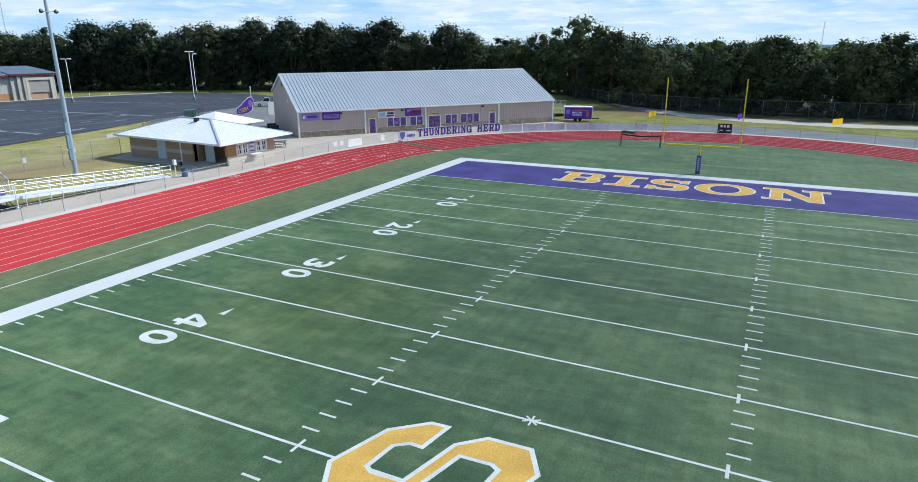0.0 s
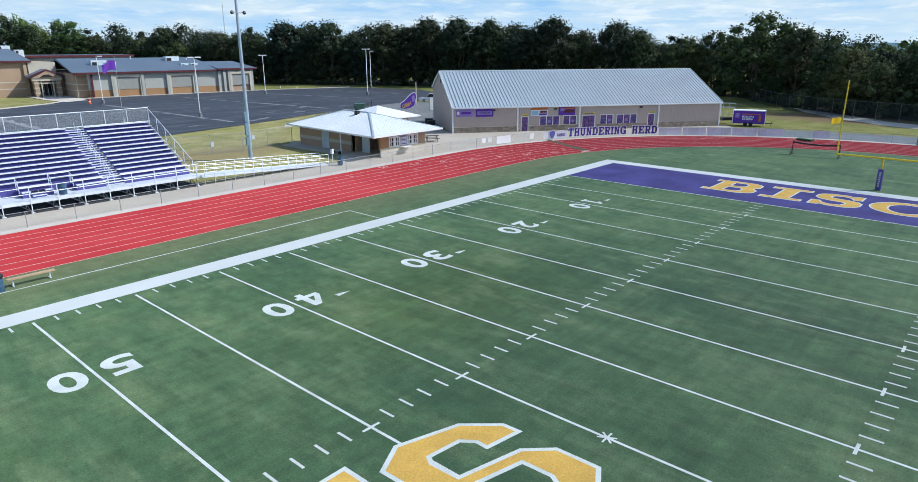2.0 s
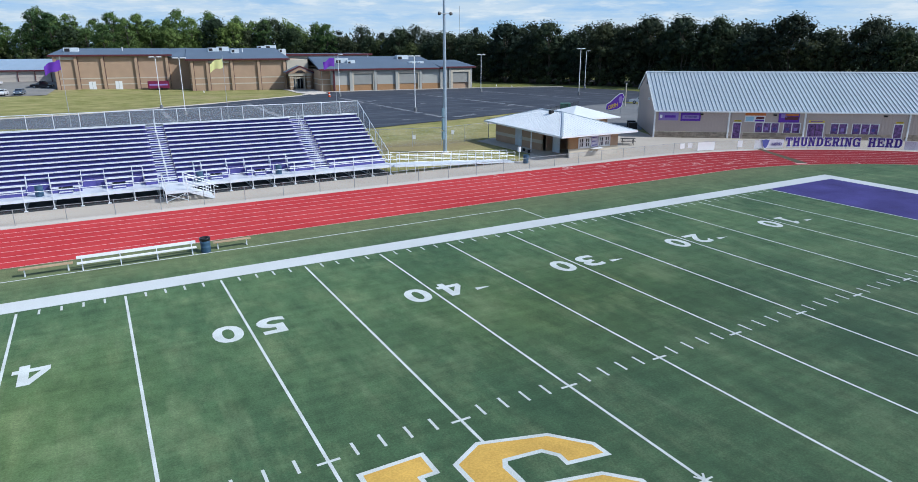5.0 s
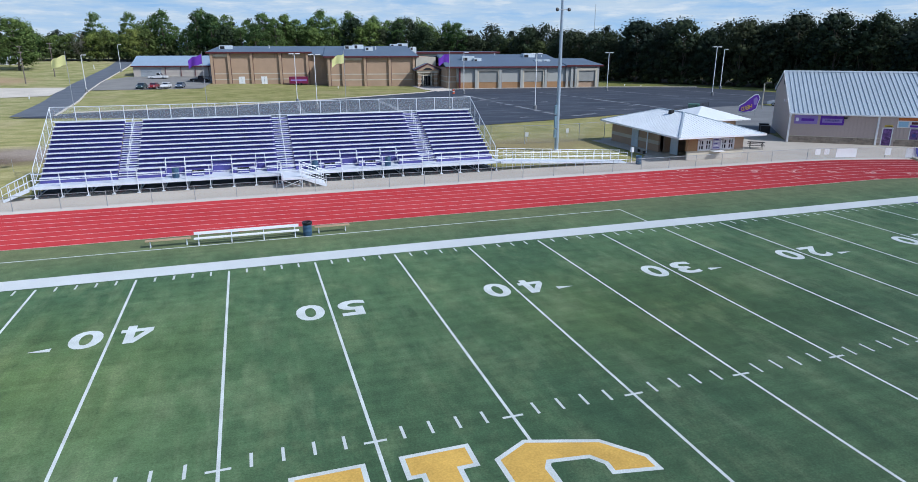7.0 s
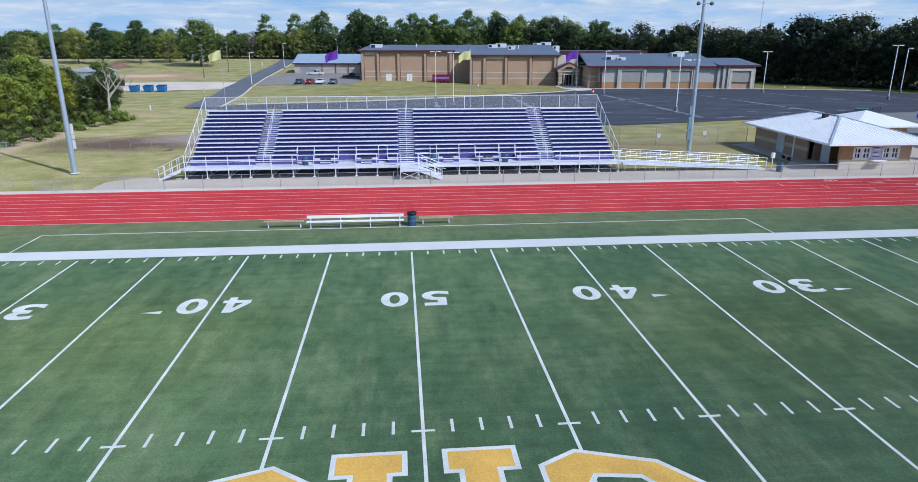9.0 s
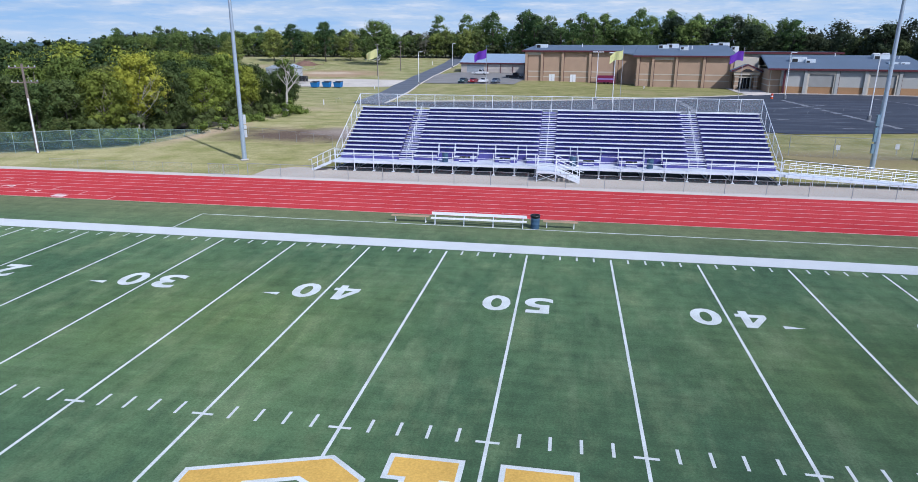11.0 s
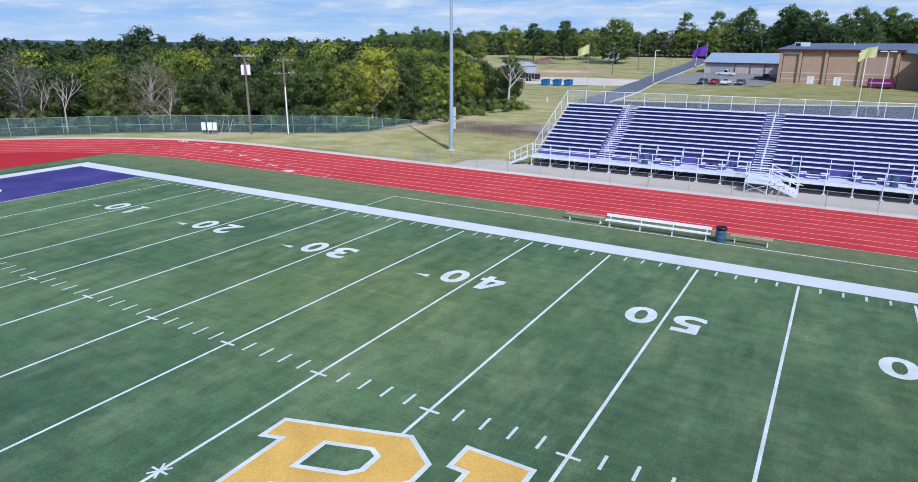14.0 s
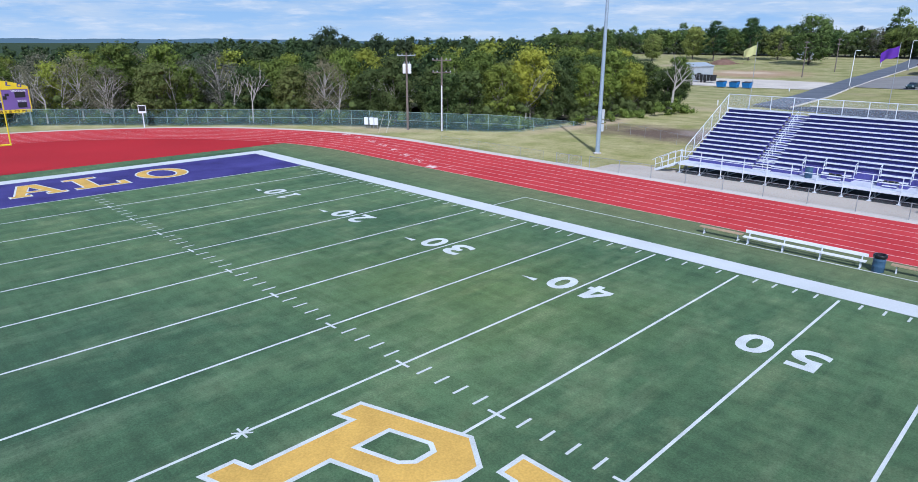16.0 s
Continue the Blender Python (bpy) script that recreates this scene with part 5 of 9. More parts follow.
g = Geo().hexa([(-OV, -0.3, EZ - 0.02), (FL + OV, -0.3, EZ - 0.02), (FL + OV, RP, RZ), (-OV, RP, RZ), (-OV, -0.3, EZ + 0.06), (FL + OV, -0.3, EZ + 0.06), (FL + OV, RP, RZ + 0.08), (-OV, RP, RZ + 0.08)])
g.hexa([(-OV, RP, RZ), (FL + OV, RP, RZ), (FL + OV, FD + 0.3, BZ - 0.1), (-OV, FD + 0.3, BZ - 0.1), (-OV, RP, RZ + 0.08), (FL + OV, RP, RZ + 0.08), (FL + OV, FD + 0.3, BZ - 0.02), (-OV, FD + 0.3, BZ - 0.02)])
roof = part("roof", g, M_ROOF_METAL, fh, "pale standing-seam metal roof")
seam = Geo().hexa([(0, -0.3, EZ + 0.05), (0.05, -0.3, EZ + 0.05), (0.05, RP, RZ + 0.07), (0, RP, RZ + 0.07), (0.01, -0.3, EZ + 0.15), (0.04, -0.3, EZ + 0.15), (0.04, RP, RZ + 0.17), (0.01, RP, RZ + 0.17)]).mesh("seam")
for k in range(84):
    part("seam", seam, M_SEAM, roof, at=pose(-OV + 0.02 + k * (FL + 2 * OV - 0.1) / 83, 0, 0))
part("gutter", Geo().box(-OV, -0.44, EZ - 0.1, FL + OV, -0.3, EZ + 0.06), M_WHITE, fh)
part("ridge_cap", Geo().hexa([(-OV, RP - 0.3, RZ + 0.02), (FL + OV, RP - 0.3, RZ + 0.02), (FL + OV, RP + 0.3, RZ + 0.02), (-OV, RP + 0.3, RZ + 0.02), (-OV, RP - 0.02, RZ + 0.2), (FL + OV, RP - 0.02, RZ + 0.2), (FL + OV, RP + 0.02, RZ + 0.2), (-OV, RP + 0.02, RZ + 0.2)]), M_ROOF_METAL, roof)
for xx in (-OV, FL + OV):
    part("barge_board", Geo().beam((xx, -0.35, EZ - 0.0), (xx, RP, RZ + 0.02), 0.06, 0.28).beam((xx, RP, RZ + 0.02), (xx, FD + 0.3, BZ - 0.05), 0.06, 0.28), M_WHITE, fh)
part("vent", Geo().box(-0.05, 8.4, 6.6, 0.0, 9.2, 7.2), M_DARK, fh)
part("gable_lamp", Geo().box(-0.22, 5.0, 4.6, 0.0, 5.3, 4.9, 0.03), M_WHITE, fh)
for xx in (5.9, 15.3, 29.0):
    part("wall_lamp", Geo().box(xx, -0.28, 3.05, xx + 0.4, -0.02, 3.25, 0.03), M_DARK, fh)


def wall_banner(x0, x1, z0, z1, m_back, bars, label, y=-0.07):
    """A banner tied to the field house's front: bars are (x, z, w, h, material) inside it, in shares of its size."""
    ob = thing("banner", label, "banner", pose(FH_A.x, FH_A.y, 0, 0, 0, FH_ANG) @ pose(x0, y, z0), "wall banners")
    w, h = x1 - x0, z1 - z0
    g = Geo()
    n = 8
    for i in range(n + 1):
        u = i / n
        y0 = -0.02 * math.sin(u * 9.0)
        g.v += [(w * u, y0 - 0.02, 0), (w * u, y0 - 0.02, h), (w * u, y0, h), (w * u, y0, 0)]
    for i in range(n):
        g.f += [(4 * i + k, 4 * i + 4 + k, 4 * i + 4 + (k + 1) % 4, 4 * i + (k + 1) % 4) for k in range(4)]
    g.f += [(0, 1, 2, 3), (4 * n + 3, 4 * n + 2, 4 * n + 1, 4 * n)]
    part("sheet", g, m_back, ob)
    for bx, bz, bw, bh, mm in bars:
        part("print", Geo().box(w * bx, -0.062, h * bz, w * (bx + bw), -0.045, h * (bz + bh)), mm, ob)


M_ORANGE_PRINT = mat("orange_print", (0.52, 0.16, 0.04), 0.7, var=0.1)
M_CYAN_PRINT = mat("pale_blue_print", (0.32, 0.52, 0.66), 0.7, var=0.1)
wall_banner(0.5, 3.1, 2.3, 3.35, M_LILAC, [(0.06, 0.3, 0.12, 0.4, M_WHITE), (0.3, 0.35, 0.55, 0.3, M_PURPLE_CLOTH)], "faded lilac banner with purple print on the wall")
wall_banner(3.4, 6.0, 2.25, 3.35, M_PURPLE_CLOTH, [(0.08, 0.25, 0.84, 0.45, M_LILAC), (0.2, 0.4, 0.6, 0.2, M_PURPLE)], "purple banner with a lilac crest on the wall")
wall_banner(11.7, 14.3, 2.2, 3.4, M_WHITE, [(0.0, 0.72, 1.0, 0.28, M_ORANGE_PRINT), (0.05, 0.1, 0.38, 0.5, M_CYAN_PRINT), (0.55, 0.35, 0.4, 0.25, M_MAROON), (0.5, 0.08, 0.45, 0.2, M_PURPLE_CLOTH)], "white banner with orange and blue print above the door")
wall_banner(16.0, 18.6, 2.2, 3.4, M_PURPLE_CLOTH, [(0.1, 0.5, 0.3, 0.4, M_LILAC), (0.3, 0.3, 0.65, 0.35, M_MAROON), (0.3, 0.72, 0.65, 0.2, M_ORANGE_PRINT)], "purple banner with maroon and orange print")
wall_banner(19.9, 21.8, 2.25, 2.5, M_YELLOW, [(0.1, 0.3, 0.8, 0.35, M_PURPLE_CLOTH)], "narrow yellow sign over the double door")
wall_banner(10.4, 11.3, 2.25, 2.45, M_YELLOW, [(0.1, 0.3, 0.8, 0.35, M_DARK)], "narrow yellow sign over the door")
wall_banner(30.6, 31.5, 2.25, 2.45, M_YELLOW, [(0.1, 0.3, 0.8, 0.35, M_DARK)], "narrow yellow sign over the door")


# ---- banners on the fence of the east bend ----
def on_fence(a, r=RF):
    return Vector((49 + r * math.sin(a), r * math.cos(a), 0))


M_PURPLE_LETTER = mat("purple_vinyl", (0.06, 0.03, 0.24), 0.5, var=0.08)
SLAB.update({
    "T": [[(0.24, 0), (0.76, 0), (0.76, 0.15), (0.65, 0.15), (0.65, 0.83), (0.82, 0.83), (0.82, 0.66), (1, 0.66), (1, 1), (0, 1), (0, 0.66), (0.18, 0.66), (0.18, 0.83), (0.35, 0.83), (0.35, 0.15), (0.24, 0.15)]],
    "H": [[(0, 0), (0.44, 0), (0.44, 0.15), (0.35, 0.15), (0.35, 0.41), (0.65, 0.41), (0.65, 0.15), (0.56, 0.15), (0.56, 0), (1, 0), (1, 0.15), (0.91, 0.15), (0.91, 0.85), (1, 0.85), (1, 1), (0.56, 1), (0.56, 0.85), (0.65, 0.85), (0.65, 0.59), (0.35, 0.59), (0.35, 0.85), (0.44, 0.85), (0.44, 1), (0, 1), (0, 0.85), (0.09, 0.85), (0.09, 0.15), (0, 0.15)]],
    "U": [[(0.3, 0), (0.7, 0), (0.91, 0.2), (0.91, 0.85), (1, 0.85), (1, 1), (0.56, 1), (0.56, 0.85), (0.65, 0.85), (0.65, 0.27), (0.58, 0.18), (0.42, 0.18), (0.35, 0.27), (0.35, 0.85), (0.44, 0.85), (0.44, 1), (0, 1), (0, 0.85), (0.09, 0.85), (0.09, 0.2)]],
    "D": [[(0, 0), (0.72, 0), (1, 0.24), (1, 0.76), (0.72, 1), (0, 1), (0, 0.84), (0.12, 0.84), (0.12, 0.16), (0, 0.16)], [(0.4, 0.17), (0.4, 0.83), (0.6, 0.83), (0.72, 0.7), (0.72, 0.3), (0.6, 0.17)]],
    "E": [[(0, 0), (1, 0), (1, 0.36), (0.82, 0.36), (0.82, 0.17), (0.41, 0.17), (0.41, 0.42), (0.56, 0.42), (0.56, 0.33), (0.72, 0.33), (0.72, 0.67), (0.56, 0.67), (0.56, 0.58), (0.41, 0.58), (0.41, 0.83), (0.82, 0.83), (0.82, 0.66), (1, 0.66), (1, 1), (0, 1), (0, 0.84), (0.13, 0.84), (0.13, 0.16), (0, 0.16)]],
    "R": [[(0, 0), (0.48, 0), (0.48, 0.15), (0.4, 0.15), (0.4, 0.38), (0.52, 0.38), (0.68, 0), (1, 0), (1, 0.15), (0.9, 0.15), (0.79, 0.42), (0.95, 0.56), (0.95, 0.86), (0.78, 1), (0, 1), (0, 0.84), (0.13, 0.84), (0.13, 0.15), (0, 0.15)], [(0.4, 0.55), (0.4, 0.84), (0.62, 0.84), (0.68, 0.78), (0.68, 0.61), (0.62, 0.55)]],
    "G": [[(0.26, 0), (0.74, 0), (0.82, 0.06), (0.9, 0), (1, 0), (1, 0.5), (0.56, 0.5), (0.56, 0.35), (0.72, 0.35), (0.72, 0.24), (0.64, 0.17), (0.38, 0.17), (0.29, 0.27), (0.29, 0.73), (0.38, 0.83), (0.6, 0.83), (0.72, 0.72), (0.72, 0.64), (0.98, 0.64), (0.98, 1), (0.86, 1), (0.79, 0.94), (0.7, 1), (0.26, 1), (0, 0.78), (0, 0.22)]],
})


def board_letter(loops, depth):
    """A cut-out letter standing in the x-z plane, its face at y = 0."""
    g = filled(Geo(), loops, 0.0)
    for lp in loops:
        n = len(g.v)
        k = len(lp)
        g.v += [(x, y, 0) for x, y in lp] + [(x, y, -depth) for x, y in lp]
        g.f += [(n + i, n + k + i, n + k + (i + 1) % k, n + (i + 1) % k) for i in range(k)]
    return g


A0, A1 = 0.456, 0.772
text = "THUNDERING  HERD"
sign = thing("fence_sign", "THUNDERING HERD in white-rimmed purple slab letters on the fence", "sign")
widths = {"I": 0.55, " ": 0.42}
tot = sum(widths.get(c, 1.0) for c in text)
pos = 0.0
for c in text:
    w = widths.get(c, 1.0)
    if c != " ":
        a = A0 + (A1 - A0) * (pos + w / 2) / tot
        p = on_fence(a, RF - 0.08)
        lw = RF * (A1 - A0) * w / tot * 0.87
        rz = math.degrees(math.atan2(-math.sin(a), math.cos(a)))
        loops = oriented([[(lw * (u - 0.5), 1.08 * (v - 0.5)) for u, v in lp] for lp in SLAB[c]])
        rim = part("rim", board_letter([shifted(lp, 0.065) for lp in loops], 0.02), M_WHITE, sign, at=pose(p.x, p.y, 0.86, 90, 0, rz))
        part("letter", board_letter(loops, 0.02), M_PURPLE_LETTER, sign, at=pose(p.x, p.y, 0.86, 90, 0, rz) @ pose(0, 0, 0.03))
    pos += w


def fence_sheet(a0, a1, z0, z1, m_back, label, bars=(), n=6, r=RF - 0.05):
    ob = thing("fence_banner", label, "banner", group="fence banners")
    g = Geo()
    for i in range(n + 1):
        a = a0 + (a1 - a0) * i / n
        for rr, z in ((r, z0), (r, z1), (r + 0.03, z1), (r + 0.03, z0)):
            g.v.append((*on_fence(a, rr).xy, z - 0.03 * math.sin(3.1 * i / n)))
    for i in range(n):
        g.f += [(4 * i + k, 4 * i + 4 + k, 4 * i + 4 + (k + 1) % 4, 4 * i + (k + 1) % 4) for k in range(4)]
    g.f += [(0, 1, 2, 3), (4 * n + 3, 4 * n + 2, 4 * n + 1, 4 * n)]
    part("sheet", g, m_back, ob)
    for u0, u1, v0, v1, mm in bars:
        p, q = on_fence(a0 + (a1 - a0) * u0, r - 0.02), on_fence(a0 + (a1 - a0) * u1, r - 0.02)
        part("print", Geo().beam((*p.xy, z0 + (z1 - z0) * (v0 + v1) / 2), (*q.xy, z0 + (z1 - z0) * (v0 + v1) / 2), 0.03, (z1 - z0) * (v1 - v0)), mm, ob)


M_GREY_VINYL = mat("pale_grey_vinyl", (0.66, 0.65, 0.71), 0.7, var=0.12, scale=0.5, fine=4)
fence_sheet(0.379, 0.452, 0.2, 1.2, M_GREY_VINYL, "pale banner with a purple crest and lettering on the fence", [])
crest = [o for o in bpy.data.objects if o.name.startswith("fence_banner")][-1]
a = 0.432
p = on_fence(a, RF - 0.09)
shield = [(-0.42, 0.30), (-0.50, 0.52), (-0.30, 0.46), (0.0, 0.56), (0.30, 0.46), (0.50, 0.52), (0.42, 0.30), (0.34, -0.10), (0.16, -0.42), (0.0, -0.52), (-0.16, -0.42), (-0.34, -0.10)][::-1]
pa = on_fence(0.398, RF - 0.09)
sa = pose(pa.x, pa.y, 0.66, 90, 0, math.degrees(-0.398))
part("crest_rim", board_letter([shifted(oriented([shield])[0], 0.06)], 0.015), M_WHITE, crest, at=sa)
part("crest", board_letter(oriented([shield]), 0.015), mat("blue_purple_print", (0.10, 0.11, 0.38), 0.6, var=0.2, scale=3.0, fine=12), crest, at=sa @ pose(0, 0, 0.02))
part("lettering", fitted_text("HERD", 1.25, 0.34, 0.02, 0.01), M_PURPLE_LETTER, crest, at=pose(p.x, p.y, 0.62, 90, 0, math.degrees(math.atan2(-math.sin(a), math.cos(a)))))
for i in range(5):
    fence_sheet(0.778 + i * 0.079, 0.854 + i * 0.079, 0.1, 1.12, M_GREY_VINYL, "blank pale grey vinyl banner on the fence", n=3)
fence_sheet(1.255, 1.30, 0.1, 1.1, M_GREY_VINYL, "blank pale grey vinyl banner on the fence", n=3)
for x0, x1, z0, z1 in ((54.3, 54.95, 0.5, 1.1), (55.4, 56.0, 0.5, 1.1), (56.8, 59.1, 0.15, 1.1), (62.1, 62.7, 0.35, 1.1), (64.2, 64.9, 0.1, 1.1)):
    a0, a1 = math.asin((x0 - 49) / RF), math.asin((x1 - 49) / RF)
    fence_sheet(a0, a1, z0, z1, M_WHITE, "small white sign board on the fence", n=1)


# ---- concession stand ----
cs = thing("concession_stand", "low brick concession stand with a white hip roof", "building", pose(41.7, 47.5, 0))
CW, CD, CH = 7.1, 13.6, 2.55
WINS = [(1.35, 2.85), (4.25, 5.75)]
g = Geo()
x = 0.0
for a, b in WINS:
    g.box(x, 0, 0.95, a, 0.2, CH).box(a, 0, 2.05, b, 0.2, CH)
    x = b
g.box(x, 0, 0.95, CW, 0.2, CH)
FRONT = pose(-0.72, -1.6, 0)
part("front_wall", g, M_BRICK_TAN, cs, at=FRONT)
part("front_plinth", Geo().box(-0.01, -0.012, 0.0, CW, 0.2, 0.55), M_KERB, cs, at=FRONT)
part("band", Geo().box(-0.03, -0.03, 0.55, CW + 0.01, 0.2, 0.95), M_BAND, cs, "cream stone band", at=FRONT)
g = Geo().box(-0.4, 4.0, 1.25, -0.2, CD + 0.5, CH).box(-0.41, 4.0, 0, -0.2, CD + 0.5, 0.85)
part("side_wall", g, M_BRICK_TAN, cs)
part("side_band", Geo().box(-0.43, 4.0, 0.85, -0.2, CD + 0.5, 1.25), M_BAND, cs)
part("recess_wall", Geo().box(0.2, 3.8, 0, 3.2, 4.0, CH).box(3.0, -1.4, 0, 3.2, 3.8, CH), M_BRICK_TAN, cs)
part("corner_pier", Geo().box(-0.02, -0.02, 0.96, 1.2, 0.35, CH), M_BRICK_ORANGE, cs, at=FRONT)
part("back_wall", Geo().box(CW - 0.95, -1.4, 0, CW - 0.75, CD, CH).box(0, CD - 0.2, 0, CW, CD, CH), M_BRICK_TAN, cs)
for y0 in (8.1, 1.6):
    xx = -0.48 if y0 > 5 else 0.4
    d = part("door", Geo().box(xx, y0, 0.0, xx + 0.07, y0 + 1.35, 2.12), mat("pale_door_%d" % int(y0), (0.50, 0.56, 0.60), 0.5), cs, "pale grey steel door")
    part("handle", Geo().tube((xx - 0.06, y0 + 0.2, 1.0), (xx, y0 + 0.2, 1.0), 0.03, 8), M_GALV, d)
for a, b in WINS:
    w = part("window", Geo().box(a - 0.14, -0.06, 0.94, b + 0.14, 0.12, 1.10).box(a - 0.14, -0.06, 1.99, b + 0.14, 0.12, 2.16).box(a - 0.14, -0.06, 1.0, a + 0.05, 0.12, 2.1).box(b - 0.05, -0.06, 1.0, b + 0.14, 0.12, 2.1), M_WHITE, cs, "white-framed serving window", at=FRONT)
    part("pane", Geo().box(a, 0.06, 1.05, b, 0.09, 2.05), M_GLASS, w)
    m = (a + b) / 2
    part("mullion", Geo().box(m - 0.18, -0.04, 1.05, m + 0.18, 0.05, 2.05), M_WHITE, w)
    for c in ((a + m - 0.18) / 2, (b + m + 0.18) / 2):
        part("glazing_bar", Geo().box(c - 0.05, -0.02, 1.05, c + 0.05, 0.055, 2.05).box(c - 0.3, -0.02, 1.50, c + 0.3, 0.055, 1.60), M_WHITE, w)
part("menu_board", Geo().box(3.05, -0.07, 1.0, 4.05, -0.03, 2.3), mat("pale_lilac_print", (0.50, 0.47, 0.60), 0.7, var=0.15), cs, "lilac printed board", at=FRONT)
for i in range(5):
    part("menu_line", Geo().box(3.15 + 0.1 * (i % 2), -0.085, 1.15 + i * 0.22, 3.9 - 0.12 * (i % 3), -0.075, 1.24 + i * 0.22), M_WHITE if i % 2 else M_PURPLE, cs, at=FRONT)
part("serving_shelf", Geo().box(2.9, -0.75, 0.86, 4.3, -0.03, 0.91).beam((3.1, -0.03, 0.5), (3.1, -0.6, 0.86), 0.04).beam((4.1, -0.03, 0.5), (4.1, -0.6, 0.86), 0.04), M_WHITE, cs, at=FRONT)
for px, py in ((-2.1, 3.8),):
    part("porch_post", Geo().box(px, py, 0.0, px + 0.11, py + 0.13, 2.55, 0.02), M_WHITE, cs)
part("porch_floor", Geo().box(-2.7, 0.5, -0.05, 0.0, 15.0, 0.035), M_CONCRETE, cs)
# hip roof: eaves, two peaks
ex0, ex1, ey0, ey1, ez = -2.85, 8.1, -2.9, 15.1, 2.62
p1, p2 = (2.55, 3.9, 4.42), (2.85, 8.9, 4.42)
g = Geo()
A_, B_, C_, D_ = (ex0, ey0, ez), (ex1, ey0, ez), (ex1, ey1, ez), (ex0 + 1.25, ey1, ez)
g.poly([A_, B_, p1]).poly([B_, C_, p2, p1]).poly([C_, D_, p2]).poly([D_, A_, p1, p2])
g.poly([(ex0, ey0, ez - 0.02), (ex0 + 1.25, ey1, ez - 0.02), (ex1, ey1, ez - 0.02), (ex1, ey0, ez - 0.02)])
roof = part("roof", g, M_ROOF_WHITE, cs, "white standing-seam hip roof")
part("fascia", Geo().box(ex0 - 0.04, ey0 - 0.04, ez - 0.16, ex1 + 0.04, ey0, ez + 0.03).box(ex0 + 1.2, ey1, ez - 0.16, ex1 + 0.04, ey1 + 0.04, ez + 0.03).wall((ex0, ey0), (ex0 + 1.25, ey1), ez - 0.16, ez + 0.03, 0.04).box(ex1, ey0, ez - 0.16, ex1 + 0.04, ey1, ez + 0.03), M_WHITE, roof)


def seams_on(tri, base_a, base_b, step, parent, mm):
    """Raised seams running up a roof plane from its eave."""
    a, b = Vector(base_a), Vector(base_b)
    n = int((b - a).length / step)
    tri = [Vector(p) for p in tri]
    nrm = (tri[1] - tri[0]).cross(tri[2] - tri[0]).normalized()
    if nrm.z < 0:
        nrm = -nrm
    e = (b - a).normalized()
    up = nrm.cross(e)
    if up.z < 0:
        up = -up
    for k in range(1, n):
        p = a + e * (k * step)
        # leave the plane where the hip or ridge is met
        best = None
        for u, v in zip(tri, tri[1:] + tri[:1]):
            d1, d2 = up, v - u
            den = d1.cross(d2).dot(nrm)
            if abs(den) < 1e-6:
                continue
            t = (u - p).cross(d2).dot(nrm) / den
            s = (u - p).cross(d1).dot(nrm) / den
            if t > 0.05 and -0.001 <= s <= 1.001 and (best is None or t < best):
                best = t
        if best:
            part("seam", Geo().beam(p + nrm * 0.01, p + up * best + nrm * 0.01, 0.03, 0.035, nrm), mm, parent)


seams_on([A_, B_, p1], A_, B_, 0.42, roof, M_ROOF_WHITE)
seams_on([D_, A_, p1, p2], D_, A_, 0.42, roof, M_ROOF_WHITE)
for p, q in ((A_, p1), (B_, p1), (D_, p2), (C_, p2), (p1, p2)):
    part("hip_cap", Geo().beam(Vector(p) + Vector((0, 0, 0.03)), Vector(q) + Vector((0, 0, 0.03)), 0.22, 0.05), M_ROOF_METAL, roof)
part("roof_vent", Geo().box(1.7, 5.2, 4.1, 2.2, 5.7, 4.55, 0.05), M_DARK, roof)

rr = thing("restroom_block", "small block with a white pyramid roof behind the concession stand", "building", pose(50.6, 57.6, 0))
part("wall", Geo().box(1.2, 1.2, 0, 7.4, 7.4, 2.5), M_BRICK_TAN, rr)
g = Geo().poly([(0, 0, 2.55), (8.6, 0, 2.55), (4.3, 4.3, 3.95)]).poly([(8.6, 0, 2.55), (8.6, 8.6, 2.55), (4.3, 4.3, 3.95)]).poly([(8.6, 8.6, 2.55), (0, 8.6, 2.55), (4.3, 4.3, 3.95)]).poly([(0, 8.6, 2.55), (0, 0, 2.55), (4.3, 4.3, 3.95)]).poly([(0, 0, 2.53), (0, 8.6, 2.53), (8.6, 8.6, 2.53), (8.6, 0, 2.53)])
roof = part("roof", g, M_ROOF_WHITE, rr)
part("fascia", Geo().box(-0.03, -0.04, 2.4, 8.63, 0, 2.58).box(-0.04, 0, 2.4, 0, 8.6, 2.58).box(8.6, 0, 2.4, 8.64, 8.6, 2.58), M_WHITE, roof)


# ---- school ----
M_UNIT = mat("pale_unit_steel", (0.62, 0.68, 0.72), 0.5, 0.2, var=0.15)
SC_A = Vector((-12.0, 195.5, 0))
SC_ANG = -6.8
M_SPOUT = mat("dull_maroon_spout", (0.10, 0.055, 0.055), 0.6, var=0.1)
sc = thing("school", "long tan brick school with slate-blue metal roofs", "building", pose(SC_A.x, SC_A.y, 0, 0, 0, SC_ANG))


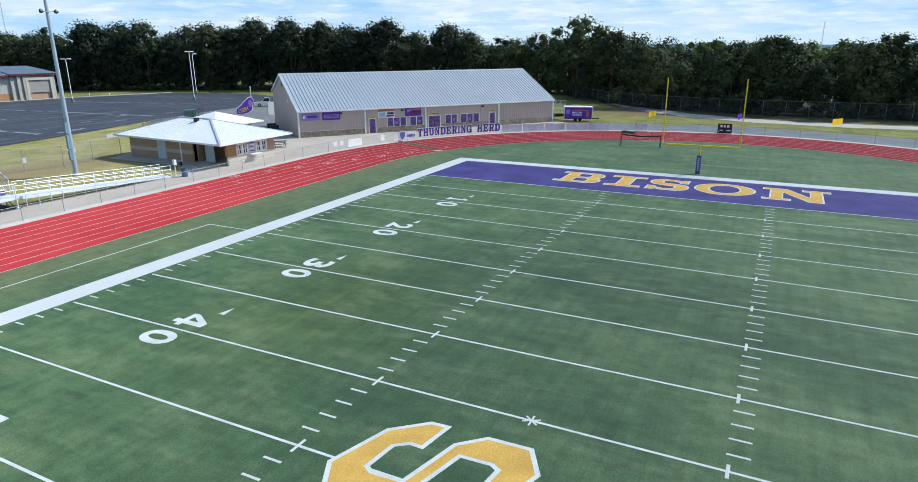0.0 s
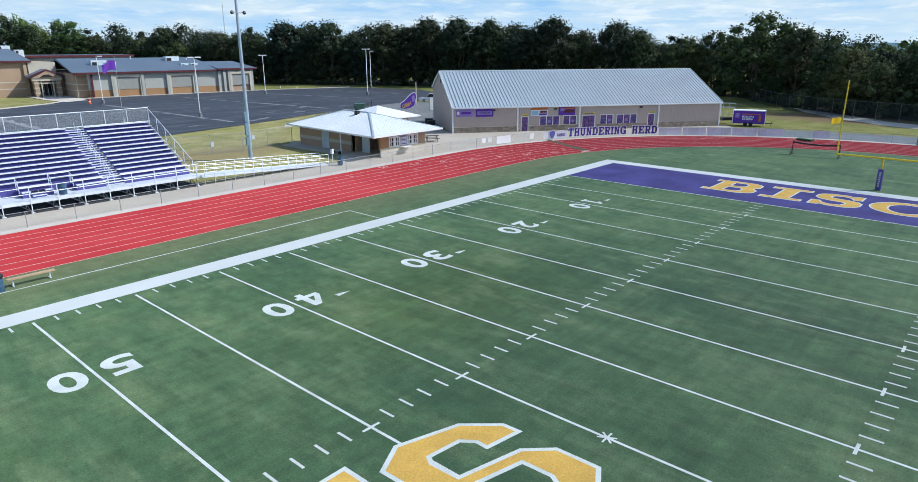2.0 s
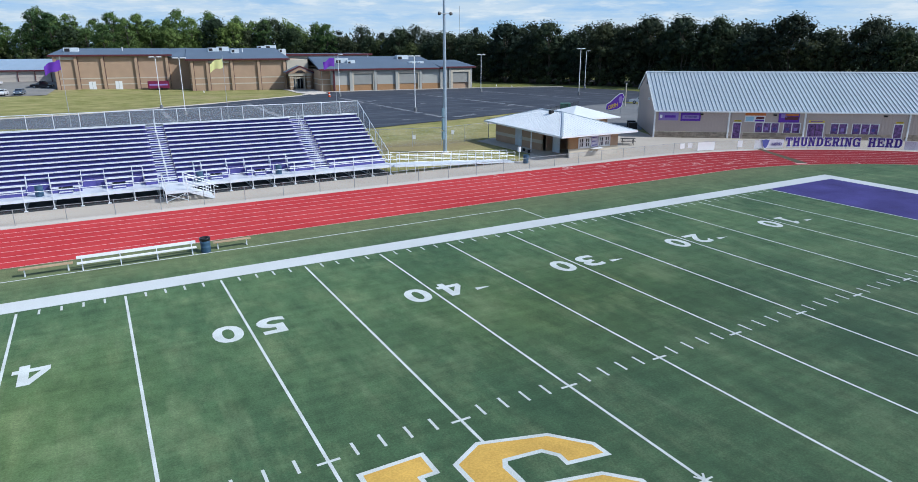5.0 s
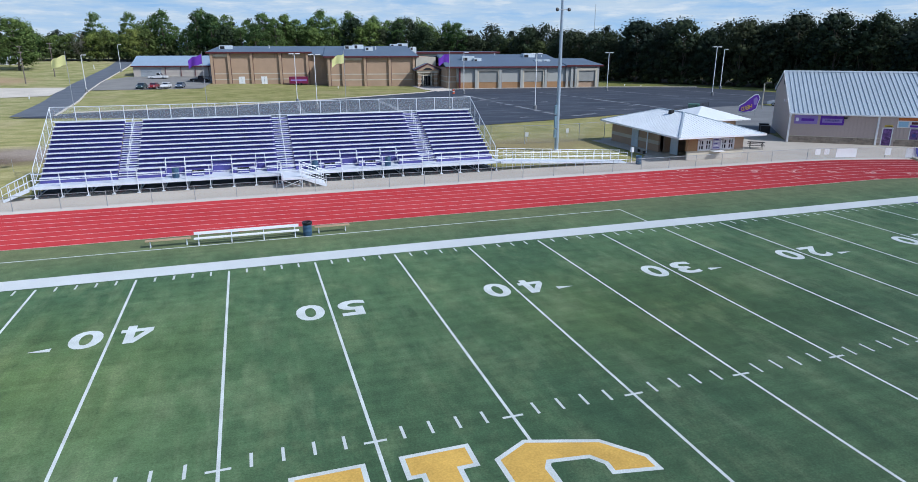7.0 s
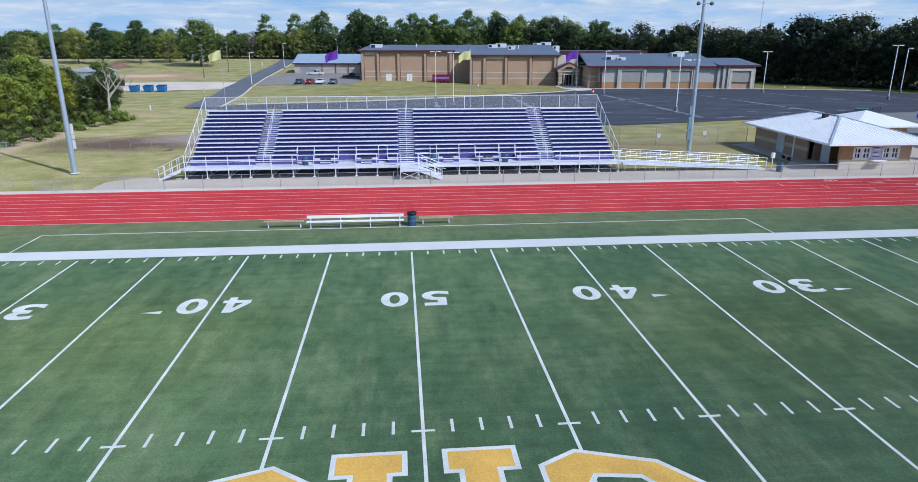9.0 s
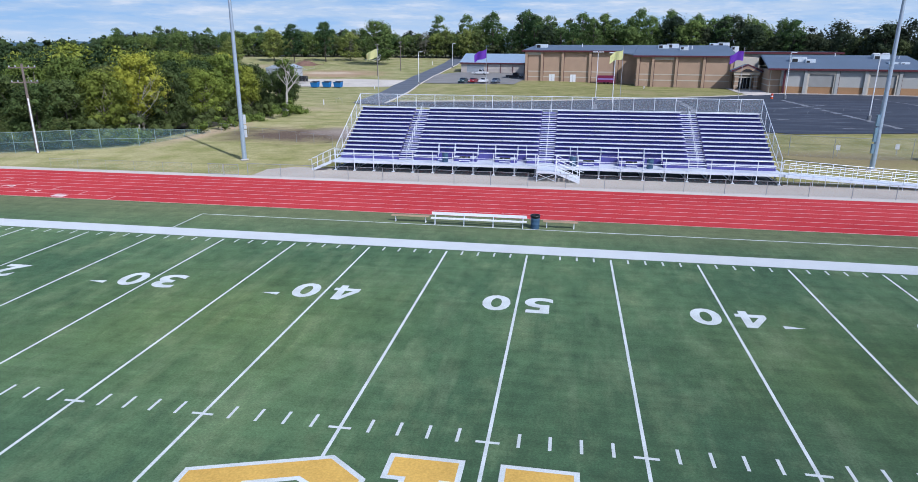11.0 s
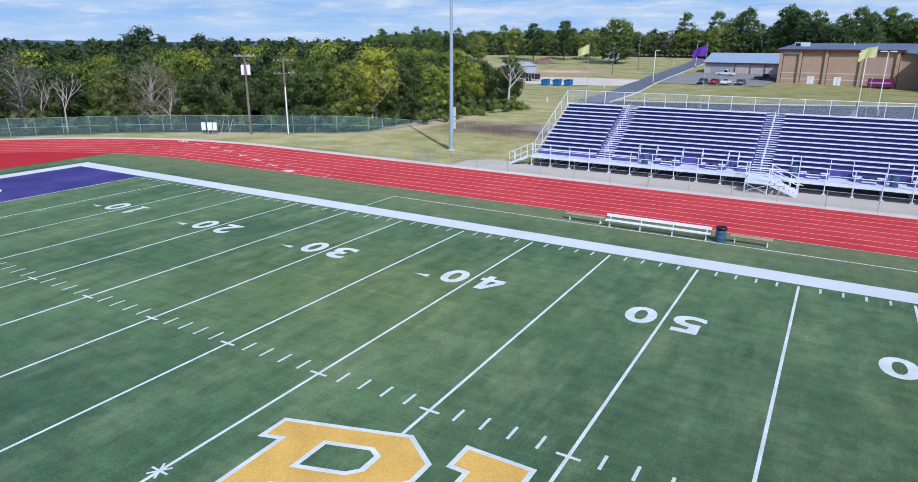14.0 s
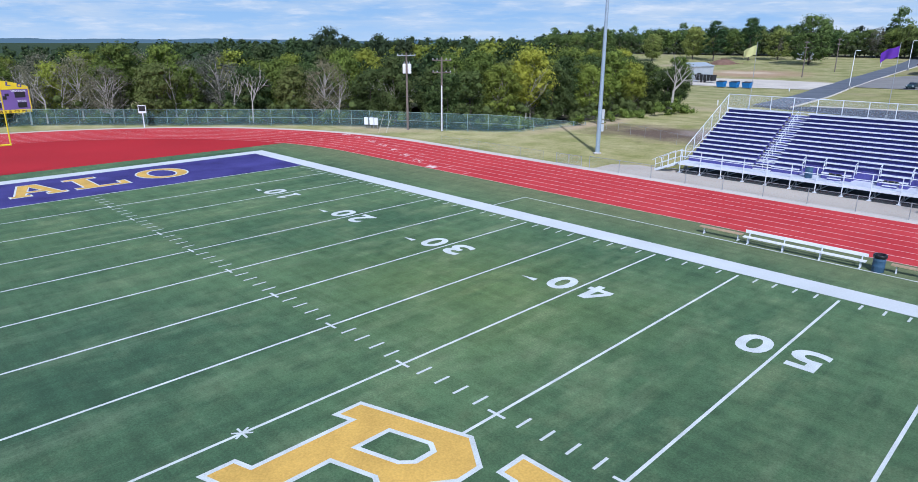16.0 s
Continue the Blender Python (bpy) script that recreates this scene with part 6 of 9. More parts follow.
def wing(x0, x1, y0, y1, z0, eave, rise, m_low, m_high=None, split=0.0, pil=(), m_pil=None, bands=(), roof_from=None):
    """A block of the school with a low sloping roof behind a front eave."""
    if m_high is None:
        part("wall", Geo().box(x0, y0, z0 - 1.2, x1, y1, eave), m_low, sc)
    else:
        part("wall", Geo().box(x0, y0 - 0.02, z0 - 1.2, x1, y1, split), m_low, sc)
        part("upper_wall", Geo().box(x0, y0, split, x1, y1 - 0.02, eave), m_high, sc)
    for z in bands:
        part("stone_band", Geo().box(x0 - 0.03, y0 - 0.05, z, x1 + 0.03, y0 - 0.005, z + 0.28), M_BAND, sc)
    for p in pil:
        part("pilaster", Geo().box(p - 0.35, y0 - 0.55, z0 - 1.0, p + 0.35, y0 - 0.03, eave - 0.05), m_pil or m_low, sc)
        part("downspout", Geo().box(p + 0.40, y0 - 0.22, z0 - 0.6, p + 0.52, y0 - 0.1, eave - 0.02), M_SPOUT, sc)
    o = 0.9
    x0 = x0 if roof_from is None else roof_from
    ym = y0 + (y1 - y0) * 0.5
    g = Geo().hexa([(x0 - o, y0 - o, eave), (x1 + o, y0 - o, eave), (x1 + o * 0.3, ym, eave + rise), (x0 - o * 0.3, ym, eave + rise), (x0 - o, y0 - o, eave + 0.3), (x1 + o, y0 - o, eave + 0.3), (x1, ym, eave + rise + 0.3), (x0, ym, eave + rise + 0.3)])
    g.hexa([(x0, ym, eave + rise), (x1, ym, eave + rise), (x1 + o, y1 + o, eave), (x0 - o, y1 + o, eave), (x0, ym, eave + rise + 0.3), (x1, ym, eave + rise + 0.3), (x1 + o, y1 + o, eave + 0.3), (x0 - o, y1 + o, eave + 0.3)])
    rf = part("roof", g, M_SHINGLE, sc, "slate-blue standing-seam roof")
    part("fascia", Geo().box(x0 - o, y0 - o - 0.06, eave - 0.12, x1 + o, y0 - o, eave + 0.32), M_MAROON, rf)
    return rf


wing(0.0, 28.2, 0.0, 40.0, 0.8, 9.6, 1.6, M_BRICK_TAN, pil=(0.5, 5.3, 11.6, 19.8, 27.6), bands=(2.0, 3.6))
wing(33.2, 59.4, -6.0, 40.0, 0.6, 8.4, 2.8, M_BRICK_TAN, pil=(33.9, 37.9, 44.3, 51.6, 58.8), bands=(1.8, 3.4))
part("wall", Geo().box(28.2, 0.6, -0.5, 33.2, 40, 9.0), M_BRICK_TAN, sc)
part("roof", Geo().hexa([(28.2, -0.6, 9.2), (33.2, -0.6, 8.6), (33.2, 20, 11.4), (28.2, 20, 11.2), (28.2, -0.6, 9.45), (33.2, -0.6, 8.9), (33.2, 20, 11.6), (28.2, 20, 11.4)]), M_SHINGLE, sc)
wing(68.9, 101.0, -22.6, 16.0, 0.0, 5.75, 3.0, M_BRICK_ORANGE, M_STUCCO, 1.75, pil=(74.2, 81.2, 87.4, 94.6, 101.0), m_pil=M_STUCCO, roof_from=66.4)
wing(101.4, 110.8, -23.0, 4.0, -0.1, 6.0, 1.6, M_BRICK_TAN, M_STUCCO, 1.75, pil=(102.3, 103.6, 110.2), m_pil=M_STUCCO)
part("wall", Geo().box(66.2, -20.8, -0.4, 69.6, -9.6, 5.7), M_BRICK_TAN, sc, "tan brick wall with pale bands")
part("wall", Geo().box(65.02, -9.6, -0.4, 69.6, -5.7, 5.7), M_BRICK_TAN, sc, "tan brick wall with pale bands")
part("corner_pier", Geo().box(69.3, -22.95, -0.4, 69.75, -22.55, 5.65), M_MAROON, sc)
for z in (1.7, 3.1):
    part("stone_band", Geo().box(66.14, -20.86, z, 66.195, -9.66, z + 0.25), M_BAND, sc)
    part("stone_band", Geo().box(66.14, -20.92, z, 69.2, -20.865, z + 0.25), M_BAND, sc)
part("downspout", Geo().box(66.5, -21.05, -0.2, 66.66, -20.93, 5.6), M_BAND, sc, "pale downspout")
part("wall", Geo().box(59.4, -1.0, -0.5, 66.0, 20, 8.2), M_BRICK_TAN, sc)
part("upper_panel", Geo().box(59.42, -6.6, 5.2, 65.4, -1.0, 8.3), M_BAND, sc)
# recessed bays with pale surrounds in the east wing
for a, b in ((75.0, 80.5), (88.2, 93.8), (104.4, 109.4)):
    y = -22.6 if a < 101 else -23.2
    part("bay_head", Geo().box(a - 0.6, y - 0.4, 4.75, b + 0.6, y - 0.03, 5.4), M_BAND, sc)
    part("bay_side", Geo().box(a - 0.6, y - 0.4, -0.3, a, y - 0.03, 4.75), M_BAND, sc)
    part("bay_side", Geo().box(b, y - 0.4, -0.3, b + 0.6, y - 0.03, 4.75), M_BAND, sc)
    part("roller_door", Geo().box(a, y - 0.10, 1.8, b, y - 0.035, 4.7), mat("grey_bay_%d" % int(a), (0.30, 0.30, 0.28), 0.7, var=0.08), sc)
for a, b, y, z in ((0.9, 5.0, 0.0, 8.6), (38.3, 43.6, -6.0, 7.5)):
    part("bay_head", Geo().box(a, y - 0.3, z, b, y - 0.03, z + 0.7), M_BAND, sc)
for x in (7.6, 14.0):
    d = part("door", Geo().box(x, -0.12, 0.5, x + 1.7, -0.02, 2.9), M_WHITE, sc, "white double door")
    part("leaf_gap", Geo().box(x + 0.83, -0.135, 0.6, x + 0.87, -0.125, 2.8), M_DARK, d)
# entrance porch
for x in (59.3, 64.1):
    part("porch_pier", Geo().box(x, -11.60, 0, x + 1.0, -10.00, 4.6, 0.08), M_BRICK_TAN, sc)
part("porch_beam", Geo().box(59.0, -11.70, 3.9, 65.4, -10.10, 4.6), M_BAND, sc)
part("porch_rail", Geo().box(60.3, -11.50, 3.2, 64.1, -11.10, 3.5), M_BAND, sc)
for x in (59.24, 64.04):
    for z in (0.9, 2.1, 3.3):
        part("pier_band", Geo().box(x, -11.66, z, x + 1.12, -9.940, z + 0.28), M_BAND, sc)
part("porch_wall", Geo().box(59.4, -5.6, -0.3, 65.0, -1.02, 4.6), M_BRICK_TAN, sc)
for e in (-1, 1):
    lo, hi = sorted((62.2, 62.2 + e * 3.9))
    zl, zh = (5.0, 6.7) if e < 0 else (6.7, 5.0)
    g = Geo().hexa([(lo, -11.60, 4.6), (hi, -11.60, 4.6), (hi, -1.0, 4.6), (lo, -1.0, 4.6), (lo, -11.60, zl), (hi, -11.60, zh), (hi, -1.0, zh), (lo, -1.0, zl)])
    part("porch_roof", g, M_SHINGLE, sc)
    part("porch_fascia", Geo().beam((62.2, -11.96, 6.58), (62.2 + e * 3.95, -11.96, 4.86), 0.10, 0.34), M_MAROON, sc)
part("porch_gable", Geo().hexa([(58.9, -11.90, 4.62), (65.5, -11.90, 4.62), (65.5, -11.612, 4.62), (58.9, -11.612, 4.62), (62.1, -11.90, 6.25), (62.3, -11.90, 6.25), (62.3, -11.612, 6.25), (62.1, -11.612, 6.25)]), M_BRICK_TAN, sc)
part("gable_vent", Geo().hexa([(60.6, -11.95, 4.75), (63.8, -11.95, 4.75), (63.8, -11.905, 4.75), (60.6, -11.905, 4.75), (61.7, -11.95, 5.45), (62.7, -11.95, 5.45), (62.7, -11.905, 5.45), (61.7, -11.905, 5.45)]), M_DARK, sc)
d = part("entrance", Geo().box(60.5, -5.85, 0.1, 63.9, -5.62, 3.3), M_GLASS, sc, "dark glazed entrance doors")
for x in (60.5, 61.3, 62.15, 63.0, 63.8):
    part("mullion", Geo().box(x, -5.95, 0.1, x + 0.12, -5.86, 3.3), M_WHITE, d)
for x in (60.9, 63.4):
    part("porch_column", Geo().tube((x, -11.30, 0.1), (x, -11.30, 4.0), 0.18, 10), M_BAND, sc)
for x, y, z, w, h in ((1.6, 9, 10.3, 2.8, 1.5), (39.0, 9, 10.4, 2.4, 1.3), (41.6, 10, 10.5, 2.6, 1.5), (45.2, 5, 10.0, 1.8, 1.2), (54.2, 18, 10.8, 2.0, 1.4), (56.6, 18, 10.9, 2.6, 1.5), (60.0, 12, 10.0, 1.6, 1.3)):
    u = part("roof_unit", Geo().box(x, y, z - 0.9, x + w * 1.3, y + 2.2, z + h * 0.95, 0.05), M_UNIT, sc, "grey rooftop air handler")
    part("grille", Geo().box(x + 0.25, y - 0.03, z + 0.3, x + w * 0.55, y - 0.005, z + h * 0.8), M_DARK, u)
for x, y, z, w, h in ((72.0, -14, 6.8, 2.8, 1.8), (75.2, -15, 6.6, 1.8, 1.5), (92.0, -9, 7.6, 2.8, 1.7), (93.6, -16, 6.4, 1.6, 1.2), (96.2, -16, 6.4, 1.5, 1.2)):
    u = part("roof_unit", Geo().box(x, y, z - 0.6, x + w * 1.3, y + 2.2, z + h * 1.05, 0.05), M_UNIT, sc, "grey rooftop air handler")
    part("grille", Geo().box(x + 0.25, y - 0.03, z + 0.3, x + w * 0.55, y - 0.005, z + h * 0.8), M_DARK, u)
part("rear_block", Geo().box(62, 24, 0, 92, 44, 9.2), M_STUCCO, sc)
part("rear_roof", Geo().box(61, 23, 9.2, 93, 45, 9.6), M_SHINGLE, sc)
part("rear_fascia", Geo().box(61, 22.94, 9.0, 93, 23.0, 9.62), M_MAROON, sc)
for x, y, z in ((16.0, 12, 11.0), (47.5, 8, 10.6), (48.6, 7, 10.5), (84.0, -5, 8.6), (98.0, -8, 8.0)):
    part("roof_pipe", Geo().tube((x, y, z - 1.0), (x, y, z + 0.9), 0.12, 8), M_WHITE, sc)

# metal annex beside the school
an = thing("metal_annex", "low white metal building with a blue-grey roof", "building", pose(-36.8, 225.0, ground_z(-26, 222), 0, 0, SC_ANG - 2))
part("wall", Geo().box(0, 0, -1.5, 25.0, 14, 3.3), mat("pale_annex_siding", (0.48, 0.43, 0.39), 0.6, var=0.06), an)
g = Geo().hexa([(-0.5, -0.6, 3.3), (25.5, -0.6, 3.3), (25.5, 7, 6.3), (-0.5, 7, 6.3), (-0.5, -0.6, 3.5), (25.5, -0.6, 3.5), (25.5, 7, 6.5), (-0.5, 7, 6.5)])
g.hexa([(-0.5, 7, 6.3), (25.5, 7, 6.3), (25.5, 14.6, 3.3), (-0.5, 14.6, 3.3), (-0.5, 7, 6.5), (25.5, 7, 6.5), (25.5, 14.6, 3.5), (-0.5, 14.6, 3.5)])
part("roof", g, mat("blue_grey_metal", (0.32, 0.42, 0.53), 0.5, 0.2, var=0.06), an)
part("fascia", Geo().box(-0.5, -0.66, 3.1, 25.5, -0.6, 3.5), M_MAROON, an)
part("roller_door", Geo().box(2.2, -0.06, -1.0, 8.5, -0.005, 2.6), mat("grey_roller_door", (0.30, 0.33, 0.37), 0.6), an)
for i in range(4):
    part("door_rib", Geo().box(2.2, -0.1, -0.5 + i * 0.75, 8.5, -0.065, -0.42 + i * 0.75), M_GALV, an)
for z in (0.2, 1.4, 2.5):
    part("wall_band", Geo().box(8.9, -0.05, z, 24.9, -0.005, z + 0.3), M_KERB, an)
for x in (9.8, 14.6, 19.0, 23.2):
    part("post", Geo().box(x, -0.3, -1.4, x + 0.15, -0.1, 3.2), M_MAROON, an)


# ---- vehicles ----
def car(name, label, m_body, at, length=4.6, width=1.8, height=1.45, pick=False):
    ob = thing(name, label, "pickup truck" if pick else "car", at, "parked vehicles")
    L_, W_, H_ = length / 2, width / 2, height
    low = [(-L_, 0.35), (-L_ + 0.05, 0.85), (-L_ * 0.9, 0.95), (L_ * 0.45, 1.0), (L_ * 0.92, 0.88), (L_, 0.7), (L_, 0.35)]
    if pick:
        top = [(-L_ * 0.15, 0.98), (-L_ * 0.10, H_ - 0.04), (L_ * 0.22, H_), (L_ * 0.50, 1.02)]
    else:
        top = [(-L_ * 0.88, 0.93), (-L_ * 0.55, H_ - 0.03), (L_ * 0.12, H_), (L_ * 0.50, 0.98)]
    g = Geo()
    for pr, w in ((low, W_), (top, W_ * 0.86)):
        n, k = len(g.v), len(pr)
        g.v += [(x, -w, z) for x, z in pr] + [(x, w, z) for x, z in pr]
        g.f += [tuple(range(n, n + k)), tuple(range(n + 2 * k - 1, n + k - 1, -1))] + [(n + (i + 1) % k, n + i, n + k + i, n + k + (i + 1) % k) for i in range(k)]
    body = part("body", g, m_body, ob)
    t = [(x * 0.96 + (0.0), z) for x, z in top]
    for s in (-1, 1):
        y = s * (W_ * 0.86 + 0.008)
        part("side_window", Geo().poly([(x, y, z) for x, z in ((t[0][0] + 0.15, t[0][1] + 0.08), (t[1][0] + 0.08, t[1][1] - 0.1), (t[2][0], t[2][1] - 0.1), (t[3][0] - 0.2, t[3][1] + 0.06))][::s]), M_GLASS, body)
    for (a, b) in ((top[2], top[3]), (top[0], top[1])):
        dx, dz = b[0] - a[0], b[1] - a[1]
        nx, nz = -dz, dx
        ln = math.hypot(dx, dz)
        o = Vector((-dz / ln * 0.01, dx / ln * 0.01))
        if o.y < 0:
            o = -o
        w = W_ * 0.76
        p, q = (a[0] + dx * 0.12 + o.x, a[1] + dz * 0.12 + o.y), (a[0] + dx * 0.9 + o.x, a[1] + dz * 0.9 + o.y)
        part("windscreen", Geo().poly([(p[0], -w, p[1]), (p[0], w, p[1]), (q[0], w, q[1]), (q[0], -w, q[1])]), M_GLASS, body)
    if pick:
        part("bed", Geo().box(-L_ + 0.12, -W_ + 0.12, 0.92, -L_ * 0.18, W_ - 0.12, 0.99), M_DARK, body)
    for sx in (-0.62, 0.62):
        for sy in (-1, 1):
            wh = part("wheel", Geo().tube((0, -0.11, 0), (0, 0.11, 0), 0.34, 16), M_RUBBER, ob, at=pose(sx * L_, sy * (W_ - 0.1), 0.34))
            part("rim", Geo().tube((0, -0.125, 0), (0, 0.125, 0), 0.20, 12), M_GALV, wh)
    for s in (-1, 1):
        part("headlight", Geo().box(L_ - 0.03, s * W_ * 0.7 - 0.18, 0.62, L_ + 0.02, s * W_ * 0.7 + 0.18, 0.78), M_WHITE, ob)
        part("tail_light", Geo().box(-L_ - 0.02, s * W_ * 0.8 - 0.12, 0.68, -L_ + 0.03, s * W_ * 0.8 + 0.12, 0.85), M_ORANGE, ob)
    return ob


def paint(name, col):
    return mat(name, col, 0.25, 0.1, var=0.03, spec=0.6)


P_WHITE, P_BLACK, P_RED, P_GREY, P_TEAL = paint("white_car_paint", (0.72, 0.73, 0.75)), paint("black_car_paint", (0.02, 0.022, 0.03)), paint("red_car_paint", (0.26, 0.02, 0.03)), paint("grey_blue_car_paint", (0.10, 0.13, 0.18)), paint("dark_teal_car_paint", (0.03, 0.06, 0.07))
for x, y, m_, nm in ((-29.2, 182.6, P_TEAL, "dark teal car parked facing the lawn"), (-26.2, 182.6, P_RED, "dark red car parked facing the lawn"), (-23.2, 182.7, P_WHITE, "white car parked facing the lawn"), (-19.6, 182.8, P_GREY, "dark blue car parked facing the lawn")):
    car("car", nm, m_, pose(x, y, ground_z(x, y) + 0.06, 0, 0, -98))
car("pickup_truck", "white pickup truck parked by the annex", P_WHITE, pose(-28.6, 215.5, ground_z(-28, 215) + 0.06, 0, 0, -10), 5.6, 2.0, 1.85, True)
car("pickup_truck", "black pickup truck parked by the school", P_BLACK, pose(-15.6, 201.6, ground_z(-15, 201) + 0.06, 0, 0, -14), 5.4, 2.0, 1.85, True)
car("pickup_truck", "white crew-cab pickup truck parked beside the field house", P_WHITE, pose(99.6, 93.7, 0.02, 0, 0, 134), 5.9, 2.0, 1.9, True)
van = thing("utility_trailer", "maroon enclosed trailer by the school wall", "trailer", pose(9.6, 189.6, ground_z(12, 189), 0, 0, SC_ANG))
part("box", Geo().box(0, 0, 0.45, 5.4, 2.0, 2.4, 0.06), mat("maroon_trailer", (0.17, 0.015, 0.06), 0.4), van)
part("stripe", Geo().box(0.4, -0.02, 1.2, 5.0, -0.004, 1.6), M_LILAC, van)
for x in (2.4, 3.4):
    part("wheel", Geo().tube((x, 0.0, 0.35), (x, 0.25, 0.35), 0.35, 14), M_RUBBER, van)

# enclosed trailer east of the field house
tr = thing("enclosed_trailer", "white and purple enclosed trailer with printed sides", "trailer", pose(97.6, 26.7, 0, 0, 0, -72) @ Matrix.Diagonal((0.86, 0.86, 0.84, 1)))
part("box", Geo().box(0, 0, 0.45, 5.4, 2.3, 2.75, 0.05), M_PURPLE_CLOTH, tr)
part("roof", Geo().box(-0.03, -0.03, 2.75, 5.43, 2.33, 2.86, 0.05), M_WHITE, tr)
part("corner_trim", Geo().box(-0.03, -0.03, 0.45, 0.06, 0.06, 2.75).box(5.34, -0.03, 0.45, 5.43, 0.06, 2.75), M_WHITE, tr)
for body, z in (("BISON", 1.72), ("CHEER", 1.28)):
    part("lettering", fitted_text(body, 1.9, 0.34, 0.03, 0.01), M_WHITE, tr, at=pose(2.5, -0.015, z, 90, 0, 0))
for a, b, c, d, mm in ((4.3, 0.9, 4.7, 2.0, M_ORANGE_PRINT), (0.4, 1.5, 1.1, 2.3, M_LILAC), (1.5, 2.1, 4.6, 2.25, M_ORANGE_PRINT), (0.25, 0.7, 5.1, 0.8, M_PURPLE)):
    part("print", Geo().box(a, -0.02, b, c, -0.004, d), mm, tr)
part("door", Geo().box(-0.02, 0.25, 0.6, -0.004, 2.05, 2.6), M_PURPLE, tr)
for x in (2.2, 3.1):
    part("wheel", Geo().tube((x, -0.05, 0.34), (x, 0.2, 0.34), 0.34, 14), M_RUBBER, tr)
part("drawbar", Geo().beam((5.4, 0.5, 0.5), (6.8, 1.15, 0.5), 0.1).beam((5.4, 1.8, 0.5), (6.8, 1.15, 0.5), 0.1).beam((6.5, 1.15, 0), (6.5, 1.15, 0.8), 0.08), M_DARK, tr)
rk = thing("steel_rack", "open steel rack of stored gear beside the field house", "rack", pose(98.4, 28.6, 0, 0, 0, FH_ANG))
for x in (0, 2.2):
    for y in (0, 1.6):
        part("post", Geo().beam((x, y, 0), (x, y, 3.2), 0.06), M_GALV, rk)
for z in (0.5, 1.6, 2.6, 3.2):
    part("bar", Geo().beam((0, 0, z), (2.2, 0, z), 0.05).beam((0, 1.6, z), (2.2, 1.6, z), 0.05).beam((0, 0, z), (0, 1.6, z), 0.05).beam((2.2, 0, z), (2.2, 1.6, z), 0.05), M_GALV, rk)
part("gear", Geo().box(0.1, 0.1, 0.55, 2.0, 1.4, 1.0, 0.1), M_DARK, rk)


# ---- car-park lamps ----
M_BASE = mat("weathered_footing", (0.20, 0.21, 0.22), 0.9, var=0.2, scale=1.0, fine=8)


def lot_lamp(x, y, h, two=True):
    ob = thing("street_lamp", "white square car-park lamp pole on a concrete base", "street lamp", pose(x, y, ground_z(x, y), 0, 0, SC_ANG), "car park lamps")
    part("base", Geo().lathe([(0.32, 0), (0.32, 0.7), (0.28, 0.8)], 14), M_BASE, ob)
    part("shaft", Geo().box(-0.07, -0.07, 0.8, 0.07, 0.07, h, 0.015), M_WHITE, ob)
    for s in ((-1, 1) if two else (1,)):
        hd = part("lamp_head", Geo().box(min(s * 0.15, s * 1.15), -0.22, h - 0.05, max(s * 0.15, s * 1.15), 0.22, h + 0.12, 0.05), M_WHITE, ob)
        part("lens", Geo().box(min(s * 0.35, s * 1.05), -0.17, h - 0.08, max(s * 0.35, s * 1.05), 0.17, h - 0.052), M_GLASS, hd)


for x, y, h, two in ((7.5, 133, 10, True), (10.1, 118, 10, True), (49.5, 146.4, 10, False), (49.2, 102.6, 10.2, True), (89.4, 144.7, 9.8, True), (105, 121.9, 11.3, True), (123, 141, 10.6, False), (-40.7, 174, 9.0, False), (-43.2, 243, 9.0, False)):
    lot_lamp(x, y, h, two)


# ---- flags on the stand ----
def flag(x, m_cloth, word, ph, z0=4.6):
    ob = thing("flag", "%s flag flying from a thin pole behind the bleachers" % word, "flag", pose(x, 56.4, 0), "flags")
    part("pole", Geo().tube((0, 0, 0), (0, 0, 11.2), 0.03, 8, 0.02), M_GALV, ob)
    g = Geo()
    nx, nz, w, h = 14, 6, 1.3, 0.86
    for j in range(nz + 1):
        for i in range(nx + 1):
            u, v = i / nx, j / nz
            sag = -0.40 * u * u
            g.v.append((-u * w * 0.96, 0.22 * u * math.sin(u * 7 + ph + v * 1.3), 10.0 + v * h * (1 - 0.12 * u) + sag + 0.05 * math.sin(u * 9 + ph)))
    for j in range(nz):
        for i in range(nx):
            a = j * (nx + 1) + i
            g.f.append((a, a + 1, a + nx + 2, a + nx + 1))
    part("cloth", g, m_cloth, ob, smooth=True)
    part("bracket", Geo().box(-0.06, -0.25, 5.2, 0.06, 0.03, 5.4), M_GALV, ob)


for x, m_, w_, p_ in ((-17.85, M_YELLOW_CLOTH, "yellow", 0.3), (-6.5, M_FLAG_PURPLE, "purple", 1.7), (6.85, M_YELLOW_CLOTH, "yellow", 2.9), (17.95, M_FLAG_PURPLE, "purple", 4.2)):
    flag(x, m_, w_, p_)


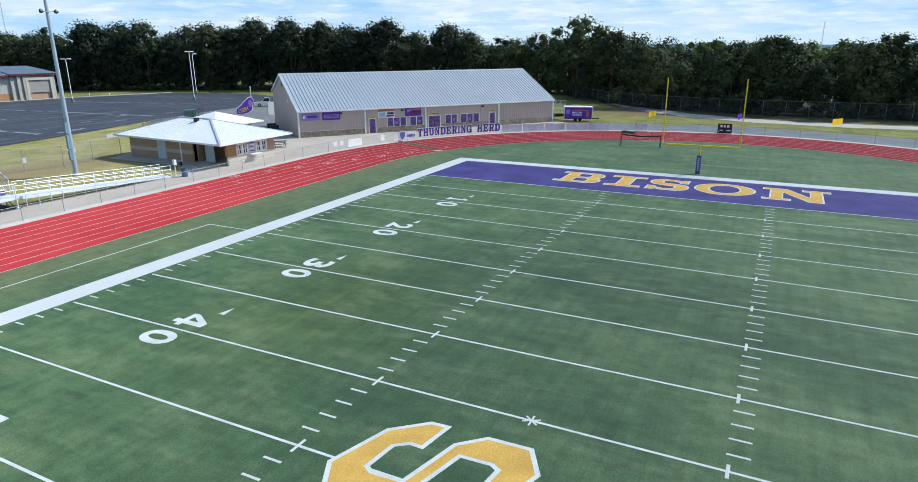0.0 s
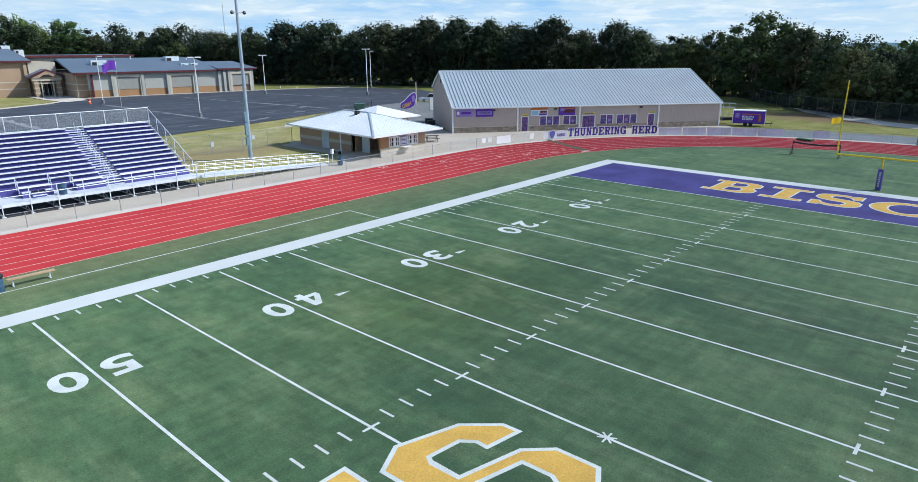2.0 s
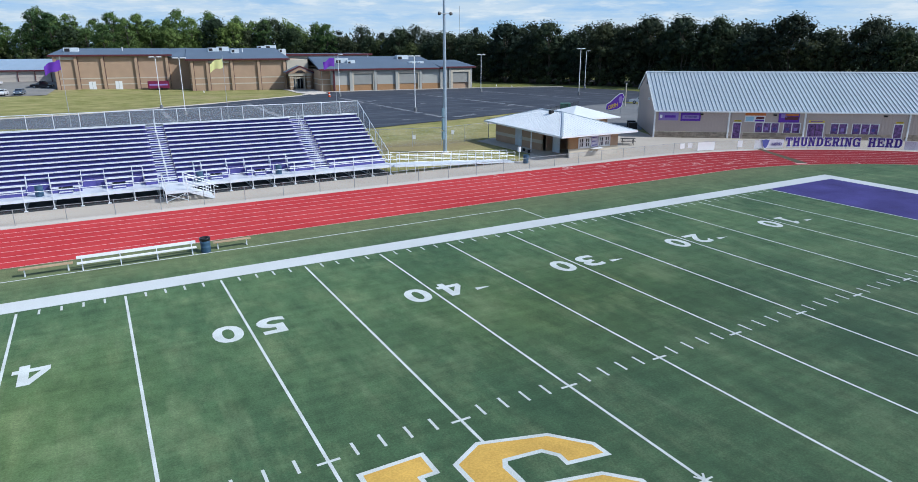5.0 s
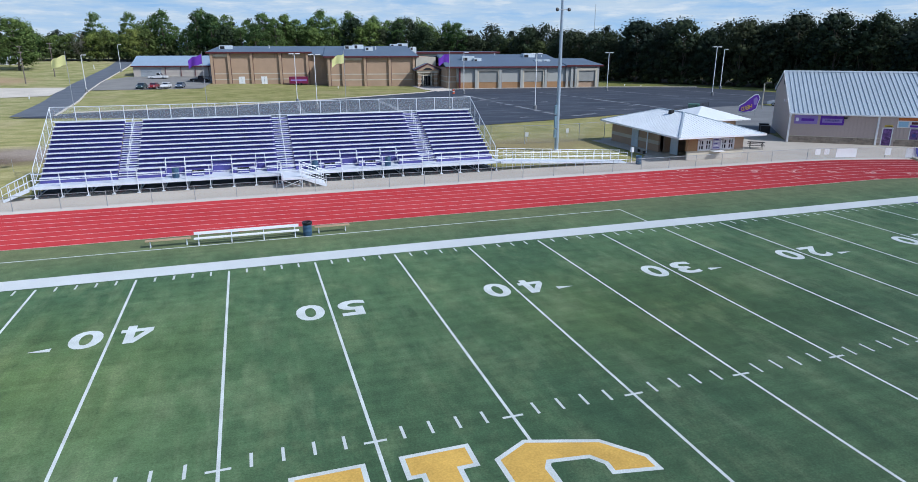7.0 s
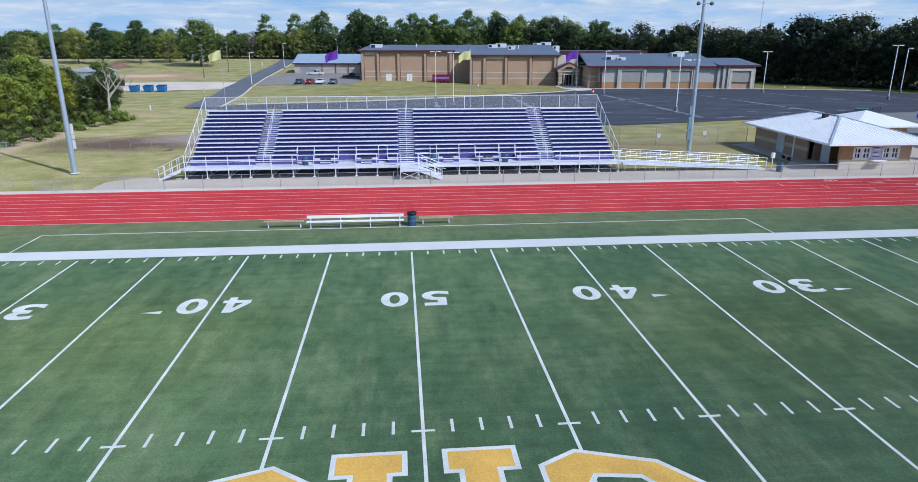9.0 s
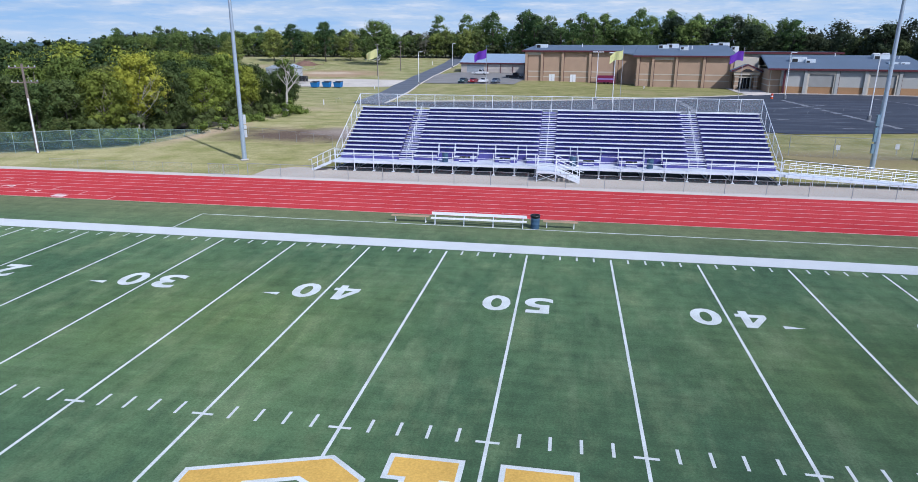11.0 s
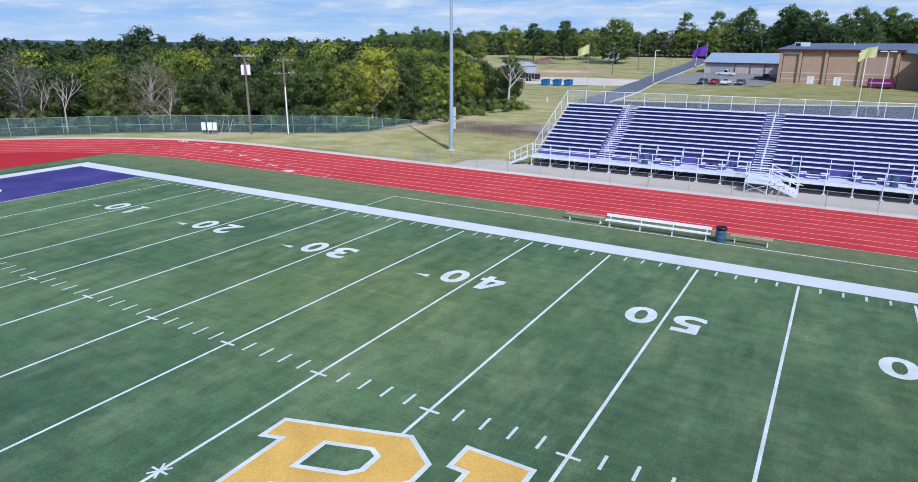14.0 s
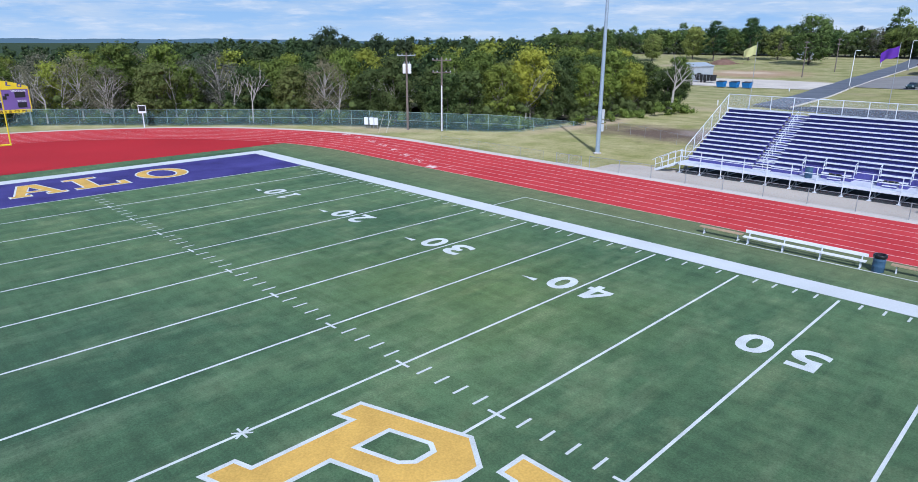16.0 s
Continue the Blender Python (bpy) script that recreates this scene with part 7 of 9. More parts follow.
# ---- sky and far land ----
def backdrop_material():
    m = bpy.data.materials.new("sky_and_distance")
    m.use_nodes = True
    t = m.node_tree
    t.nodes.remove(t.nodes["Principled BSDF"])
    em = t.nodes.new("ShaderNodeEmission")
    co = t.nodes.new("ShaderNodeTexCoord")
    sep = t.nodes.new("ShaderNodeSeparateXYZ")
    t.links.new(co.outputs["Object"], sep.inputs[0])
    z = sep.outputs["Z"]
    blue = mix_rgb(t, ramped(t, z, 15, 260), (0.46, 0.66, 0.86), (0.26, 0.49, 0.80))
    cl = noise_node(t, mapped(t, (0.0030, 0.0030, 0.0190), (3.1, 1.7, 0.4)), 1.0, 8, 0.62)
    puffs = noise_node(t, mapped(t, (0.0085, 0.0085, 0.050), (6.3, 0.7, 2.4)), 1.0, 6, 0.60)
    wisps = noise_node(t, mapped(t, (0.0012, 0.0012, 0.030), (1.1, 5.7, 0.9)), 1.0, 6, 0.6)
    veil = ramped(t, sep.outputs["X"], -2300, 1800)
    cover = t.nodes.new("ShaderNodeMath")
    cover.operation = "MULTIPLY_ADD"
    t.links.new(veil, cover.inputs[0])
    cover.inputs[1].default_value = 0.10
    t.links.new(cl, cover.inputs[2])
    col = mix_rgb(t, ramped(t, cover.outputs[0], 0.43, 0.68), blue, (0.63, 0.74, 0.83))
    col = mix_rgb(t, ramped(t, wisps, 0.52, 0.80), col, (0.60, 0.72, 0.83))
    lit = t.nodes.new("ShaderNodeMath")
    lit.operation = "MULTIPLY"
    t.links.new(ramped(t, puffs, 0.48, 0.66), lit.inputs[0])
    t.links.new(ramped(t, cover.outputs[0], 0.44, 0.62), lit.inputs[1])
    col = mix_rgb(t, lit.outputs[0], col, (0.78, 0.84, 0.88))
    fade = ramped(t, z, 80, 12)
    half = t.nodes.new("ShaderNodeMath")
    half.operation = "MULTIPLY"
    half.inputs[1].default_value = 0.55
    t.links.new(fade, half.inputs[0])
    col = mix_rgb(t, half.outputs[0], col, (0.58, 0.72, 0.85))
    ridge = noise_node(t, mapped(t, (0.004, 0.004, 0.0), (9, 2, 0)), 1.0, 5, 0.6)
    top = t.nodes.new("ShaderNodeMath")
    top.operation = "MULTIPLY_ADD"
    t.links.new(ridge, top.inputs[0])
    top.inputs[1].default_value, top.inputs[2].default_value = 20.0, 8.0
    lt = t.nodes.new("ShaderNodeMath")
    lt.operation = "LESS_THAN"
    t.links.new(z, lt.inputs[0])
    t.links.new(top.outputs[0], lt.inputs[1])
    # The ridge's flat blue has the distance haze painted into it.
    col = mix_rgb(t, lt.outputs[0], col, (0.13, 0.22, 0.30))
    t.links.new(col, em.inputs[0])
    t.links.new(em.outputs[0], t.nodes["Material Output"].inputs[0])
    return m


g = Geo()
N_ = 96
for z in (-80, 40, 180, 480):
    g.v += [(2300 * math.cos(2 * math.pi * i / N_), 2300 * math.sin(2 * math.pi * i / N_), z) for i in range(N_)]
g.f = [(k * N_ + i, (k + 1) * N_ + i, (k + 1) * N_ + (i + 1) % N_, k * N_ + (i + 1) % N_) for k in range(3) for i in range(N_)]
setting("backdrop", g, backdrop_material(), "pale blue sky with white clouds over a far ridge in painted blue haze", "sky")


# ---- trees ----
def quads_mesh(name, p, a, b, nrm):
    """Many small leaves: centre p, half axes a and b, shaded as the clump that they sit on."""
    v = np.stack([p - a - b * 0.6, p + a - b * 0.6, p + b * 1.2], 1).reshape(-1, 3)
    n = len(p)
    me = bpy.data.meshes.new(name)
    me.vertices.add(3 * n)
    me.vertices.foreach_set("co", v.astype(np.float32).ravel())
    me.loops.add(3 * n)
    me.loops.foreach_set("vertex_index", np.arange(3 * n, dtype=np.int32))
    me.polygons.add(n)
    me.polygons.foreach_set("loop_start", np.arange(0, 3 * n, 3, dtype=np.int32))
    me.polygons.foreach_set("loop_total", np.full(n, 3, dtype=np.int32))
    me.update(calc_edges=True)
    return rounded(me, np.repeat(nrm, 3, 0))


def rounded(me, nrm):
    """Smooth shading with the given normal at each corner point."""
    me.polygons.foreach_set("use_smooth", [True] * len(me.polygons))
    me.normals_split_custom_set_from_vertices(nrm.tolist())
    return me


def unit(v):
    return v / np.maximum(1e-6, np.linalg.norm(v, axis=-1, keepdims=True))


def cores(cs, rads, rs, flat, share=0.6):
    """The closed inside of each clump, uneven."""
    la, lo = 3, 5
    ring = [(math.sin(math.pi * (j + 0.5) / la) * math.cos(2 * math.pi * (i + 0.5 * j) / lo), math.sin(math.pi * (j + 0.5) / la) * math.sin(2 * math.pi * (i + 0.5 * j) / lo), math.cos(math.pi * (j + 0.5) / la)) for j in range(la) for i in range(lo)]
    ring = np.array(ring + [(0, 0, 1), (0, 0, -1)])
    n = len(ring)
    v = (cs[:, None, :] + ring[None] * (rads[:, None, None] * share * (0.8 + 0.35 * rs.rand(len(cs), n, 1))) * np.array([1, 1, flat])).reshape(-1, 3)
    f = [(j * lo + i, (j + 1) * lo + i, (j + 1) * lo + (i + 1) % lo, j * lo + (i + 1) % lo) for j in range(la - 1) for i in range(lo)]
    f += [(la * lo, i, (i + 1) % lo) for i in range(lo)] + [(la * lo + 1, (la - 1) * lo + (i + 1) % lo, (la - 1) * lo + i) for i in range(lo)]
    return v, f, n


def crown_mesh(name, arr, cs, rads, rs, flat, share=0.6):
    """Leaves over closed clumps, as one mesh."""
    p, a, b, nrm = arr
    lv = np.stack([p - a - b * 0.6, p + a - b * 0.6, p + b * 1.2], 1).reshape(-1, 3)
    v, f, n = cores(cs, rads, rs, flat, share)
    k = len(lv)
    faces = [(3 * i, 3 * i + 1, 3 * i + 2) for i in range(len(p))]
    faces += [tuple(k + c * n + i for i in q) for c in range(len(cs)) for q in f]
    me = bpy.data.meshes.new(name)
    me.from_pydata(np.concatenate([lv, v]).tolist(), [], faces)
    me.update()
    return rounded(me, np.concatenate([np.repeat(nrm, 3, 0), unit(unit(v - np.repeat(cs, n, 0)) + rs.normal(size=v.shape) * 0.35)]))


def leaves(rs, centres, radii, per, size, flat=0.75, spread=0.75):
    """Leaf centres and axes scattered over the outside of round clumps."""
    c = np.repeat(np.asarray(centres), per, 0)
    r = np.repeat(np.asarray(radii), per, 0)
    d = unit(rs.normal(size=c.shape))
    p = c + d * (r * (0.45 + (spread + 0.3) * rs.rand(len(c))))[:, None] * np.array([1, 1, flat])
    n = unit(d * 0.9 + rs.normal(size=c.shape) * 0.65 + np.array([0, 0, 0.4]))
    a = unit(np.cross(n, rs.normal(size=c.shape)))
    b = np.cross(n, a)
    s = (size * (0.6 + 0.8 * rs.rand(len(c))))[:, None]
    return p, a * s, b * s, unit(0.75 * d + 0.7 * n + np.array([0, 0, 0.12]))


def crown_clumps(rs, h, w, base, count, kind):
    cs, rads = [], []
    for i in range(count):
        f = rs.rand()
        if kind == "pine":
            z = base + (h - base) * (0.05 + 0.93 * f)
            reach = w * math.sqrt(max(0.05, 1 - (2 * f - 0.75) ** 2 * 0.62)) * (0.35 + 0.65 * rs.rand())
            rad = h * (0.040 + 0.040 * rs.rand())
        else:
            z = base + (h - base) * (0.06 + 0.88 * f)
            reach = w * math.sqrt(max(0.02, 1 - (2 * f - 0.85) ** 2 * 0.75)) * (0.45 + 0.55 * rs.rand())
            rad = h * (0.065 + 0.070 * rs.rand())
        a = rs.rand() * 2 * math.pi
        cs.append((reach * math.cos(a), reach * math.sin(a), z))
        rads.append(rad)
    return np.array(cs), np.array(rads)


def trunk_geo(rs, h, base, centres, limbs, r0, top):
    g = Geo()
    p, r = Vector((0, 0, -0.3)), r0
    n = 5
    for i in range(n):
        q = Vector((rs.normal() * 0.03 * h / n * (i > 0), rs.normal() * 0.03 * h / n * (i > 0), (h * top) / n)) + p
        g.tube(p, q, r, 7, r * 0.8, False)
        p, r = q, r * 0.8
    order = rs.permutation(len(centres))[:limbs]
    for i in order:
        c = Vector(centres[i])
        s = Vector((0, 0, max(base * 0.75, min(h * top * 0.95, c.z - (0.2 + 0.25 * rs.rand()) * h))))
        m = s.lerp(c, 0.5) + Vector((rs.normal(), rs.normal(), rs.normal())) * 0.03 * h
        g.tube(s, m, r0 * 0.38, 5, r0 * 0.24, False).tube(m, c, r0 * 0.24, 5, r0 * 0.08, False)
    return g


KIND_LEAVES = {}


def tree_kind(seed, h, w, base, count, per, size, kind, m_leaf, m_bark, r0, label, limbs=9):
    rs = np.random.RandomState(seed)
    cs, rads = crown_clumps(rs, h, w, base, count, kind)
    ob = thing("tree", label, "tree", pose(0, 0, -400), "woods")
    part("trunk", trunk_geo(rs, h, base, cs, limbs, r0, 0.9 if kind == "pine" else 0.62), m_bark, ob)
    arr = leaves(rs, cs, rads, per, size, 0.7 if kind == "pine" else 0.78, 0.52)
    arr = (*arr[:3], unit(0.75 * arr[3] + 0.7 * unit((arr[0] - cs.mean(0)) * np.array([1, 1, 0.6]))))
    part("crown", crown_mesh("crown", arr, cs, rads, rs, 0.7 if kind == "pine" else 0.78, 0.2 if m_leaf is M_LEAF_G else 0.45), m_leaf, ob)
    KIND_LEAVES[ob] = (arr, m_leaf, cs, rads)
    return ob


M_PALEBARK = mat("pale_bark", (0.24, 0.215, 0.18), 0.95, var=0.3, scale=1.0, fine=9, bump=0.6)
WEST = [tree_kind(11, 10.8, 3.4, 2.2, 80, 100, 0.121, "oak", M_LEAF_W, M_PALEBARK, 0.20, "leafy yellow-green oak at the edge of the woods", 14),
        tree_kind(12, 11.5, 3.0, 2.8, 78, 100, 0.121, "oak", M_LEAF_W, M_PALEBARK, 0.18, "tall green oak in the woods", 14),
        tree_kind(13, 9.6, 3.7, 1.4, 82, 100, 0.121, "oak", M_LEAF_D, M_BARK, 0.22, "broad dark green oak at the edge of the woods"),
        tree_kind(14, 11.2, 2.9, 2.0, 76, 100, 0.121, "oak", M_LEAF_D, M_PALEBARK, 0.19, "dark green tree in the woods"),
        tree_kind(15, 10.4, 3.6, 2.2, 70, 84, 0.072, "oak", M_LEAF_G, M_BARE, 0.17, "thin grey half-bare tree in the woods", 34)]
NORTH = [tree_kind(21, 14.6, 5.0, 1.8, 84, 54, 0.180, "oak", M_LEAF_M, M_BARK, 0.28, "tall green tree in the far woods"),
         tree_kind(22, 13.0, 5.4, 1.0, 86, 54, 0.180, "oak", M_LEAF_M, M_BARK, 0.28, "broad green tree in the far woods"),
         tree_kind(23, 17.5, 3.6, 5.5, 72, 54, 0.176, "pine", M_LEAF_P, M_BARK, 0.26, "tall pine standing over the woods"),
         tree_kind(24, 15.5, 4.2, 2.6, 78, 54, 0.176, "pine", M_LEAF_P, M_BARK, 0.26, "bushy pine in the far woods"),
         tree_kind(25, 13.5, 4.0, 2.2, 54, 40, 0.18, "oak", M_LEAF_G, M_BARE, 0.22, "grey-brown half-bare tree in the far woods", 16)]
EAST = [tree_kind(31, 15.0, 4.6, 1.8, 76, 54, 0.176, "oak", M_LEAF_N, M_BARK, 0.28, "tall dark live oak at the edge of the woods"),
        tree_kind(32, 13.4, 4.9, 1.0, 76, 54, 0.176, "oak", M_LEAF_N, M_BARK, 0.28, "broad dark live oak at the edge of the woods"),
        tree_kind(33, 14.2, 4.2, 1.4, 72, 54, 0.176, "oak", M_LEAF_N, M_BARK, 0.26, "dense dark oak at the edge of the woods")]


# Oak forms again, with the shade of the woods put into the leaf colour.
SHADED = [tree_kind(34, 15.0, 4.6, 1.2, 76, 54, 0.176, "oak", M_LEAF_K, M_BARK, 0.28, "tall tree in the shaded woods, its shade painted near-black"),
         tree_kind(35, 13.6, 4.8, 0.8, 76, 54, 0.176, "oak", M_LEAF_K, M_BARK, 0.28, "broad tree in the shaded woods, its shade painted near-black")]


def inside(pt, poly):
    x, y, odd = pt[0], pt[1], False
    for (x0, y0), (x1, y1) in zip(poly, poly[1:] + poly[:1]):
        if (y0 > y) != (y1 > y) and x < (x1 - x0) * (y - y0) / (y1 - y0) + x0:
            odd = not odd
    return odd


def to_line(pt, line):
    best = 1e9
    p = Vector(pt)
    for a, b in zip(line, line[1:]):
        a, b = Vector(a), Vector(b)
        f = max(0, min(1, (p - a).dot(b - a) / (b - a).length_squared))
        best = min(best, (a.lerp(b, f) - p).length)
    return best


W_EDGE = arc_w[:-2] + [(-47.4, 66), (-47.2, 71.3), (-46.8, 80), (-45.6, 91), (-48.5, 101), (-55, 112), (-72, 126), (-95, 142), (-130, 152), (-175, 156)]
W_POLY = W_EDGE + [(-175, -75), (-104, -75)]
E_EDGE = [(124, -100), (121.5, -60), (121, -25), (121.5, 2), (126, 17), (136, 29), (152, 41), (160, 54), (157, 86), (146, 116), (137, 143), (127, 164), (117, 184), (107, 214), (90, 241), (60, 262), (20, 272), (-30, 282), (-80, 290), (-150, 292), (-230, 285)]


def plant(src, x, y, rg, lo=0.85, hi=1.15, dz=0.0):
    s = rg.uniform(lo, hi)
    return copy_thing(src, pose(x, y, ground_z(x, y) - 0.05 + dz, 0, 0, rg.uniform(0, 360)) @ Matrix.Diagonal((s * rg.uniform(0.9, 1.15), s * rg.uniform(0.9, 1.15), s, 1)))


rg = random.Random(7)
spots, tries = [], 0
while tries < 5200 and len(spots) < 130:
    tries += 1
    x, y = rg.uniform(-150, -42), rg.uniform(-20, 152)
    d = to_line((x, y), W_EDGE)
    if not inside((x, y), W_POLY) or d < 2.2 or d > 20:
        continue
    if any((x - u) ** 2 + (y - v) ** 2 < (3.3 if d < 9 else 4.3) ** 2 for u, v in spots):
        continue
    spots.append((x, y))
    grey = y < 38 and rg.random() < 0.55
    plant(WEST[4] if grey or rg.random() < 0.10 else WEST[rg.randrange(4)], x, y, rg, 0.64 if d < 6 else 0.74, 0.92 if d < 6 else 0.96)
# woods round the far side, walked along their edge: the front row tree by tree, the rows behind as one mass
BACK = {}


def back_tree(src, x, y, rg, lo, hi):
    s, a = rg.uniform(lo, hi), rg.uniform(0, 2 * math.pi)
    (p, u, v, nrm), m_leaf, _, _ = KIND_LEAVES[src]
    turn = np.array([[math.cos(a), -math.sin(a), 0], [math.sin(a), math.cos(a), 0], [0, 0, 1]]) * s
    nth = 4 if len(p) > 7000 else 2
    keep, grow = slice(0, None, nth), math.sqrt(nth)
    BACK.setdefault(m_leaf, []).append((p[keep] @ turn.T + np.array([x, y, ground_z(x, y)]), u[keep] @ turn.T * grow, v[keep] @ turn.T * grow, nrm[keep] @ turn.T / s))


for row, (off, step) in enumerate(((3.0, 5.3), (9.0, 5.5), (16.0, 6.5))):
    for (x0, y0), (x1, y1) in zip(E_EDGE, E_EDGE[1:]):
        a, b = Vector((x0, y0)), Vector((x1, y1))
        n = Vector(((b - a).y, -(b - a).x)).normalized()
        k = max(1, int((b - a).length / step))
        for i in range(k):
            c = a.lerp(b, (i + rg.random() * 0.8) / k) + n * (off + rg.uniform(-1.5, 2.5))
            piny = 0.0 if c.x > 85 else 0.32 if c.y > 225 else 0.15
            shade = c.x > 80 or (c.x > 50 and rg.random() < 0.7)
            kind = NORTH[rg.choice((2, 3))] if rg.random() < piny else (SHADED[rg.randrange(2)] if c.y > 75 and rg.random() < 0.85 else EAST[rg.randrange(3)]) if shade else (EAST[rg.randrange(3)] if c.x > -10 and rg.random() < 0.35 else NORTH[rg.choice((0, 1, 1, 0, 4) if row == 0 else (0, 1))])
            low = 0.84 if c.y < 20 else (0.74 if c.x < -60 else 1.0 if c.x < 0 else 1.1 if c.x < 25 else 1.14 if c.x < 42 else 1.24 if c.x < 85 else 1.15 if c.y > 75 else 0.98)
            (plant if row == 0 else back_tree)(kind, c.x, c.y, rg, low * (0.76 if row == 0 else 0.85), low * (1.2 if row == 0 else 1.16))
W_REV = W_EDGE[::-1]
for off, step in ((25, 5.2), (34, 7.0)):
    for (x0, y0), (x1, y1) in zip(W_REV, W_REV[1:]):
        a, b = Vector((x0, y0)), Vector((x1, y1))
        n = Vector(((b - a).y, -(b - a).x)).normalized()
        k = max(1, int((b - a).length / step))
        for i in range(k):
            c = a.lerp(b, (i + rg.random()) / k) + n * (off + rg.uniform(-2, 2))
            if c.x < -58:
                back_tree(WEST[rg.randrange(4)], c.x, c.y, rg, 0.82, 1.02)
for m_leaf, lots in BACK.items():
    me = quads_mesh("back_woods", *[np.concatenate([q[i] for q in lots]) for i in range(4)])
    tagged(part("back_woods", me, m_leaf), "dense green woods behind the front trees", "woods", kind="stuff")
copy_thing(EAST[1], pose(147.6, 39.4, -0.05, 0, 0, 40) @ Matrix.Diagonal((1.7, 1.7, 1.42, 1)))
for x, y, k, s in ((-76.5, 254, 1, 1.28), (-116, 262, 3, 1.0), (-128, 268, 0, 0.9), (-104, 268, 3, 1.05), (-140, 255, 1, 0.85), (-94, 272, 1, 0.9), (-160, 248, 0, 0.9), (10.2, 263, 2, 1.02), (2.5, 264, 3, 0.98)):
    plant(NORTH[k], x, y, rg, s, s * 1.05)
for x, y, k, s in ((-151.4, 98.8, 1, 1.22), (-143.7, 109.2, 1, 1.06), (-163, 81, 0, 0.84), (-139, 115, 0, 0.88)):
    plant(EAST[k], x, y, rg, s, s * 1.02)
for x, y, k, s in ((-47.6, 99.5, 3, 0.70), (-46.9, 95.2, 2, 0.72), (-49.5, 103.5, 1, 0.78)):
    plant(WEST[k], x, y, random.Random(k), s, s * 1.03)
for ob in WEST + NORTH + EAST + SHADED:
    for o in (*ob.children_recursive, ob):
        bpy.data.objects.remove(o)


def mass(name, pts, tops, m_leaf, per, size, rad, label, clumps=6, seed=5):
    """Close undergrowth or deep woods as one mesh of leaves."""
    rs = np.random.RandomState(seed)
    cs, rads = [], []
    for (x, y), top in zip(pts, tops):
        z0 = ground_z(x, y)
        for i in range(clumps):
            cs.append((x + rs.normal() * rad * 0.8, y + rs.normal() * rad * 0.8, z0 + top * (0.12 + 0.85 * (i + rs.rand()) / clumps)))
            rads.append(rad * (0.7 + 0.6 * rs.rand()))
    cs, rads = np.array(cs), np.array(rads)
    ob = part(name, crown_mesh(name, leaves(rs, cs, rads, per, size, 0.75, 0.5), cs, rads, rs, 0.75, 0.65), m_leaf)
    return tagged(ob, label, "woods", kind="stuff")


def along(line, off, step, seed):
    r = random.Random(seed)
    out = []
    for (x0, y0), (x1, y1) in zip(line, line[1:]):
        a, b = Vector((x0, y0)), Vector((x1, y1))
        n = Vector(((b - a).y, -(b - a).x)).normalized()
        k = max(1, int((b - a).length / step))
        for i in range(k):
            c = a.lerp(b, (i + r.random()) / k) + n * (off + r.uniform(-1, 1) * step * 0.3)
            out.append((c.x, c.y))
    return out


r5 = random.Random(55)
for name, line, off in (("woods_floor", W_REV, 1.2), ("woods_floor", E_EDGE, 0.5)):
    g = Geo()
    for (x0, y0), (x1, y1) in zip(line, line[1:]):
        d = Vector((x1 - x0, y1 - y0)).normalized()
        n = Vector((d.y, -d.x))
        for i in range(3):
            o0, o1 = off + i * 11, off + (i + 1) * 11
            q = [(x0 - d.x + n.x * o0, y0 - d.y + n.y * o0), (x0 - d.x + n.x * o1, y0 - d.y + n.y * o1), (x1 + d.x + n.x * o1, y1 + d.y + n.y * o1), (x1 + d.x + n.x * o0, y1 + d.y + n.y * o0)]
            g.poly([(x, y, ground_z(x, y) + 0.10) for x, y in q])
    setting(name, g, M_FLOOR_WOOD, "brown leaf litter under the trees", "soil")
pts = along(W_REV, 2.6, 2.2, 1) + along(W_REV, 7.5, 3.4, 31)
mass("undergrowth", pts, [r5.uniform(1.4, 3.8) for _ in pts], M_LEAF_D, 130, 0.085, 0.9, "tangled green undergrowth behind the fence", 4, 6)
pts = along(W_REV, 27, 5.5, 2) + along(W_REV, 33, 7, 3) + along(W_REV, 45, 9, 4)
pts = [p for p in pts if p[0] < -60]
mass("deep_woods", pts, [r5.uniform(5.5, 7.6) for _ in pts], M_LEAF_D, 110, 0.20, 1.5, "deep green woods behind the first trees", 6, 7)
pts = along(E_EDGE, 2.0, 2.4, 5)
mass("undergrowth", pts, [r5.uniform(2.0, 5.0) * (1.5 if p[1] > 200 else 1.0) for p in pts], M_LEAF_N, 60, 0.15, 1.4, "dark undergrowth at the foot of the far woods", 4, 8)
pts = along(E_EDGE, 20, 5.5, 6) + along(E_EDGE, 28, 8, 7)
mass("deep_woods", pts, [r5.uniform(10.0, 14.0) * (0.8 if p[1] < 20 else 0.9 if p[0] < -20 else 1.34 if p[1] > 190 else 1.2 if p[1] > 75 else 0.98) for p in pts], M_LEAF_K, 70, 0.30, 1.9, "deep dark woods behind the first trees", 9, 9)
pts = [(-50.5, 59.2), (-49.2, 59.6), (-48.2, 60.4), (-47.4, 82.2), (-46.6, 83.2), (-45.6, 84.6), (-44.2, 88), (-44.0, 90.5), (-43.6, 92.5), (-43.4, 94.5), (-43.6, 96.5), (-44.5, 93.8), (-45.5, 97.5), (-46, 69), (-45.8, 73), (-45.6, 77)]
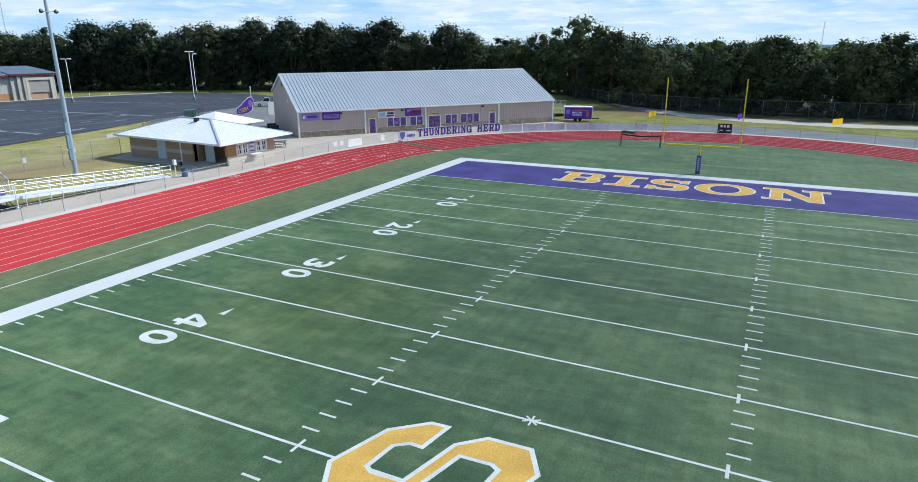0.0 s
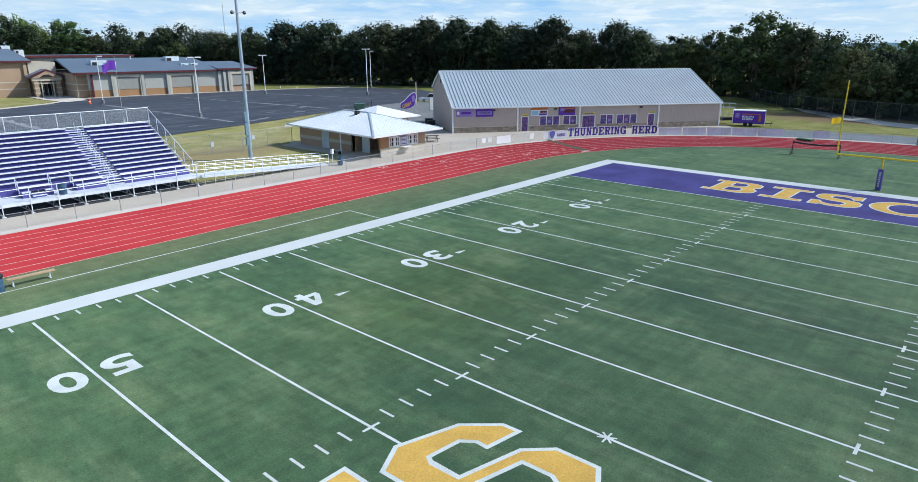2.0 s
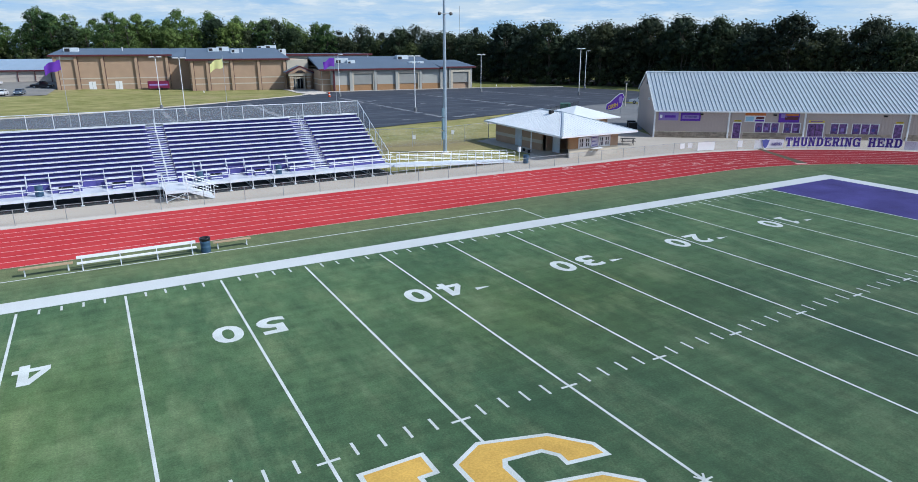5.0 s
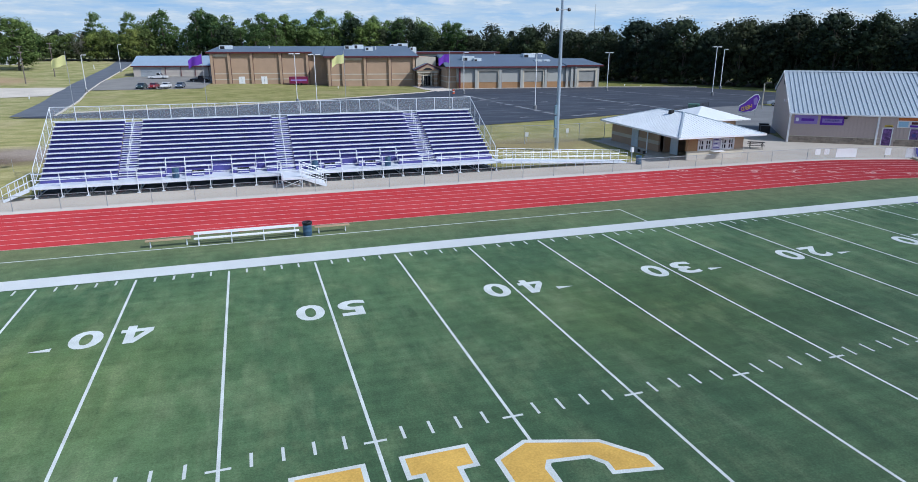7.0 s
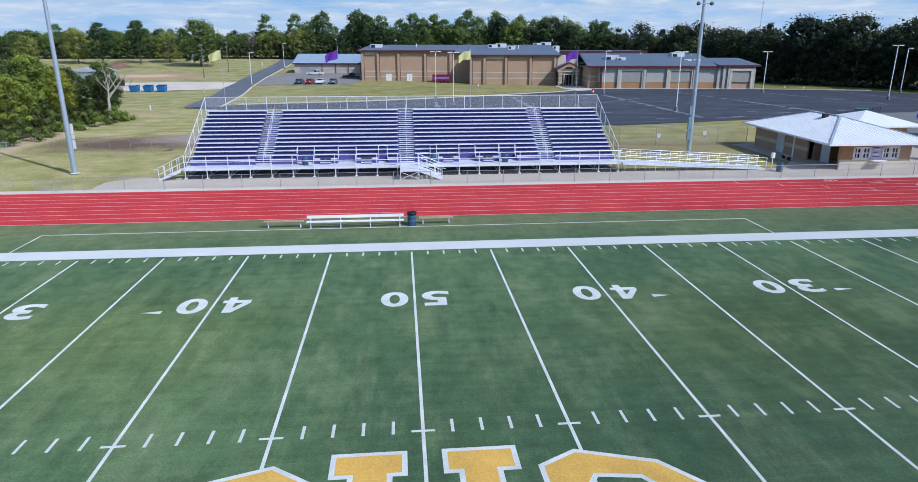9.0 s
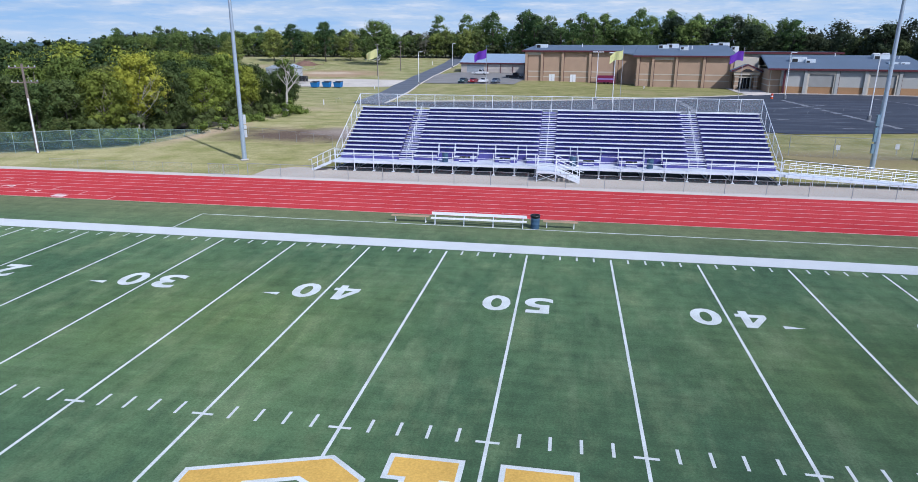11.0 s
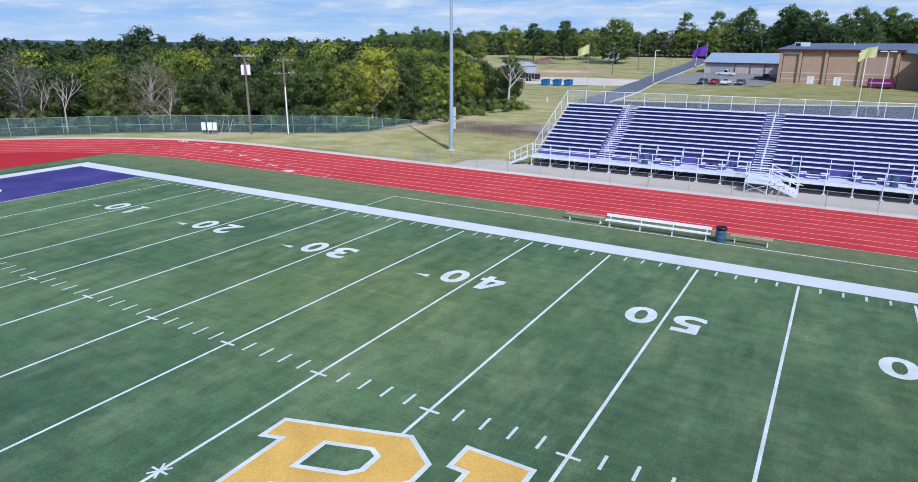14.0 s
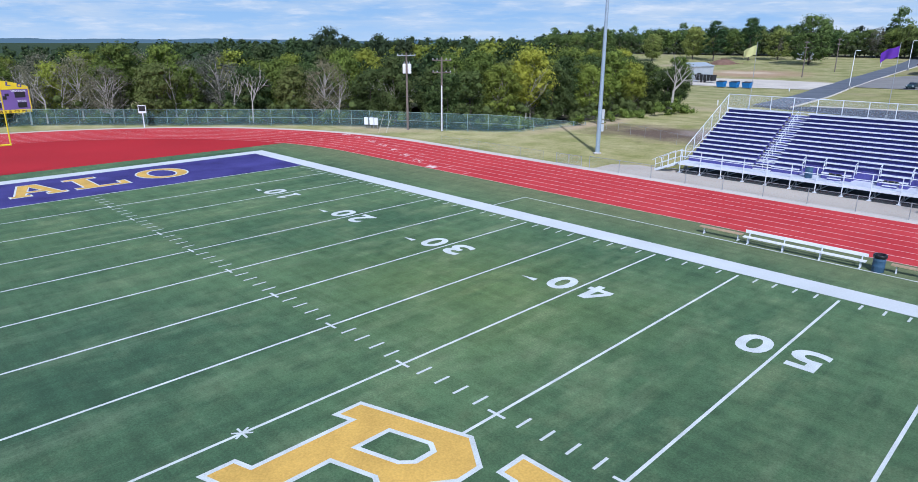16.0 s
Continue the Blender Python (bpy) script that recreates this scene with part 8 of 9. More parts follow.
mass("brush", pts, [1.3, 1.8, 1.2, 0.8, 0.8, 0.9, 2.0, 2.2, 1.8, 1.3, 0.9, 2.6, 2.8, 1.4, 1.8, 1.5], M_LEAF_W, 90, 0.10, 0.75, "bright green brush at the foot of the woods", 4, 12)
# farther tree tops that break the skyline
pts = [(-230 - 420 * r5.random() ** 1.6, r5.uniform(-120, 420)) for _ in range(400)]
mass("far_woods", pts, [r5.uniform(5, 9) for _ in pts], M_LEAF_D, 20, 0.6, 2.6, "far wooded country", 5, 10)
pts = [(r5.uniform(190, 330), r5.uniform(-140, 60)) for _ in range(150)]
mass("far_woods", pts, [r5.uniform(10.5, 14.0) for _ in pts], M_LEAF_D, 40, 0.45, 2.4, "far green woods past the dark trees", 5, 13)


# dead trees, bleached
def dead_tree(x, y, h, seed, label, thick=0.015):
    rs = np.random.RandomState(seed)
    ob = thing("dead_tree", label, "tree", pose(x, y, ground_z(x, y)), "dead trees")
    g = Geo()

    def grow(p, d, length, r, depth):
        q = p + d * length
        g.tube(p, q, r, 6, r * 0.62, False)
        if depth:
            for _ in range(3 if depth > 2 else 2):
                nd = (d + Vector(rs.normal(size=3)) * 0.48 + Vector((0, 0, 0.12))).normalized()
                grow(p.lerp(q, 0.6 + 0.4 * rs.rand()), nd, length * (0.55 + 0.25 * rs.rand()), r * 0.52, depth - 1)

    grow(Vector((0, 0, -0.2)), Vector((0.03, 0.02, 1)).normalized(), h * 0.40, h * thick, 4)
    part("trunk", g, M_BARE, ob)


for x, y, h, s in ((-44.3, 92.0, 10.0, 3), (-62, 61, 8.5, 4), (-67.5, 52.5, 8, 5), (-74, 46, 7.5, 6), (-83, 36, 8.5, 7), (-89, 30, 9.5, 8), (-95, 23, 9, 9), (-99.5, 18, 9, 10), (-55.5, 67.5, 9, 12), (-103.5, 13, 9.5, 13), (-78.5, 36.5, 8.2, 21), (-86.5, 29, 8.6, 22), (-92.5, 22.5, 9.2, 23), (-70.5, 45.5, 7.8, 24), (-58.6, 57.5, 8.8, 25), (-97.5, 15.5, 8.8, 26), (-52.5, 65, 8.5, 27)):
    dead_tree(x, y, h, s, "bleached leafless tree at the edge of the woods", 0.026 if y > 90 else 0.015)


# ---- utility poles and boxes ----
def utility_pole(x, y, h, label, pots, sleeve, turn):
    ob = thing("utility_pole", label, "utility pole", pose(x, y, ground_z(x, y), 0, 0, turn), "utility poles")
    part("shaft", Geo().tube((0, 0, -0.2), (0, 0, h), 0.17, 10, 0.11), M_POLEWOOD, ob)
    for z in ((h - 0.35,) if pots else (h - 0.4, h - 1.9)):
        part("cross_arm", Geo().beam((-1.25, 0.0, z), (1.25, 0.0, z), 0.1, 0.12), M_GALV if pots else M_POLEWOOD, ob)
        for dx in (-1.15, -0.6, 0.6, 1.15):
            part("insulator", Geo().lathe([(0.05, z + 0.06), (0.08, z + 0.12), (0.05, z + 0.22)], 8, (dx, 0)), M_GALV, ob)
    if pots:
        for dx, dy in ((-0.36, 0.10), (0.38, 0.08), (0.05, 0.36)):
            pot = part("transformer", Geo().lathe([(0.19, h - 2.6), (0.22, h - 2.55), (0.22, h - 1.5), (0.16, h - 1.38)], 14, (dx, dy)), M_WHITE, ob, "pale grey transformer can")
            part("bushing", Geo().tube((dx, dy, h - 1.36), (dx, dy, h - 1.1), 0.05, 8), M_GALV, pot)
    if sleeve:
        part("conduit", Geo().tube((0.05, -0.19, 0), (0.05, -0.17, h * 0.62), 0.075, 8), M_WHITE, ob, "white plastic conduit")


utility_pole(-58.75, 48.3, 9.8, "dark wooden utility pole with pale transformer cans", True, False, 30)
utility_pole(-54.75, 50.75, 9.3, "dark wooden utility pole with a white conduit", False, True, 30)
utility_pole(-62.3, 206, 10.4, "dark wooden utility pole on the hill", False, False, 80)
utility_pole(-60.2, 229, 10.4, "dark wooden utility pole on the hill", False, False, 80)

for x, y, w in ((-63.75, 45.25, 0.6), (-62.95, 45.55, 0.68), (-62.3, 45.8, 0.55)):
    ob = thing("electrical_box", "white electrical cabinet on a steel frame by the fence", "electrical box", pose(x, y, 0, 0, 0, 35) @ Matrix.Diagonal((0.85, 0.85, 0.74, 1)), "electrical boxes")
    part("cabinet", Geo().box(-w / 2, -0.15, 0.65, w / 2, 0.15, 1.95, 0.02), M_WHITE, ob)
    part("door", Geo().box(-w / 2 + 0.05, -0.17, 0.72, w / 2 - 0.05, -0.152, 1.88), M_WHITE, ob)
    part("leg", Geo().beam((-w / 2 + 0.06, 0, 0), (-w / 2 + 0.06, 0, 0.66), 0.06), M_GALV, ob)
    part("leg", Geo().beam((w / 2 - 0.06, 0, 0), (w / 2 - 0.06, 0, 0.66), 0.06), M_GALV, ob)
ob = thing("guy_wire_guard", "pale guy-wire guard beside the utility poles", "guy wire", pose(-58.6, 43.3, 0))
part("rod", Geo().tube((0, 0, 0), (0.55, 0.5, 2.35), 0.03, 6), M_BAND, ob)
part("rod", Geo().tube((0.6, 0.75, 0), (1.2, 1.2, 2.3), 0.03, 6), M_BAND, ob)

# play clock on a post
ob = thing("play_clock", "black play clock in a white case on a post", "clock", pose(-84.7, 23.9, 0, 0, 0, 60) @ Matrix.Diagonal((0.78, 0.8, 0.95, 1)))
part("post", Geo().tube((0, 0, 0), (0, 0, 2.1), 0.09, 10), M_WHITE, ob)
part("case", Geo().box(-0.62, -0.12, 2.0, 0.62, 0.12, 3.1, 0.03), M_WHITE, ob)
part("face", Geo().box(-0.52, -0.14, 2.28, 0.52, -0.125, 3.02), M_DARK, ob)

# scoreboard
ob = thing("scoreboard", "purple scoreboard with a yellow arched header beyond the goal", "scoreboard", pose(-97, 9.2, 0.08, 0, 0, 90) @ Matrix.Diagonal((0.93, 1, 0.96, 1)))
part("panel", Geo().box(-4.9, 0.0, 2.3, 4.9, 0.35, 5.05, 0.02), mat("faded_purple_panel", (0.17, 0.10, 0.31), 0.5, var=0.12, scale=0.4), ob)
n = 18
arch = [(-4.95 + 9.9 * i / n, 5.05 + 0.35 + 1.0 * (1 - ((i - n / 2) / (n / 2)) ** 2)) for i in range(n + 1)]
g = Geo()
prof = [(-4.95, 5.06)] + [(4.95, 5.06)] + arch[::-1]
k = len(prof)
g.v += [(x, -0.03, z) for x, z in prof] + [(x, 0.34, z) for x, z in prof]
g.f += [tuple(range(k)), tuple(range(2 * k - 1, k - 1, -1))] + [((i + 1) % k, i, k + i, k + (i + 1) % k) for i in range(k)]
part("header", g, M_YELLOW, ob, "yellow arched header")
part("footer", Geo().box(-4.95, -0.03, 1.85, 4.95, 0.36, 2.3), M_YELLOW, ob, "yellow footer strip")
for u in (-4.98, 4.86):
    part("trim", Geo().box(u, -0.04, 2.3, u + 0.12, 0.36, 5.06), M_YELLOW, ob)
for i, ch in enumerate("BUFFALO"):
    u = -3.9 + i * 1.3
    part("lettering", fitted_text(ch, 0.6, 0.52, 0.03, 0.01), M_PURPLE, ob, at=pose(u, -0.05, 5.30 + 0.72 * (1 - (u / 4.95) ** 2), 90, 8 * u / 4.95 * 1.6, 0))
part("lettering", fitted_text("B I S O N", 3.4, 0.3, 0.01, 0.008), M_MAROON, ob, at=pose(2.6, -0.05, 2.08, 90, 0, 0))
for body, u, z, w in (("VISITOR", 3.7, 4.82, 1.9), ("DOWN", 1.0, 3.42, 1.1), ("TO GO", 3.9, 3.42, 1.1), ("HOME", -3.7, 4.82, 1.5)):
    part("lettering", fitted_text(body, w, 0.26, 0.01, 0.008), M_WHITE, ob, at=pose(u, -0.02, z, 90, 0, 0))
for u, z, w, h in ((3.8, 4.3, 1.3, 0.75), (-3.8, 4.3, 1.3, 0.75), (0.4, 4.25, 1.7, 0.9), (1.05, 2.95, 0.55, 0.7), (3.9, 2.9, 1.1, 0.7), (2.2, 4.35, 0.5, 0.35), (1.9, 3.95, 0.45, 0.45)):
    part("digit_window", Geo().box(u - w / 2, -0.03, z - h / 2, u + w / 2, -0.004, z + h / 2), M_DARK, ob)
part("clock_frame", Geo().box(-0.55, -0.025, 3.72, 1.35, -0.003, 3.79).box(-0.55, -0.025, 4.71, 1.35, -0.003, 4.78), M_BAND, ob)
for u in (-4.2, 0.0, 4.7):
    part("post", Geo().beam((u, 0.5, 0), (u, 0.5, 5.0), 0.2), M_GALV, ob)

# covered barrier behind the east goal
ob = thing("padded_barrier", "black covered barrier on steel legs behind the goal", "barrier", pose(73.8, 6.8, 0, 0, 0, 90))
for x in (0.0, 4.85):
    part("leg", Geo().beam((x, 0, 0), (x, 0, 1.5), 0.07).beam((x, -0.9, 0.04), (x, 0.9, 0.04), 0.07).beam((x, 0.8, 0.05), (x, 0, 1.2), 0.05), M_DARK, ob)
g = Geo()
for i in range(10):
    a, b = i / 10, (i + 1) / 10
    za, zb = (1.5 - 0.16 * math.sin(math.pi * u) for u in (a, b))
    g.hexa([(4.85 * a, -0.12, za - 0.16), (4.85 * b, -0.12, zb - 0.16), (4.85 * b, 0.12, zb - 0.16), (4.85 * a, 0.12, za - 0.16), (4.85 * a, -0.10, za), (4.85 * b, -0.10, zb), (4.85 * b, 0.10, zb), (4.85 * a, 0.10, za)])
part("cover", g, M_DARK, ob, "sagging black cover")
ob = thing("jumping_mat", "dark green mat lying at the track edge", "mat", pose(86.5, 13.4, 0.03, 0, 0, 75) @ Matrix.Diagonal((0.9, 0.5, 0.5, 1)))
part("pad", Geo().box(-1.1, -0.8, 0, 1.1, 0.8, 0.5, 0.08), mat("green_vinyl", (0.03, 0.09, 0.04), 0.6), ob)
ob = thing("sign_board", "black sign board with pale lettering bars on the fence", "sign", pose(on_fence(1.552).x - 0.1, on_fence(1.552).y, 0, 0, 0, -90))
part("board", Geo().box(-0.95, -0.06, 0.05, 0.95, 0.02, 1.4), M_DARK, ob)
for a, b, c, d in ((-0.62, 1.2, -0.3, 1.55), (-0.18, 1.2, 0.12, 1.55), (0.26, 1.2, 0.6, 1.55), (-0.7, 0.7, -0.2, 0.85), (0.25, 0.7, 0.8, 0.85), (-0.9, 0.5, -0.75, 0.65)):
    part("print", Geo().box(a, -0.075, b - 0.32, c, -0.064, d - 0.32), M_WHITE, ob)


def fence_flag(a, m_cloth, word, w):
    p = on_fence(a)
    ob = thing("pennant", "small %s pennant on the fence behind the goal" % word, "flag", pose(p.x, p.y, 0, 0, 0, math.degrees(-a)), "pennants")
    part("staff", Geo().tube((0, 0, 0), (0, 0, 3.0), 0.015, 6), M_GALV, ob)
    g = Geo()
    for j in range(4):
        for i in range(9):
            u, v = i / 8, j / 3
            g.v.append((-u * w, 0.12 * u * math.sin(6 * u + v), 2.2 + v * 0.8 - 0.2 * u))
    g.f = [(j * 9 + i, j * 9 + i + 1, (j + 1) * 9 + i + 1, (j + 1) * 9 + i) for j in range(3) for i in range(8)]
    part("cloth", g, m_cloth, ob, smooth=True)


fence_flag(1.325, M_GOLD_CLOTH, "yellow", 1.05)
fence_flag(1.60, M_FLAG_PURPLE, "purple", 0.5)
fence_flag(1.895, M_GOLD_CLOTH, "yellow", 1.2)


# ---- about the concession stand ----
def picnic_table(x, y, turn, mm, label):
    ob = thing("picnic_table", label, "picnic table", pose(x, y, 0, 0, 0, turn), "picnic tables")
    for i in range(5):
        part("top_plank", Geo().box(-0.92, -0.37 + i * 0.15, 0.72, 0.92, -0.235 + i * 0.15, 0.76), mm, ob)
    for s in (-1, 1):
        part("bench_plank", Geo().box(-0.92, s * 0.72 - 0.13, 0.43, 0.92, s * 0.72 + 0.13, 0.47), mm, ob)
        part("leg", Geo().beam((s * 0.65, -0.72, 0), (s * 0.65, -0.2, 0.72), 0.05, 0.09).beam((s * 0.65, 0.72, 0), (s * 0.65, 0.2, 0.72), 0.05, 0.09).beam((s * 0.65, -0.75, 0.4), (s * 0.65, 0.75, 0.4), 0.05, 0.08), M_DARK, ob)


M_DARKWOOD = mat("dark_stained_wood", (0.05, 0.04, 0.035), 0.7, var=0.2)
picnic_table(54.0, 50.4, -38, M_DARKWOOD, "dark picnic table on the concrete")
ob = thing("plank_bench", "low grey plank bench on the porch floor", "bench", pose(39.2, 51.6, 0.035, 0, 0, 80))
part("seat", Geo().box(-0.95, -0.2, 0.40, 0.95, 0.2, 0.45), M_GRAVEL, ob)
for x in (-0.7, 0.7):
    part("leg", Geo().box(x - 0.04, -0.16, 0.0, x + 0.04, 0.16, 0.40), M_DARK, ob)
ob = thing("dispenser_stand", "white dispenser on a thin post by the ramp", "stand", pose(34.7, 46.6, 0))
part("post", Geo().tube((0, 0, 0), (0, 0, 1.2), 0.04, 8), M_WHITE, ob)
part("case", Geo().box(-0.16, -0.12, 1.1, 0.16, 0.12, 1.6, 0.03), M_WHITE, ob)
for x, y in ((30.5, 64.0), (37.1, 65.8)):
    ob = thing("lawn_sign", "small white sign on the chain-link fence of the lawn", "sign", pose(x, y, 0, 0, 0, -15), "lawn signs")
    part("stake", Geo().beam((0, 0, 0), (0, 0, 0.7), 0.05), M_GALV, ob)
    part("plate", Geo().box(-0.2, -0.05, 0.65, 0.2, -0.028, 1.2), M_WHITE, ob)
ob = thing("cabinet_transformer", "green steel transformer cabinet by the car park", "electrical box", pose(75.8, 90.6, 0, 0, 0, -30) @ Matrix.Diagonal((0.75, 0.75, 0.66, 1)))
part("cabinet", Geo().box(-1.3, -0.8, 0.1, 1.3, 0.8, 1.9, 0.05), M_GREENBOX, ob)
part("lid", Geo().hexa([(-1.35, -0.85, 1.9), (1.35, -0.85, 1.9), (1.35, 0.85, 1.9), (-1.35, 0.85, 1.9), (-1.3, -0.8, 1.98), (1.3, -0.8, 1.98), (1.3, 0.8, 2.12), (-1.3, 0.8, 2.12)]), M_GREENBOX, ob)
part("plinth", Geo().box(-1.5, -1.0, 0.0, 1.5, 1.0, 0.1), M_KERB, ob)
ob = thing("herd_sign", "purple cut-out sign with gold HERD lettering on posts", "sign", pose(79.6, 80.6, 0, 0, 0, -30) @ Matrix.Diagonal((0.68, 1, 0.95, 1)))
shape = [(0.85 * x, 0.85 * z - 0.75) for x, z in [(-3.0, 1.9), (-1.6, 1.7), (0.6, 2.0), (1.7, 2.5), (2.0, 3.6), (2.4, 4.6), (1.9, 5.3), (1.0, 5.2), (-0.2, 4.5), (-1.6, 3.5), (-2.9, 2.9)]]
for loop, y, mm, nm in ((shifted(shape, 0.16), 0.02, M_WHITE, "rim"), (shape, -0.03, M_PURPLE_CLOTH, "board")):
    g, k = Geo(), len(loop)
    g.v += [(x, y - 0.03, z) for x, z in loop] + [(x, y + 0.015, z) for x, z in loop]
    g.f += [tuple(range(k)), tuple(range(2 * k - 1, k - 1, -1))] + [((i + 1) % k, i, k + i, k + (i + 1) % k) for i in range(k)]
    part(nm, g, mm, ob)
part("lettering", fitted_text("HERD", 2.6, 0.75, 0.02, 0.01), mat("gold_print", (0.62, 0.40, 0.08), 0.6), ob, at=pose(-0.8, -0.075, 1.45, 90, -14, 0) @ Matrix.Diagonal((-1, 1, 1, 1)))
part("crest", Geo().poly([(0.85, -0.075, 2.05), (1.4, -0.075, 2.0), (1.7, -0.075, 2.9), (1.3, -0.075, 3.4), (0.6, -0.075, 3.0)]), M_LILAC, ob)
for x in (-1.8, 1.4):
    part("post", Geo().beam((x, 0.1, 0), (x, 0.1, 2.0), 0.1), M_GALV, ob)
ob = thing("bin_enclosure", "grey block enclosure beside the field house", "wall", pose(88.5, 82.0, 0, 0, 0, -30))
part("wall", Geo().box(0, 0, 0, 4.2, 0.2, 1.9).box(4.0, 0.2, 0, 4.2, 3.4, 1.9), M_BAND, ob)
part("coping", Geo().box(-0.05, -0.05, 1.9, 4.25, 0.25, 1.98), M_KERB, ob)
ob = thing("white_gate_panel", "white panel beside the sign", "panel", pose(84.6, 80.0, 0, 0, 0, -30))
part("panel", Geo().box(0, 0, 0.05, 1.8, 0.08, 2.4), M_WHITE, ob)
part("post", Geo().beam((0, 0.12, 0), (0, 0.12, 2.5), 0.08), M_GALV, ob)
ob = thing("lot_pole", "plain pole behind the field house", "pole", pose(91.4, 90.6, 0))
part("shaft", Geo().tube((0, 0, 0), (0, 0, 4.6), 0.12, 10), M_BAND, ob)
part("cap", Geo().lathe([(0.14, 4.6), (0.1, 4.72)], 10), M_GALV, ob)
for k, (x, y) in enumerate(((58.5, 55.5), (60.2, 56.8))):
    ob = thing("storage_bin", "dark bin against the field house gable", "bin", pose(65.2 + k * 1.6, 61.2 + k * 2.0, 0, 0, 0, FH_ANG))
    part("body", Geo().box(-0.6, -0.4, 0, 0.6, 0.4, 1.0, 0.05), M_DARK, ob)
    part("lid", Geo().box(-0.63, -0.43, 1.0, 0.63, 0.43, 1.08, 0.05), M_DARK, ob)

# ---- car park and hill ----
ob = thing("traffic_barrel", "orange and white traffic barrel on the car park", "traffic barrel", pose(47.0, 147.2, 0))
part("drum", Geo().lathe([(0.34, 0), (0.34, 0.1), (0.28, 0.12), (0.24, 1.05), (0.12, 1.1)], 14), M_ORANGE, ob)
part("band", Geo().lathe([(0.275, 0.4), (0.262, 0.62)], 14), M_WHITE, ob)
for x, y in ((105.8, 162.3), (107.6, 156.5), (22, 176)):
    ob = thing("fire_hydrant", "small white fire hydrant on the grass", "hydrant", pose(x, y, ground_z(x, y)) @ Matrix.Scale(0.7, 4), "hydrants")
    part("barrel", Geo().lathe([(0.2, 0), (0.2, 0.06), (0.13, 0.1), (0.13, 0.6), (0.17, 0.65), (0.15, 0.8), (0.05, 0.9)], 12), M_WHITE, ob)
    part("nozzle", Geo().tube((-0.24, 0, 0.45), (0.24, 0, 0.45), 0.07, 8), M_WHITE, ob)
for x, y in ((-66.2, 159.6), (-63.0, 160.0), (-59.9, 160.4)):
    ob = thing("dumpster", "blue steel dumpster on the gravel edge", "dumpster", pose(x, y, ground_z(x, y) + 0.03, 0, 0, -10) @ Matrix.Scale(0.8, 4), "dumpsters")
    part("body", Geo().hexa([(-1.15, -0.75, 0.15), (1.15, -0.75, 0.15), (1.15, 0.75, 0.15), (-1.15, 0.75, 0.15), (-1.35, -1.0, 1.7), (1.35, -1.0, 1.7), (1.35, 0.9, 2.0), (-1.35, 0.9, 2.0)]), M_BLUE, ob)
    for s in (-0.68, 0.68):
        part("lid", Geo().hexa([(s - 0.64, -1.02, 1.71), (s + 0.64, -1.02, 1.71), (s + 0.64, 0.92, 2.01), (s - 0.64, 0.92, 2.01), (s - 0.64, -1.02, 1.76), (s + 0.64, -1.02, 1.76), (s + 0.64, 0.92, 2.06), (s - 0.64, 0.92, 2.06)]), M_DARK, ob)
        part("sleeve", Geo().box(s * 1.9 - 0.1, -0.6, 0.9, s * 1.9 + 0.1, 0.6, 1.15), M_BLUE, ob)
ob = thing("grey_shed", "pale grey metal shed at the edge of the woods", "shed", pose(-88, 176, ground_z(-84, 178), 0, 0, -8))
part("wall", Geo().box(0, 0, 0, 6.4, 10, 4.0), mat("shed_siding", (0.38, 0.41, 0.43), 0.6), ob)
part("roof", Geo().hexa([(-0.3, -0.3, 4.0), (3.2, -0.3, 4.0), (3.2, 10.3, 4.0), (-0.3, 10.3, 4.0), (-0.3, -0.3, 4.1), (3.2, -0.3, 5.1), (3.2, 10.3, 5.1), (-0.3, 10.3, 4.1)]).hexa([(3.2, -0.3, 4.0), (6.7, -0.3, 4.0), (6.7, 10.3, 4.0), (3.2, 10.3, 4.0), (3.2, -0.3, 5.1), (6.7, -0.3, 4.1), (6.7, 10.3, 4.1), (3.2, 10.3, 5.1)]), M_ROOF_METAL, ob)
part("door", Geo().box(3.4, -0.05, 0, 5.8, -0.005, 3.0), M_DARK, ob)
part("window", Geo().box(6.39, 2, 1.2, 6.43, 4, 2.2), M_GLASS, ob)
ob = thing("flatbed_trailer", "dark stock trailer parked by the shed", "trailer", pose(-79.8, 172.5, ground_z(-78, 172), 0, 0, -8))
part("box", Geo().box(0, 0, 0.6, 5.6, 2.0, 2.2, 0.05), M_DARK, ob)
for x in (0.4, 1.5, 2.6, 3.7, 4.8):
    part("slat", Geo().box(x, -0.03, 0.6, x + 0.1, -0.004, 2.2), M_GALV, ob)
for x in (2.2, 3.2):
    part("wheel", Geo().tube((x, -0.05, 0.35), (x, 0.2, 0.35), 0.35, 14), M_RUBBER, ob)


